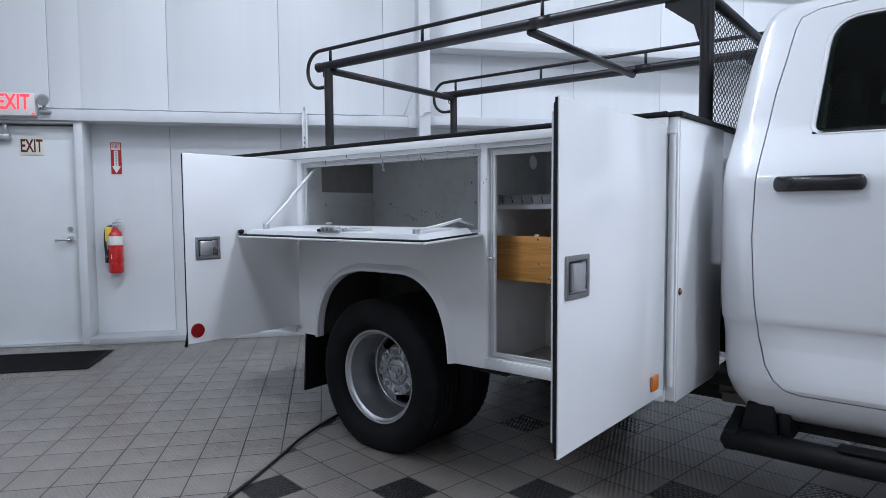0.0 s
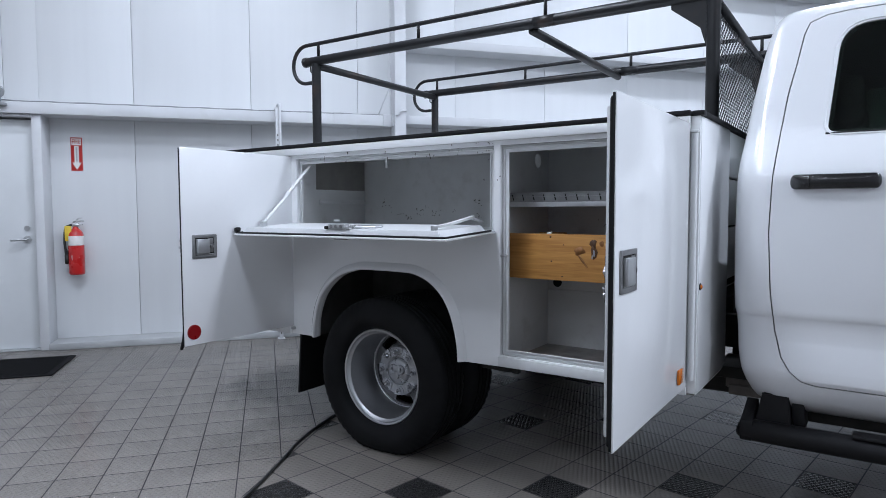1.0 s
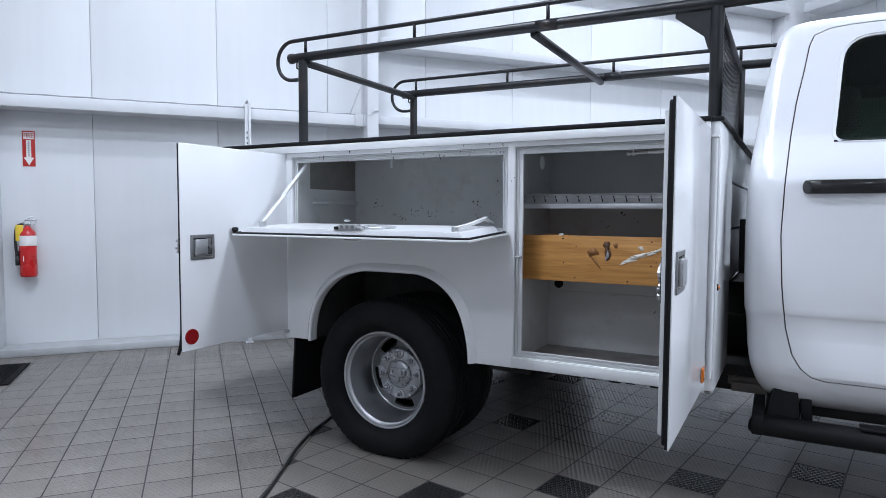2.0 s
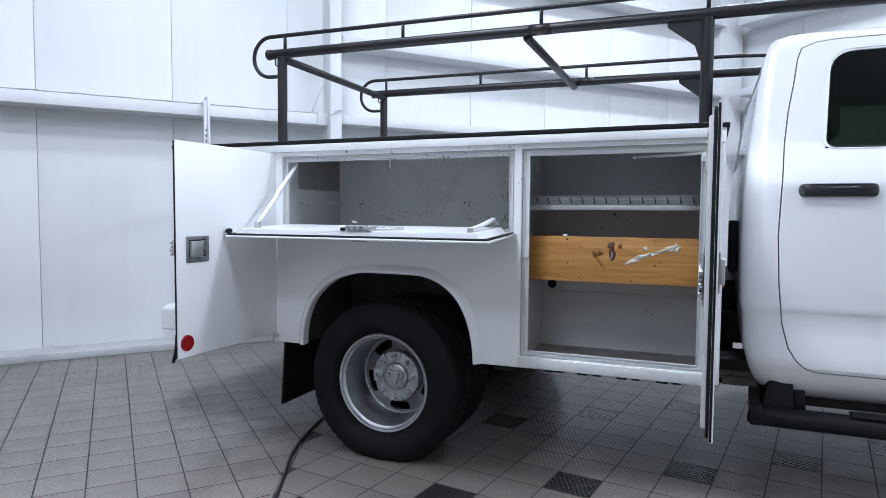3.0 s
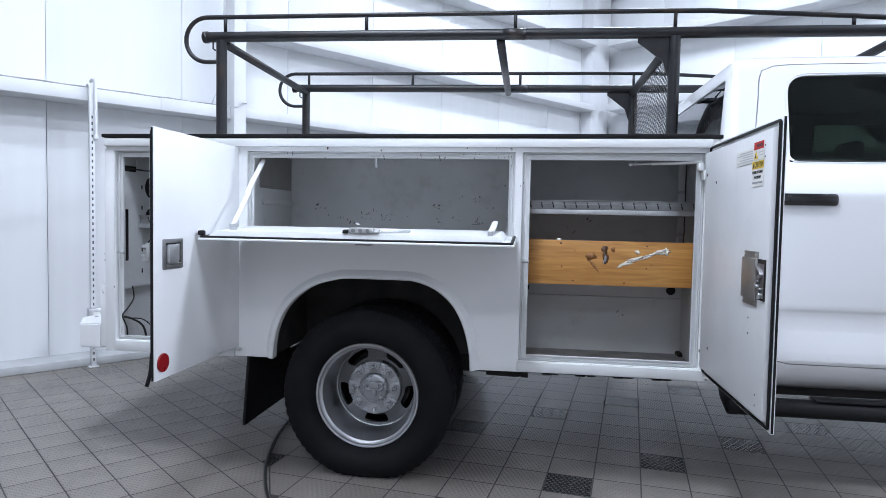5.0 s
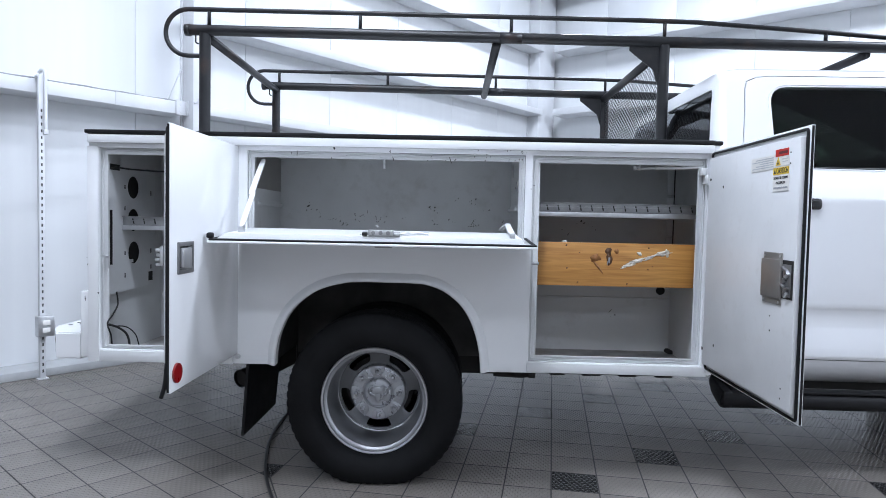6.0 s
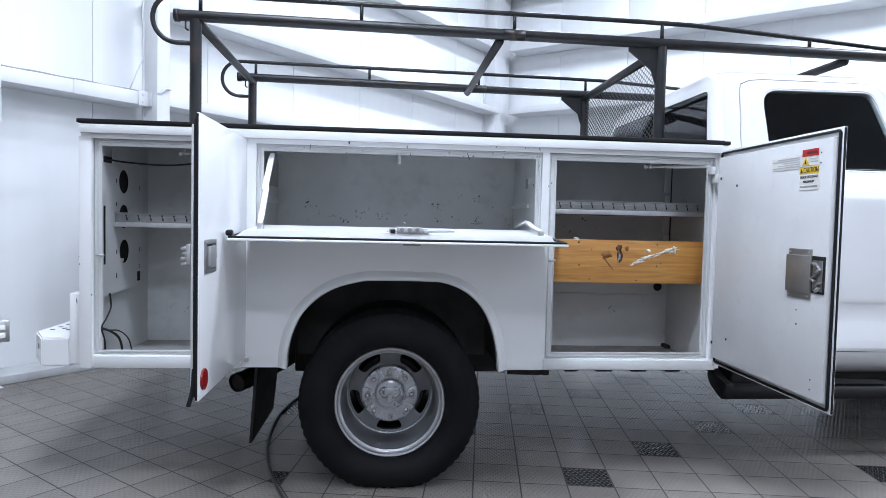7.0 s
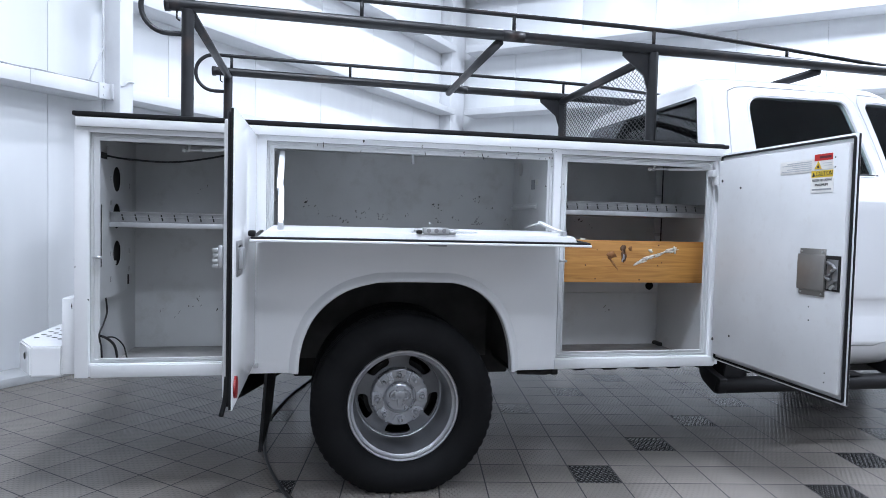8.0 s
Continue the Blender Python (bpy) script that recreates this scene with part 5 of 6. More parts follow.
rnd_s = random.Random(8)
for k in range(62):
    t = rnd_s.random()
    x, z = -0.785 + 0.222 * t + rnd_s.uniform(-0.010, 0.010), 1.021 + 0.084 * t ** 0.85 + rnd_s.uniform(-0.008, 0.008)
    blot(sc, x, z, rnd_s.uniform(0.008, 0.026), rnd_s.uniform(0.0018, 0.0055), 50 + k, BOARD_Y - 0.0014 - 0.00003 * k, 10, rnd_s.uniform(0.15, 0.5))
for k in range(5):
    blot(sc, -0.695 + rnd_s.uniform(-0.008, 0.008), 1.094 + rnd_s.uniform(-0.006, 0.006), 0.009, 0.006, 120 + k, BOARD_Y - 0.0034 - 0.00003 * k, 10)
    blot(sc, -0.566 + rnd_s.uniform(-0.004, 0.004), 1.098 + rnd_s.uniform(-0.014, 0.014), 0.007, 0.011, 130 + k, BOARD_Y - 0.0036 - 0.00003 * k, 10)
part("scuff", sc, M_SCUFF, board, "white paint scuffs", kind="stuff")
# flat black discs stand in for the dark of round holes
part("hole_disc", disc(bmesh.new(), (-0.446, BACK - 0.003, 0.874), 0.024, (0, 1, 0), 0.005, 20), M_TRIM, service_body)
part("hole_disc", disc(bmesh.new(), (-1.211, BACK - 0.003, 0.869), 0.024, (0, 1, 0), 0.005, 20), M_TRIM, service_body)
part("back_crease", one_box((-1.266, BACK - 0.007, 0.824), (-0.392, BACK - 0.0005, 0.834), 0.003), M_INNER, service_body)
# end walls of the long compartment: shelf runners, painted shadow patch, port and decal
for x in (-2.5485, -1.2775):
    s = 1 if x < -2 else -1
    part("shelf_runner", box(one_box((min(x, x + s * 0.014), 3.07, 1.288), (max(x, x + s * 0.014), 3.47, 1.305), 0.002), (min(x, x + s * 0.004), 3.08, 1.305), (max(x, x + s * 0.004), 3.46, 1.317)),
         M_FRAME, service_body)
# flat dark sheet in place of the shadow at the wall's upper part
part("shadow_patch", one_box((-2.5485, 3.047, 1.373), (-2.5465, 3.470, 1.552), 0.001), M_PLATE_SHADOW, service_body, "dark grey patch standing for a shadow on the end wall")
part("decal", one_box((-1.281, 3.115, 1.385), (-1.2775, 3.16, 1.432)), M_GREYINK, service_body)
part("decal", one_box((-1.281, 3.065, 1.405), (-1.2775, 3.10, 1.432)), M_PAPER, service_body)

# perforated bracket on the end wall of the rear compartment
def ring2(cy, cz, r, n=20, sy=1.0):
    return [(cy + r * sy * math.cos(k * math.tau / n), cz + r * math.sin(k * math.tau / n)) for k in range(n)]


def slot_hole(cy, cz, w, h):
    return [(cy - w, cz - h), (cy + w, cz - h), (cy + w, cz + h), (cy - w, cz + h)]


pb_out = [(2.915, 0.848), (3.30, 0.862), (3.30, 0.93), (3.375, 0.93), (3.375, 1.10), (3.355, 1.12), (3.375, 1.14), (3.375, 1.30), (3.355, 1.32), (3.375, 1.34), (3.375, 1.455), (3.02, 1.50), (3.02, 1.44), (2.915, 1.44)]
holes2 = [ring2(3.145, 1.366, 0.056), ring2(3.145, 1.203, 0.056), ring2(3.15, 1.039, 0.056), slot_hole(3.065, 1.366, 0.008, 0.010), slot_hole(3.33, 1.345, 0.008, 0.012), slot_hole(3.065, 1.26, 0.008, 0.010),
          slot_hole(3.065, 0.93, 0.008, 0.012), slot_hole(3.33, 0.955, 0.008, 0.012), slot_hole(3.065, 1.04, 0.008, 0.010), slot_hole(3.33, 1.04, 0.008, 0.012),
          slot_hole(2.940, 1.12, 0.014, 0.13)]
part("bracket_panel", sheet(pb_out, holes2, lambda a, b: (-3.205, a, b), (0.003, 0, 0)), M_FRAME, service_body, "white perforated steel bracket panel")
part("bracket_spacer", one_box((-3.2148, 3.1, 0.99), (-3.2055, 3.15, 1.005)), M_FRAME, service_body)
# dark sheet added behind the holes to stand for the shade in there
shade_sheet = bmesh.new()
box(shade_sheet, (-3.2148, 2.92, 0.88), (-3.2135, 3.37, 1.47))
part("bracket_shade_sheet", shade_sheet, M_DARK, service_body)
w1 = bmesh.new()
tube(w1, smooth_line([(-3.20, 2.93, 1.443), (-3.19, 2.96, 1.452), (-3.15, 3.03, 1.449), (-3.03, 3.10, 1.446), (-2.93, 3.12, 1.452), (-2.80, 3.08, 1.470), (-2.70, 3.04, 1.490), (-2.64, 3.02, 1.510)], 8), 0.0042, 8)
part("wiring", w1, M_CABLE, service_body, "loose black wiring")
w1 = bmesh.new()
tube(w1, smooth_line([(-3.192, 2.965, 0.86), (-3.19, 2.972, 0.82), (-3.19, 2.968, 0.79), (-3.19, 2.927, 0.755), (-3.192, 2.885, 0.718), (-3.196, 2.925, 0.65), (-3.196, 2.93, 0.556)], 8), 0.0038, 8)
part("wiring", w1, M_CABLE, service_body, "loose black wiring")
w1 = bmesh.new()
tube(w1, smooth_line([(-3.192, 2.90, 0.712), (-3.188, 2.95, 0.695), (-3.18, 3.00, 0.668), (-3.175, 3.03, 0.640), (-3.172, 3.045, 0.600), (-3.17, 3.04, 0.56)], 8), 0.0055, 8)
part("wiring", w1, M_CABLE, service_body, "loose black wiring")
w1 = bmesh.new()
tube(w1, smooth_line([(-3.19, 2.93, 0.700), (-3.17, 3.01, 0.684), (-3.15, 3.06, 0.640), (-3.14, 3.075, 0.585), (-3.12, 3.05, 0.5605)], 8), 0.003, 8)
part("wiring", w1, M_CABLE, service_body, "loose black wiring")

# ---- step bumper at the tail ----
bu = bmesh.new()
box(bu, (-3.352, SIDE + 0.045, 0.545), (-3.290, 5.36, 0.863), 0.008)
box(bu, (-3.289, SIDE + 0.10, 0.60), (-3.281, 5.2, 0.80))
bumper = part("step_bumper", bu, M_BODY, truck, "white steel step bumper")
STEP = [(-3.3525, 2.945), (-3.475, 2.945), (-3.577, 3.10), (-3.577, 5.20), (-3.475, 5.355), (-3.3525, 5.355)]
tread = bmesh.new()
lowv = [tread.verts.new((x, y, 0.535)) for x, y in STEP]
topv = [tread.verts.new((x, y, 0.662)) for x, y in STEP]
tread.faces.new(lowv[::-1])
tread.faces.new(topv)
for i in range(len(STEP)):
    j = (i + 1) % len(STEP)
    tread.faces.new((lowv[i], lowv[j], topv[j], topv[i]))
bmesh.ops.recalc_face_normals(tread, faces=tread.faces[:])
bmesh.ops.bevel(tread, geom=tread.edges[:], offset=0.007, segments=2, affect="EDGES")
part("step", tread, M_BODY, bumper, "perforated non-slip step")
dots = bmesh.new()
for i in range(5):
    for j in range(30):
        x = -3.385 - i * 0.036
        y = 3.0 + j * 0.075 + (0.037 if i % 2 else 0)
        if y - 3.1 > (-3.577 - x) * 0.0 and (y > 3.12 or x > -3.46):
            disc(dots, (x, y, 0.662), 0.011, (0, 0, 1), 0.003, 12)
part("tread_holes", dots, M_CHIP, bumper, kind="stuff")
part("drain_hole", disc(bmesh.new(), (-3.5215, 3.017, 0.61), 0.014, (-0.83, -0.55, 0), 0.004, 16), M_DARK, bumper)

# ---- wheels ----
AXLE_X, AXLE_Z = -1.937, 0.387


def tyre_mesh(cx, y0, width, cz, R):
    """Radial tyre: bulged walls, rounded shoulders, grooved and notched tread, flattened where it stands."""
    w = width
    prof = [(0.062, 0.248), (0.048, 0.254), (0.030, 0.264), (0.014, 0.279), (0.004, 0.298), (0.0, 0.322), (0.003, 0.345), (0.012, 0.368), (0.024, 0.384), (0.036, R - 0.010), (0.050, R - 0.001)]
    tread_w = w - 0.10
    g = []
    for k in range(4):
        a = 0.052 + tread_w * (k + 0.5) / 4.5
        g += [(a, R), (a + 0.002, R - 0.009), (a + 0.010, R - 0.009), (a + 0.012, R)]
    right = [(w - d, r) for d, r in reversed(prof)]
    bm = lathe(prof + g + right, 180, (cx, y0, cz))
    bm.verts.ensure_lookup_table()
    n = len(prof) + len(g) + len(right)
    shoulder = [8, 9, 10, n - 11, n - 10, n - 9]
    for row in range(n):
        for k in range(180):
            v = bm.verts[row * 180 + k]
            if row in shoulder and k % 3 == 0:
                d = Vector((v.co.x - cx, 0, v.co.z - cz))
                v.co -= d.normalized() * 0.0045
            if v.co.z < 0.002:
                v.co.z = 0.002
    return bm


def wheel(cx, y0, outer):
    w = part("wheel", tyre_mesh(cx, y0 - 0.046, 0.262, AXLE_Z, 0.412), M_TYRE, truck, "black dual rear tyre on a silver steel rim" if outer else "black inner dual tyre")
    c = (cx, y0, AXLE_Z)
    rim = lathe([(0.022, 0.250), (0.006, 0.252), (0.002, 0.248), (0.004, 0.240), (0.014, 0.236), (0.018, 0.231), (0.024, 0.224), (0.050, 0.221), (0.075, 0.217),
                 (0.098, 0.213), (0.120, 0.210), (0.150, 0.207), (0.195, 0.206), (0.198, 0.202), (0.210, 0.200), (0.25, 0.200)], 96, c)
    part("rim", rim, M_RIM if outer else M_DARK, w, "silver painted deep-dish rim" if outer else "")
    # disc with five slots, dished towards the hub
    hole_loops = []
    for k in range(5):
        a0 = radians(-90 + 72 * k)
        loop = []
        for i in range(9):
            a = a0 + radians(-20 + 40 * i / 8)
            loop.append((0.192 * math.cos(a), 0.192 * math.sin(a)))
        for i in range(9):
            a = a0 + radians(18 - 36 * i / 8)
            loop.append((0.146 * math.cos(a), 0.146 * math.sin(a)))
        hole_loops.append(rounded([loop[0], loop[2], loop[4], loop[6], loop[8], loop[9], loop[11], loop[13], loop[15], loop[17]], [0.019, 0, 0, 0, 0.019, 0.017, 0, 0, 0, 0.017], 5))
    circle = [(0.203 * math.cos(k * math.tau / 64), 0.203 * math.sin(k * math.tau / 64)) for k in range(64)]
    plate = sheet(circle, hole_loops, lambda a, b: (cx + a, y0 + 0.206 - 0.10 * max(0, 0.203 - math.hypot(a, b)) * (0.15 if math.hypot(a, b) > 0.19 else 0.4), AXLE_Z + b), (0, 0.008, 0), 0.002)
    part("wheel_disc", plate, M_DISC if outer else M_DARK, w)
    if outer:
        cap = lathe([(dy + 0.042, r) for dy, r in [(0.160, 0.134), (0.126, 0.134), (0.118, 0.131), (0.114, 0.124), (0.114, 0.078), (0.121, 0.075), (0.122, 0.071), (0.112, 0.068), (0.107, 0.061), (0.104, 0.050), (0.102, 0.0005)]], 64, c)
        part("hub_cap", cap, M_CAP, w, "silver plastic hub cap")
        for k in range(8):
            a = radians(90 + 45 * k + 2)
            x, z = cx + 0.104 * math.cos(a), AXLE_Z + 0.104 * math.sin(a)
            pad = sheet(rounded([(-0.035, 0.024), (-0.032, -0.002), (-0.018, -0.021), (0.018, -0.021), (0.032, -0.002), (0.035, 0.024), (0.0, 0.028)],
                                [0.004] * 6 + [0], 3), [], lambda a_, b_: (a_, 0.1085, b_), (0, 0.012, 0), 0.0025)
            disc(pad, (0, 0.1045, 0.002), 0.0165, (0, -1, 0), 0.010, 20)
            disc(pad, (0, 0.100, 0.002), 0.0125, (0, -1, 0), 0.016, 6)
            bmesh.ops.create_uvsphere(pad, u_segments=12, v_segments=8, radius=0.0112, matrix=Matrix.Translation((0, 0.093, 0.002)))
            pad.transform(Matrix.Translation((x, y0 + 0.042, z)) @ Matrix.Rotation(radians(90) - a, 4, "Y"))
            part("lug_nut", pad, M_CAP, w)
        # raised abstract badge
        bd = bmesh.new()
        box(bd, (cx - 0.026, y0 + 0.134, AXLE_Z - 0.008), (cx + 0.026, y0 + 0.147, AXLE_Z + 0.032), 0.008)
        box(bd, (cx - 0.013, y0 + 0.134, AXLE_Z - 0.042), (cx + 0.013, y0 + 0.147, AXLE_Z + 0.008), 0.008)
        tube(bd, arc(cx - 0.024, AXLE_Z + 0.010, 0.019, 60, 300, 10, y0 + 0.142), 0.0085, 8)
        tube(bd, arc(cx + 0.024, AXLE_Z + 0.010, 0.019, -120, 120, 10, y0 + 0.142), 0.0085, 8)
        part("badge", bd, M_CAP, w, "raised silver badge")
        drum = lathe([(0.238, 0.0), (0.238, 0.12), (0.245, 0.165), (0.30, 0.17)], 48, c)
        part("brake_drum", drum, M_DARK, w)
    return w


WHEEL_Y = 2.882
wheel(AXLE_X, WHEEL_Y, True)
wheel(AXLE_X, WHEEL_Y + 0.285, False)
for y in (2 * MID - WHEEL_Y - 0.235, 2 * MID - WHEEL_Y - 0.51):
    wheel(AXLE_X, y, False)
for y in (3.14, 2 * MID - 3.14 - 0.235):
    wheel(2.15, y, False)

# ---- chassis ----
ch = bmesh.new()
box(ch, (-3.25, 3.70, 0.58), (2.7, 3.77, 0.74), 0.006)
box(ch, (-3.25, 4.53, 0.58), (2.7, 4.60, 0.74), 0.006)
for x in (-3.2, -2.45, -1.3, -0.55, 0.5, 1.5, 2.6):
    box(ch, (x, 3.771, 0.60), (x + 0.08, 4.529, 0.70))
box(ch, (-3.2, 3.5, 0.745), (-0.45, 4.8, 0.80))
part("chassis_frame", ch, M_DARK, truck, "dark steel chassis frame")
ax = bmesh.new()
tube(ax, [(AXLE_X, 3.07, AXLE_Z), (AXLE_X, 5.2, AXLE_Z)], 0.055, 16)
bmesh.ops.create_uvsphere(ax, u_segments=20, v_segments=12, radius=0.17, matrix=Matrix.Translation((AXLE_X, MID, AXLE_Z)))
for y in (3.66, 4.62):
    for k in range(4):
        box(ax, (AXLE_X - 0.62 + 0.1 * k, y - 0.035, AXLE_Z + 0.07 + 0.014 * k), (AXLE_X + 0.62 - 0.1 * k, y + 0.035, AXLE_Z + 0.082 + 0.014 * k))
part("rear_axle", ax, M_DARK, truck)
hang = bmesh.new()
box(hang, (-2.44, 3.42, 0.40), (-1.30, 3.47, 0.60), 0.01)
part("spring_hanger", hang, M_DARK, truck)
part("wheel_house_panel", one_box((-2.40, 4.86, 0.42), (-1.42, 4.90, 0.84), 0.01), M_DARK, truck)
part("mud_flap", one_box((-2.55, 4.90, 0.20), (-2.53, 5.38, 0.60), 0.006), M_TRIM, truck)
mf = bmesh.new()
vs = [mf.verts.new(p) for p in [(-2.540, 2.895, 0.545), (-2.525, 3.40, 0.545), (-2.557, 3.40, 0.207), (-2.563, 2.895, 0.202)]]
vs2 = [mf.verts.new((v.co.x + 0.012, v.co.y, v.co.z)) for v in vs]
mf.faces.new(vs)
mf.faces.new(vs2[::-1])
for i in range(4):
    mf.faces.new((vs[i], vs2[i], vs2[(i + 1) % 4], vs[(i + 1) % 4]))
bmesh.ops.recalc_face_normals(mf, faces=mf.faces[:])
part("mud_flap", mf, M_TRIM, truck, "black rubber mud flap behind the rear wheel")
tp = bmesh.new()
tube(tp, smooth_line([(-1.2, 3.55, 0.47), (-1.6, 3.6, 0.62), (-2.2, 3.64, 0.62), (-2.48, 3.62, 0.45), (-2.64, 3.53, 0.37), (-2.73, 3.37, 0.35)], 8), 0.05, 18, caps=False)
part("tailpipe", tp, M_DARK, truck, "dark exhaust tailpipe")
part("tailpipe_throat", disc(bmesh.new(), (-2.722, 3.385, 0.3515), 0.046, (-0.49, -0.87, -0.1), 0.01, 18), M_DARK, truck)
ub = bmesh.new()
box(ub, (-1.40, 3.05, 0.498), (-0.55, 3.38, 0.532), 0.004)
for k in range(5):
    box(ub, (-1.25 + 0.17 * k, 2.98, 0.508), (-1.21 + 0.17 * k, 3.05, 0.532), 0.003)
part("body_bearer", ub, M_DARK, truck)
mu = bmesh.new()
tube(mu, smooth_line([(-1.66, 3.62, 0.52), (-1.55, 3.60, 0.53), (-1.52, 3.60, 0.53), (-1.05, 3.58, 0.53), (-1.02, 3.58, 0.53), (-0.9, 3.58, 0.52)], 6), [0.035] * 6 + [0.05] * 3 + [0.085] * 16 + [0.05] * 3 + [0.035] * 3, 20)
part("muffler", mu, M_EXHAUST, truck, "dull brown-grey exhaust muffler")
sh_ = bmesh.new()
tube(sh_, [(-2.52, 3.585, 0.56), (-2.22, 3.60, 0.60)], 0.028, 14)
box(sh_, (-2.56, 3.55, 0.545), (-2.34, 3.64, 0.575), 0.008)
part("spring_shackle", sh_, M_EXHAUST, truck)
for x in (-1.30, -1.12, -0.97, -0.80, -0.63):
    part("skirt_bolt", one_box((x, 2.925, 0.520), (x + 0.05, 2.96, 0.5325), 0.006), M_TRIM, truck)
# unseen tank-like bulk, added to cut the light under the truck
tk = bmesh.new()
box(tk, (-1.15, 3.50, 0.40), (-0.2, 3.69, 0.52), 0.04, 3)
part("tank_light_block", tk, M_DARK, truck)
pipe = bmesh.new()
tube(pipe, [(-1.38, 2.99, 0.505), (-1.24, 2.99, 0.50), (-1.21, 2.99, 0.505)], 0.012, 10)
box(pipe, (-1.215, 2.975, 0.49), (-1.18, 3.005, 0.52), 0.005)
part("valve_stub", pipe, M_DARK, truck)
fill = bmesh.new()
box(fill, (X1 + 0.005, 3.40, 0.50), (-0.1, 3.69, 0.555), 0.01)
box(fill, (X1 + 0.005, 3.80, 0.45), (-0.30, 4.83, 0.90), 0.01)
part("cab_gap_bracket", fill, M_DARK, truck)
rail_ = box(one_box((X1 + 0.045, 3.43, 0.452), (-0.115, 3.52, 0.498), 0.008), (X1 + 0.06, 3.418, 0.425), (-0.13, 3.4295, 0.470), 0.005)
part("cross_rail", rail_, M_EXHAUST, truck, "weathered brown-grey steel cross rail")

# ---- cab ----
PZ = [0.445, 0.470, 0.500, 0.530, 0.565, 0.60, 0.615, 0.65, 0.70, 0.755, 0.80, 0.835, 0.852, 0.872, 0.95, 1.15, 1.30, 1.372, 1.388, 1.44, 1.50, 1.56, 1.66, 1.76, 1.86, 1.93, 1.98, 2.03, 2.06, 2.085, 2.10]
PY = [3.26, 3.190, 3.142, 3.112, 3.092, 3.078, 3.071, 3.0735, 3.082, 3.092, 3.0915, 3.087, 3.079, 3.0775, 3.073, 3.0705, 3.0705, 3.0725, 3.0785, 3.104, 3.142, 3.178, 3.215, 3.255, 3.297, 3.328, 3.348, 3.372, 3.405, 3.475, 3.62]
PX = [-0.160, -0.195, -0.225, -0.240, -0.255, -0.266, -0.270, -0.277, -0.284, -0.288, -0.291, -0.295, -0.299, -0.300, -0.303, -0.305, -0.303, -0.2995, -0.2985, -0.295, -0.288, -0.281, -0.270, -0.256, -0.242, -0.230, -0.217, -0.202, -0.187, -0.140, -0.020]
PF = [2.0] * 17 + [1.985, 1.982, 1.95, 1.88, 1.80, 1.66, 1.52, 1.38, 1.28, 1.2, 1.14, 1.10, 1.03, 0.85]


def side_y(z):
    return float(np.interp(z, PZ, PY))


def cab_loft(grow, zs=None, r_rear=0.12):
    """Closed cab solid from horizontal sections, grown outwards by a few millimetres."""
    bm = bmesh.new()
    zs = zs or sorted(set(PZ + [float(z) for z in np.linspace(0.55, 2.0, 16)]))
    rings = []
    for z in zs:
        y, xr, xf = side_y(z) - grow, float(np.interp(z, PZ, PX)) - grow, float(np.interp(z, PZ, PF)) + grow
        hw = MID - y
        ring = []
        rr, rf_ = float(np.interp(z, [1.30, 1.60, 2.0, 2.1], [r_rear, 0.075, 0.055, 0.12])), 0.3
        for cx, cy, a0, r in [(xr + rr, MID - hw + rr, 180, rr), (xf - rf_, MID - hw + rf_, 270, rf_), (xf - rf_, MID + hw - rf_, 0, rf_), (xr + rr, MID + hw - rr, 90, rr)]:
            for k in range(9):
                a = radians(a0 + 90 * k / 8)
                ring.append(bm.verts.new((cx + r * math.cos(a), cy + r * math.sin(a), z + (grow if z > 2.05 else 0))))
        rings.append(ring)
    for a, b in zip(rings, rings[1:]):
        n = len(a)
        for k in range(n):
            bm.faces.new((a[k], a[(k + 1) % n], b[(k + 1) % n], b[k]))
    bm.faces.new(rings[0][::-1])
    bm.faces.new(rings[-1])
    bmesh.ops.recalc_face_normals(bm, faces=bm.faces[:])
    return bm


def prism_y(outline, y0, y1):
    return sheet(outline, [], lambda a, b: (a, y0, b), (0, y1 - y0, 0))


def prism_x(outline, x0, x1):
    return sheet(outline, [], lambda a, b: (x0, a, b), (x1 - x0, 0, 0))


def offset_outline(pts, d):
    out = []
    for i, p in enumerate(pts):
        a, b = Vector(pts[i - 1]), Vector(pts[(i + 1) % len(pts)])
        t = (b - a).normalized()
        out.append((p[0] + t.y * d, p[1] - t.x * d))
    return out


WIN_REAR = rounded([(0.004, 1.535), (0.742, 1.528), (0.672, 1.968), (0.036, 1.963)], [0.035, 0.05, 0.05, 0.10], 6)
WIN_FRONT = rounded([(0.845, 1.522), (1.70, 1.515), (1.40, 1.95), (0.80, 1.968)], [0.04, 0.05, 0.08, 0.05], 6)
WIN_BACK = rounded([(3.275, 1.535), (5.025, 1.535), (4.88, 1.965), (3.42, 1.965)], 0.045, 5)
WIN_SCREEN = rounded([(3.32, 1.50), (4.98, 1.50), (4.82, 1.945), (3.48, 1.945)], 0.08, 6)
DOOR_REAR = [(0.70, 0.592), (0.0, 0.596), (-0.045, 0.606), (-0.085, 0.640), (-0.115, 0.69), (-0.140, 0.79), (-0.157, 0.95), (-0.167, 1.16), (-0.160, 1.35), (-0.147, 1.55), (-0.131, 1.70),
             (-0.108, 1.83), (-0.091, 1.945), (-0.075, 1.990), (-0.02, 2.014), (0.06, 2.022), (0.68, 2.024), (0.735, 1.97), (0.79, 1.55), (0.80, 1.0), (0.79, 0.62)][::-1]
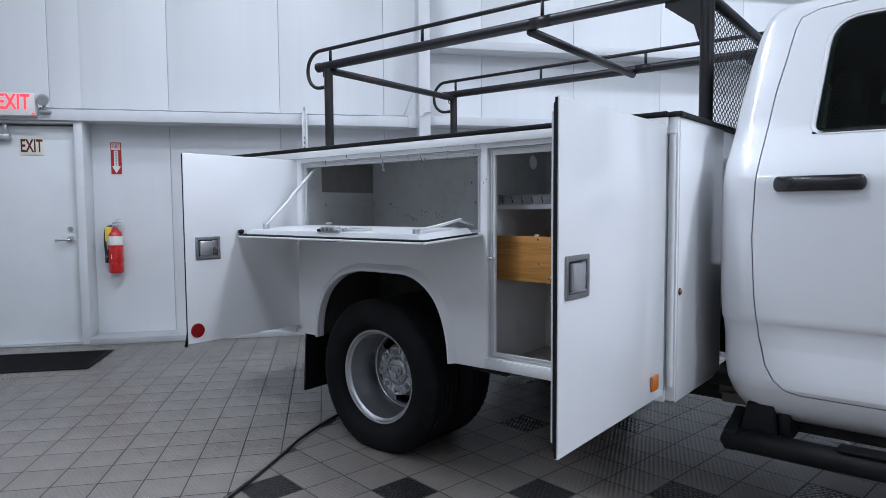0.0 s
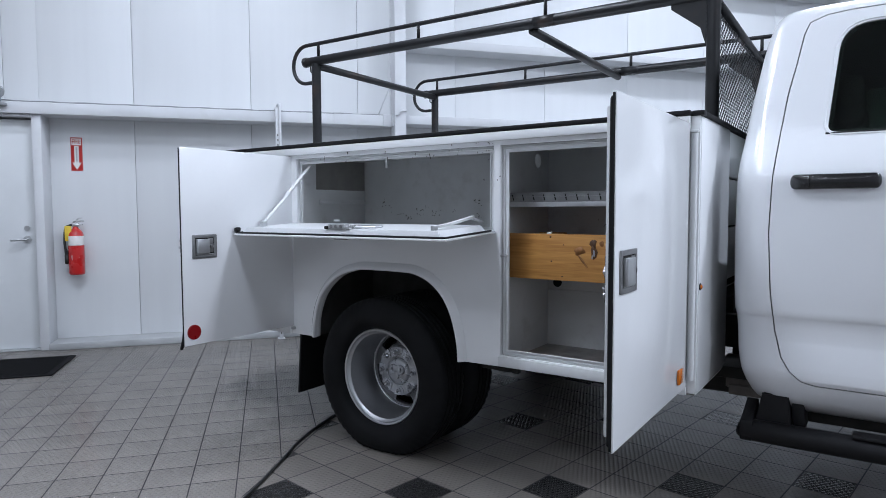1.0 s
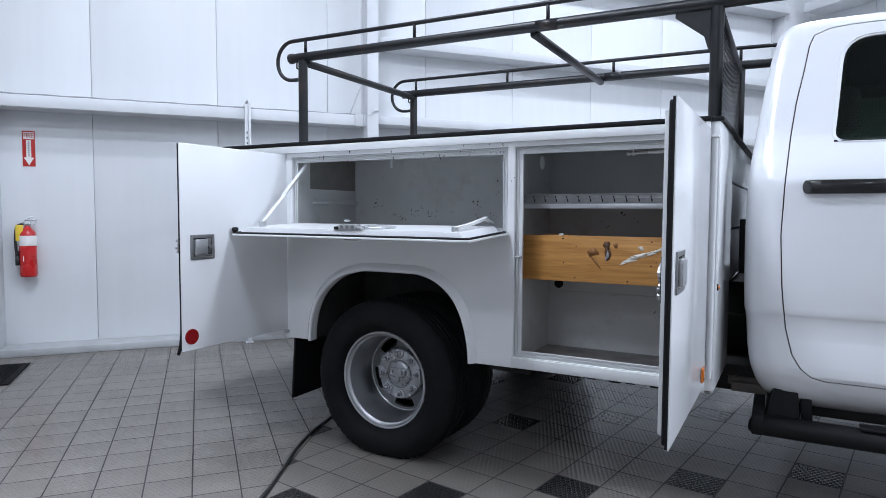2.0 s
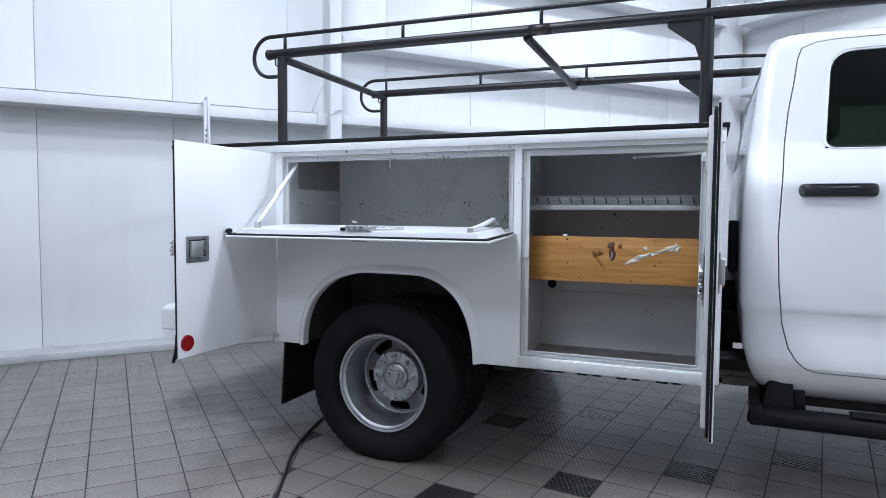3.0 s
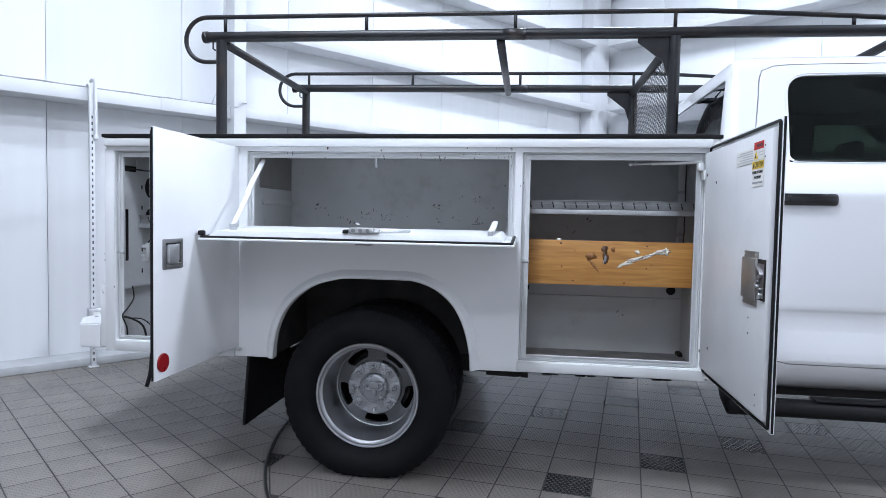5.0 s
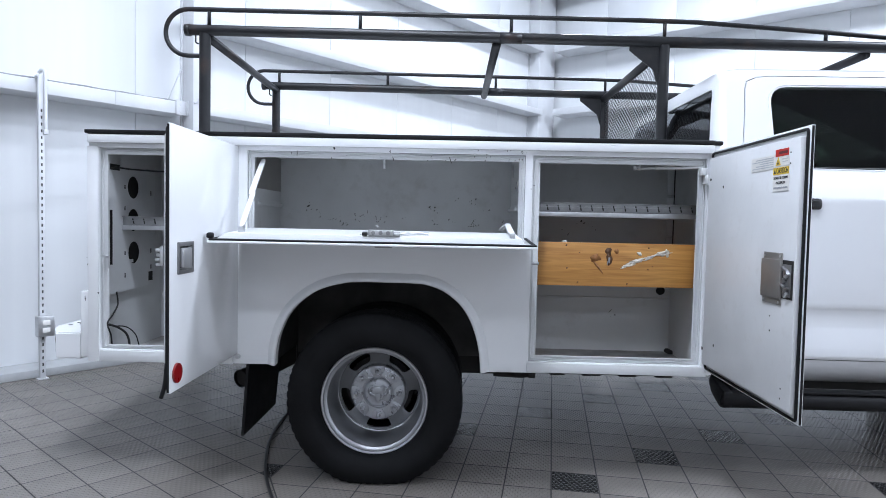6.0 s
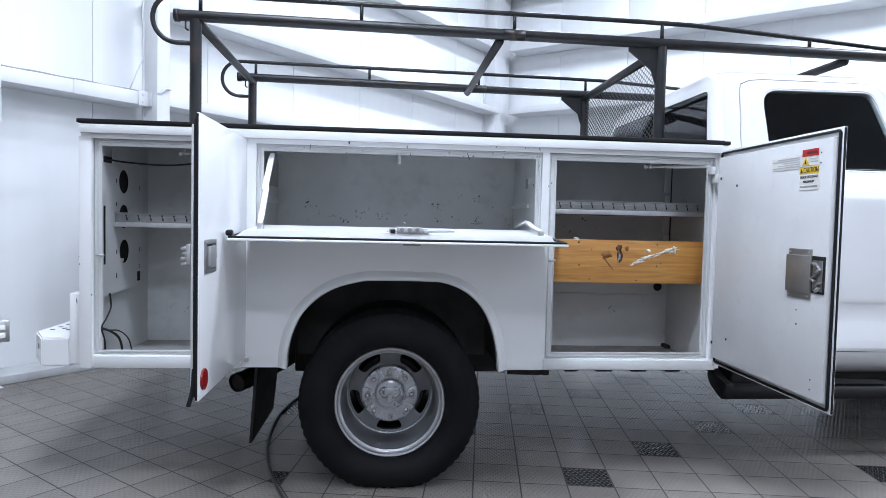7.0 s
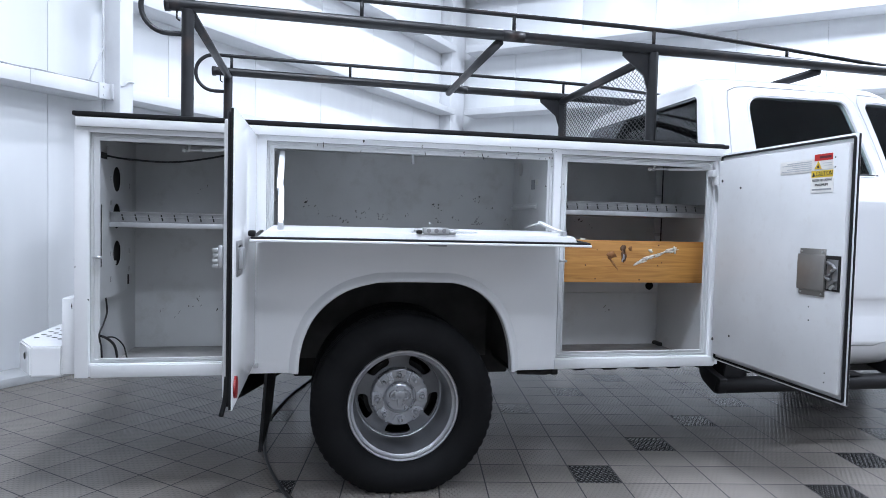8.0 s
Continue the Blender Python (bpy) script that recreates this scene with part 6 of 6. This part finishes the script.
DOOR_FRONT = [(0.85, 0.592), (0.815, 0.62), (0.815, 1.0), (0.805, 1.55), (0.755, 1.97), (0.78, 2.020), (1.1, 2.015), (1.42, 1.96), (1.78, 1.52), (1.82, 1.2), (1.80, 0.62), (1.74, 0.592)]
cab_shell = cut(cab_loft(0.0), [(cab_loft(-0.03), "DIFFERENCE"), (prism_y(offset_outline(DOOR_REAR, 0.0045), 2.9, 3.65), "DIFFERENCE"), (prism_y(DOOR_FRONT, 2.9, 3.65), "DIFFERENCE"),
                                (prism_y(WIN_REAR, 4.6, 5.6), "DIFFERENCE"), (prism_y(WIN_FRONT, 4.6, 5.6), "DIFFERENCE"),
                                (prism_x(WIN_BACK, -0.6, 0.08), "DIFFERENCE"), (prism_x(WIN_SCREEN, 1.16, 2.4), "DIFFERENCE")])
cab = part("cab", cab_shell, M_PAINT, truck, "white painted crew cab")
rd = cut(cab_loft(0.002), [(cab_loft(-0.028), "DIFFERENCE"), (prism_y(DOOR_REAR, 2.9, 3.65), "INTERSECT"), (prism_y(WIN_REAR, 2.9, 3.65), "DIFFERENCE")])
cab_door = part("cab_door", rd, M_PAINT, truck, "closed white rear cab door")
fd = cut(cab_loft(0.002), [(cab_loft(-0.028), "DIFFERENCE"), (prism_y(offset_outline(DOOR_FRONT, 0.0045), 2.9, 3.65), "INTERSECT"), (prism_y(WIN_FRONT, 2.9, 3.65), "DIFFERENCE")])
cab_door_f = part("cab_door", fd, M_PAINT, truck, "closed white front cab door")
# dark lining behind the gaps, with the window openings left clear
lining = cut(cab_loft(-0.034), [(cab_loft(-0.045), "DIFFERENCE")] + [(prism_y(offset_outline(w, -0.012), a, b), "DIFFERENCE") for w in (WIN_REAR, WIN_FRONT) for a, b in ((2.9, 3.65), (4.6, 5.6))]
             + [(prism_x(WIN_BACK, -0.6, 0.12), "DIFFERENCE"), (prism_x(WIN_SCREEN, 1.1, 2.4), "DIFFERENCE")])
part("cab_lining", lining, M_CLOTH, cab, "dark cab interior lining")


def side_pane(outline, near, inset):
    """A curved side window with a real thickness."""
    o = offset_outline(outline, 0.006)
    xs, zs = [p[0] for p in o], [p[1] for p in o]
    solid = cab_loft(-inset)
    inner_ = cab_loft(-inset - 0.005)
    y0, y1 = (2.9, 3.65) if near else (4.6, 5.6)
    return cut(solid, [(inner_, "DIFFERENCE"), (prism_y(o, y0, y1), "INTERSECT")])


for host, outline in ((cab_door, WIN_REAR), (cab_door_f, WIN_FRONT)):
    pane = part("window", side_pane(outline, True, 0.012), M_GLASS, host, "dark tinted side window")
    pane.visible_shadow = False
for outline in (WIN_REAR, WIN_FRONT):
    pane = part("window", side_pane(outline, False, 0.012), M_GLASS, cab, "dark tinted side window")
    pane.visible_shadow = False
rw = cut(cab_loft(-0.006), [(cab_loft(-0.011), "DIFFERENCE"), (prism_x(offset_outline(WIN_BACK, 0.006), -0.6, 0.08), "INTERSECT")])
part("rear_window", rw, M_GLASS, cab, "dark tinted rear window").visible_shadow = False
ws = cut(cab_loft(-0.006), [(cab_loft(-0.011), "DIFFERENCE"), (prism_x(offset_outline(WIN_SCREEN, 0.006), 1.16, 2.4), "INTERSECT")])
part("windscreen", ws, M_GLASS, cab).visible_shadow = False
# belt seal below the side window
bs = bmesh.new()
tube(bs, [(x, side_y(1.529) + 0.001, 1.529) for x in np.linspace(0.0, 0.748, 12)], 0.0055, 8)
part("belt_seal", bs, M_TRIM, cab_door, "thin black belt seal")
# door handle with its grip pocket
for outline, host in ((WIN_REAR, cab_door), (WIN_FRONT, cab_door_f)):
    rim_bm = bmesh.new()
    tube(rim_bm, [(x, side_y(z) - 0.001, z) for x, z in offset_outline(outline, 0.010)], 0.0042, 8, closed=True)
    part("window_surround", rim_bm, M_PAINT, host)


def pull_handle(x0):
    """A bowed pull handle: full in the middle, thinner and rounded at its ends."""
    bm = bmesh.new()
    rings = []
    for k in range(25):
        t = 0.5 - 0.5 * math.cos(math.pi * k / 24)
        end = abs(2 * t - 1)
        round_end = max(0.02, 1 - max(0, (end - 0.86) / 0.14) ** 2.4) ** 0.42
        hz = 0.0275 * round_end
        out = 0.034 * (1 - 0.35 * end ** 4) * (0.4 + 0.6 * round_end)
        ring = []
        for a in range(12):
            c, s = math.cos(a * math.tau / 12), math.sin(a * math.tau / 12)
            c, s = math.copysign(abs(c) ** 0.6, c), math.copysign(abs(s) ** 0.55, s)
            ring.append(bm.verts.new((x0 + 0.28 * t, 3.073 - out * (0.55 + 0.45 * c), 1.349 + hz * s)))
        rings.append(ring)
    for a, b in zip(rings, rings[1:]):
        for k in range(12):
            bm.faces.new((a[k], a[(k + 1) % 12], b[(k + 1) % 12], b[k]))
    bm.faces.new(rings[0][::-1])
    bm.faces.new(rings[-1])
    for f in bm.faces:
        f.smooth = True
    for x in (x0 + 0.03, x0 + 0.22):
        box(bm, (x, 3.066, 1.336), (x + 0.035, 3.096, 1.362), 0.005)
    bmesh.ops.recalc_face_normals(bm, faces=bm.faces[:])
    return bm


part("door_handle", pull_handle(-0.101), M_HANDLE, cab_door, "black plastic pull handle")
part("handle_split", one_box((-0.040, 3.0385, 1.326), (-0.0375, 3.045, 1.372)), M_DARK, cab_door)
part("door_handle", pull_handle(0.86), M_HANDLE, cab_door_f, "black plastic pull handle")
# black vent box on the back of the cab
part("rear_vent", one_box((-0.345, 3.44, 0.97), (-0.3055, 3.64, 1.22), 0.008), M_TRIM, cab, "black rear cab vent")
# seats
def seat(x, y, w):
    s = part("seat", box(box(one_box((x, y - w / 2, 0.95), (x + 0.48, y + w / 2, 1.10), 0.05, 3), (x - 0.10, y - w / 2, 1.05), (x + 0.06, y + w / 2, 1.56), 0.05, 3),
                         (x + 0.1, y - w / 2 + 0.05, 0.5), (x + 0.4, y + w / 2 - 0.05, 0.95), 0.02), M_CLOTH, truck, "dark cloth seat")
    part("headrest", box(box(one_box((x - 0.11, y - 0.13, 1.60), (x - 0.01, y + 0.13, 1.80), 0.04, 3), (x - 0.07, y - 0.08, 1.55), (x - 0.05, y - 0.06, 1.62)), (x - 0.07, y + 0.06, 1.55), (x - 0.05, y + 0.08, 1.62)), M_CLOTH, s)


for y in (3.62, 4.68):
    seat(0.12, y, 0.6)
    seat(1.0, y, 0.56)
# running board tube with brackets
rb = bmesh.new()
tube(rb, [(-0.252, 3.100, 0.386), (-0.244, 3.097, 0.385), (0.1, 3.095, 0.385), (1.0, 3.095, 0.385), (1.75, 3.095, 0.385)], [0.034, 0.043, 0.043, 0.043, 0.043], 14)
board_ = part("running_board", rb, M_TRIM, truck, "black tubular side step")
for x in (0.12, 0.95):
    part("step_pad", one_box((x, 3.06, 0.425), (x + 0.5, 3.13, 0.438), 0.005), M_TRIM, board_)
for x in (-0.208, 0.85):
    wedge = bmesh.new()
    near_ = [wedge.verts.new((x + a, 3.108, z)) for a, z in ((0.0, 0.395), (0.13, 0.395), (0.118, 0.535), (0.028, 0.535))]
    far_ = [wedge.verts.new((x + a, 3.40, z)) for a, z in ((0.0, 0.462), (0.13, 0.462), (0.118, 0.548), (0.010, 0.548))]
    wedge.faces.new(near_)
    wedge.faces.new(far_[::-1])
    for k in range(4):
        wedge.faces.new((near_[k], near_[(k + 1) % 4], far_[(k + 1) % 4], far_[k]))
    bmesh.ops.recalc_face_normals(wedge, faces=wedge.faces[:])
    bmesh.ops.bevel(wedge, geom=wedge.edges[:], offset=0.005, segments=2, affect="EDGES")
    part("step_bracket", wedge, M_TRIM, board_)
    side = sheet([(x + 0.132, 0.40), (x + 0.175, 0.40), (x + 0.165, 0.53), (x + 0.126, 0.53)], [], lambda a, b: (a, 3.14, b), (0, 0.26, 0), 0.004)
    part("step_bracket", side, M_TRIM, board_)
endp = sheet(rounded([(3.060, 0.428), (3.058, 0.350), (3.105, 0.338), (3.220, 0.385), (3.255, 0.430), (3.235, 0.480), (3.15, 0.448)], [0.012, 0.02, 0.02, 0.02, 0.02, 0.015, 0.02], 4), [],
             lambda a, b: (-0.252, a, b), (0.044, 0, 0), 0.006)
part("end_plate", endp, M_TRIM, board_, "black folded end of the side step")
# floor pan and bonnet
fp = bmesh.new()
box(fp, (-0.15, 3.27, 0.40), (1.95, 5.03, 0.4545), 0.01)
part("floor_pan", fp, M_DARK, truck)
bon = bmesh.new()
vv = []
for x, hw, top in [(1.985, 0.98, 1.42), (2.4, 0.97, 1.40), (2.8, 0.95, 1.36), (3.0, 0.9, 1.28), (3.06, 0.85, 1.10)]:
    ring = [(x, MID - hw, 0.80), (x, MID - hw - 0.02, 1.05), (x, MID - hw + 0.05, top - 0.12), (x, MID - hw + 0.25, top), (x, MID, top + 0.03),
            (x, MID + hw - 0.25, top), (x, MID + hw - 0.05, top - 0.12), (x, MID + hw + 0.02, 1.05), (x, MID + hw, 0.80)]
    vv.append([bon.verts.new(p) for p in ring])
for a, b in zip(vv, vv[1:]):
    for k in range(len(a) - 1):
        bon.faces.new((a[k], a[k + 1], b[k + 1], b[k]))
    bon.faces.new((a[-1], a[0], b[0], b[-1]))
bon.faces.new(vv[-1])
bon.faces.new(vv[0][::-1])
bmesh.ops.recalc_face_normals(bon, faces=bon.faces[:])
part("bonnet", bon, M_PAINT, truck)
gr = bmesh.new()
box(gr, (3.062, MID - 0.6, 0.82), (3.11, MID + 0.6, 1.18), 0.02)
box(gr, (2.95, MID - 0.95, 0.50), (3.2, MID + 0.95, 0.78), 0.05, 3)
part("front_bumper", gr, M_DARK, truck)

# ---- ladder rack ----
RN, RF = 3.485, 4.868                                # near and far rails


def rail_z(x):
    return 2.252 - 0.011 * (x + 3.0)


near_rail = bmesh.new()
tube(near_rail, [(x, RN, rail_z(x)) for x in (-3.075, -3.055, -2.0, -1.0, 0.0, 1.0, 2.4)], 0.029, 18)
rack = part("ladder_rack", near_rail, M_RACK, truck, "black tubular steel ladder rack")
fr_ = bmesh.new()
tube(fr_, [(x, RF, rail_z(x) - 0.012) for x in (-3.075, -3.055, -2.0, -1.0, 0.0, 1.0, 2.4)], 0.029, 18)
part("side_rail", fr_, M_RACK, rack)
for y, dz in ((RN, 0), (RF, -0.012)):
    cap = bmesh.new()
    tube(cap, [(-3.085, y, rail_z(-3) + dz), (-3.06, y, rail_z(-3) + dz)], 0.033, 18)
    tube(cap, [(-3.03, y, rail_z(-3) - 0.02 + dz), (-3.03, y, rail_z(-3) - 0.065 + dz), (-3.015, y, rail_z(-3) - 0.075 + dz)], 0.005, 8)
    part("end_cap", cap, M_RACK, rack)
    gz = rail_z(-3) + 0.113 + dz
    guard = bmesh.new()
    path = [(1.22, y, rail_z(1.22) + 0.020 + dz), (1.12, y, rail_z(1.12) + 0.030 + dz), (0.395, y, rail_z(0.395) + 0.074 + dz), (-0.30, y, rail_z(-0.3) + 0.110 + dz), (-0.6, y, rail_z(-0.6) + 0.113 + dz), (-2.0, y, rail_z(-2) + 0.113 + dz), (-3.07, y, gz)]
    cz = (gz + 2.112 + dz) / 2
    rr = (gz - 2.112 - dz) / 2
    path += [(-3.07 - rr * math.sin(radians(a)), y, cz + rr * math.cos(radians(a))) for a in range(12, 181, 12)]
    path += [(-2.99, y, 2.112 + dz)]
    tube(guard, path, 0.0125, 12)
    part("guard_rail", guard, M_RACK, rack)
    for x in (-2.955, -2.122, -1.297, -0.468, 0.395):
        tk_ = bmesh.new()
        tube(tk_, [(x, y, rail_z(x) + dz + 0.026), (x, y, rail_z(x) + dz + (0.108 if x < 0 else 0.070))], 0.010, 10)
        part("guard_upright", tk_, M_RACK, rack)
    for x in (-2.978, -0.468):
        po = bmesh.new()
        tube(po, [(x, y, TOP + 0.0005), (x, y, rail_z(x) + dz - 0.02)], 0.030, 18)
        box(po, (x - 0.055, y - 0.055 if y < MID else y - 0.012, TOP), (x + 0.055, y + 0.03 if y < MID else y + 0.055, TOP + 0.012), 0.002)
        part("rack_post", po, M_RACK, rack)
    gus = sheet([(-0.655, rail_z(-0.65) - 0.026 + dz), (-0.655, rail_z(-0.65) - 0.050 + dz), (-0.525, 2.075 + dz), (-0.508, 2.02 + dz), (-0.495, 1.985 + dz), (-0.495, rail_z(-0.5) - 0.026 + dz)], [], lambda a, b, yy=y: (a, yy - 0.004, b), (0, 0.008, 0))
    part("gusset", gus, M_RACK, rack, "black triangular gusset plate")
    sl_bm = bmesh.new()
    tube(sl_bm, [(-1.36, y, rail_z(-1.36) + dz), (-1.24, y, rail_z(-1.24) + dz)], 0.0302, 18)
    part("rail_sleeve", sl_bm, M_RACK, rack)
for x, r in ((-2.965, 0.024), (-1.375, 0.024), (-0.468, 0.026), (0.62, 0.024), (1.9, 0.024)):
    cb = bmesh.new()
    tube(cb, [(x, RN + 0.01, rail_z(x) - 0.035), (x - 0.01, RF - 0.01, rail_z(x) - 0.047)], r, 14)
    part("cross_bar", cb, M_RACK, rack)
# expanded metal screen between the front posts
scr = bmesh.new()
Y0, Y1, ZA, ZB = RN + 0.03, RF - 0.03, TOP + 0.04, 2.175
px, pz = 0.052, 0.034
slope = pz / px
k0 = int(((ZB - ZA) / slope) / px) + 2
for sgn in (1, -1):
    for k in range(-k0, int((Y1 - Y0) / px) + k0 + 1):
        ya = Y0 + k * px
        t1 = (ZB - ZA) / slope
        a, b = ya + 0 * sgn, ya + t1 * sgn
        lo2, hi2 = 0.0, t1
        if sgn > 0:
            lo2, hi2 = max(0, Y0 - ya), min(t1, Y1 - ya)
        else:
            lo2, hi2 = max(0, ya - Y1), min(t1, ya - Y0)
        if hi2 - lo2 > 0.01:
            p = Vector((-0.468 + 0.001 * sgn, ya + sgn * lo2, ZA + lo2 * slope))
            q = Vector((-0.468 + 0.001 * sgn, ya + sgn * hi2, ZA + hi2 * slope))
            d = (q - p).normalized()
            nrm = Vector((1, 0, 0))
            w_ = d.cross(nrm) * 0.0022
            vs = [scr.verts.new(p + s * w_ + nrm * e) for e in (-0.0012, 0.0012) for s in (-1, 1)] + [scr.verts.new(q + s * w_ + nrm * e) for e in (-0.0012, 0.0012) for s in (-1, 1)]
            for f in ((0, 1, 5, 4), (2, 6, 7, 3), (0, 4, 6, 2), (1, 3, 7, 5)):
                scr.faces.new([vs[i] for i in f])
part("mesh_screen", scr, M_RACK, rack, "black expanded-metal screen", soft=False)
sf = bmesh.new()
tube(sf, [(-0.468, Y0 - 0.005, ZA), (-0.468, Y1 + 0.005, ZA)], 0.010, 10)
tube(sf, [(-0.468, Y0 - 0.005, ZB), (-0.468, Y1 + 0.005, ZB)], 0.010, 10)
part("screen_bar", sf, M_RACK, rack)
clipb = bmesh.new()
box(clipb, (-0.485, Y0 - 0.01, 1.73), (-0.455, Y0 + 0.03, 1.765), 0.004)
part("screen_clip", clipb, M_RACK, rack)

# ---- floor ----
floor = whole("floor", in_room(one_box((S0 - 0.2, N0 - 0.2, -0.15), (WALL_S + 0.2, WALL_N + 0.2, -0.0006))), M_GROUT,
              "grey studded quarry tile floor with scattered charcoal tiles", kind="structure")
# the two tile fields meet along this line, which bends under the truck
EDGE = [Vector(p) for p in ((0.3, -4.0), (-2.12, 2.20), (-2.49, 3.05), (-2.585, 3.45), (-2.60, 3.95), (-2.50, 4.50), (-2.36, 4.95), (-1.6, 7.5))]


def edge_at(p):
    """The stretch of the border beside a point: a point on it and its normal, towards the truck's front."""
    for a, b in zip(EDGE, EDGE[1:]):
        if p.y < b.y or b is EDGE[-1]:
            d = (b - a).normalized()
            return a, Vector((d.y, -d.x))


def clip_poly(poly, n, c):
    out = []
    for i, p in enumerate(poly):
        q = poly[(i + 1) % len(poly)]
        dp, dq = p.dot(n) - c, q.dot(n) - c
        if dp >= 0:
            out.append(p)
        if dp * dq < 0:
            out.append(p + (q - p) * (dp / (dp - dq)))
    return out


def tile_mesh(poly):
    """A tile from its outline: flat top, eased edge, skirt into the grout."""
    n = len(poly)
    c = sum(poly, Vector((0, 0))) / n
    verts, faces = [], []
    for inset, z in ((0.0, -0.003), (0.0, -0.0003), (0.0016, 0.0)):
        for p in poly:
            d = c - p
            q = p + d.normalized() * inset if inset else p
            verts.append((q.x, q.y, z))
    for r in range(2):
        for k in range(n):
            faces.append((r * n + k, r * n + (k + 1) % n, (r + 1) * n + (k + 1) % n, (r + 1) * n + k))
    faces.append(tuple(2 * n + k for k in range(n)))
    return verts, faces


def dress(me, top):
    """Tile material on the faces that look up, grimy edge material on the eased rims and skirts."""
    me.materials.append(top)
    me.materials.append(M_TILE_EDGE)
    for p in me.polygons:
        p.material_index = 0 if p.normal.z > 0.999 else 1


def lay_field(angle, px_, py_, origin, side, dark):
    m = Matrix.Rotation(radians(angle), 2)
    inv = m.inverted()
    to_room = Matrix.Rotation(radians(-51), 2)
    ctr = Vector((-1.3, 2.5))
    g = 0.0024
    full = [Vector((-px_ / 2 + g, -py_ / 2 + g)), Vector((px_ / 2 - g, -py_ / 2 + g)), Vector((px_ / 2 - g, py_ / 2 - g)), Vector((-px_ / 2 + g, py_ / 2 - g))]
    vsq, fsq = tile_mesh(full)
    shared = {}
    for nm, mt in (("tile", M_TILE), ("dark_tile", M_TILE_DARK)):
        me = bpy.data.meshes.new(nm)
        me.from_pydata(vsq, [], fsq)
        dress(me, mt)
        shared[nm] = me
    rest = {"tile": ([], []), "dark_tile": ([], [])}
    near = []
    for i in range(-90, 91):
        for j in range(-90, 91):
            local = Vector((i * px_, j * py_))
            wpos = origin + m @ local
            room = to_room @ wpos
            if not (S0 - 0.2 < room.x < WALL_S + 0.2 and N0 - 0.2 < room.y < WALL_N + 0.05):
                continue
            poly = [origin + m @ (local + p) for p in full]
            EDGE_P, EDGE_N = edge_at(wpos)
            d = [(p - EDGE_P).dot(EDGE_N) * side for p in poly]
            if max(d) <= 0.003:
                continue
            nm = "dark_tile" if dark(i, j) else "tile"
            if min(d) < 0.003:
                c = EDGE_P.dot(EDGE_N) * side + 0.003
                poly = clip_poly(poly, EDGE_N * side, c)
                if len(poly) < 3:
                    continue
                loc = [inv @ (p - origin) for p in poly]
                a = sum(loc[k].x * loc[(k + 1) % len(loc)].y - loc[(k + 1) % len(loc)].x * loc[k].y for k in range(len(loc))) / 2
                if abs(a) < 0.0015:
                    continue
                vs_, fs_ = tile_mesh(loc)
                V, F = rest[nm]
                b = len(V)
                V.extend(vs_)
                F.extend([tuple(b + q for q in f) for f in fs_])
                continue
            near.append(((wpos - ctr).length, nm, wpos, local))
    near.sort(key=lambda q: q[0])
    for k, (dist, nm, wpos, local) in enumerate(near):
        if k < 150:
            ob = new(nm, shared[nm])
            ob.parent = floor
            ob.matrix_basis = Matrix.Translation((wpos.x, wpos.y, 0)) @ Matrix.Rotation(radians(angle), 4, "Z")
        else:
            V, F = rest[nm]
            b = len(V)
            V.extend([(v[0] + local.x, v[1] + local.y, v[2]) for v in vsq])
            F.extend([tuple(b + q for q in f) for f in fsq])
    for nm, mt in (("tile", M_TILE_FAR), ("dark_tile", M_TILE_FAR_DARK)):
        V, F = rest[nm]
        if V:
            me = bpy.data.meshes.new(nm + "_field")
            me.from_pydata(V, [], F)
            dress(me, mt)
            ob = new(nm + "_field", me)
            ob.parent = floor
            ob.matrix_basis = Matrix.Translation((origin.x, origin.y, 0)) @ Matrix.Rotation(radians(angle), 4, "Z")
            tagged(ob, kind="stuff")


def dark_spot(i, j):
    """Charcoal tiles on diagonals: steps of (2, 2) along each, (5, -1) to the next."""
    det = -12
    a, b = (-i - 5 * j) / det, (2 * j - 2 * i) / det
    return abs(a - round(a)) < 1e-6 and abs(b - round(b)) < 1e-6


u50 = Matrix.Rotation(radians(50), 2)
lay_field(-8.5, 0.2185, 0.2165, Vector((-0.487, 3.325)), 1, dark_spot)
lay_field(50, 0.2045, 0.2165, u50 @ Vector((0.052 + 0.10225, 4.032 + 0.10825)), -1, lambda i, j: False)
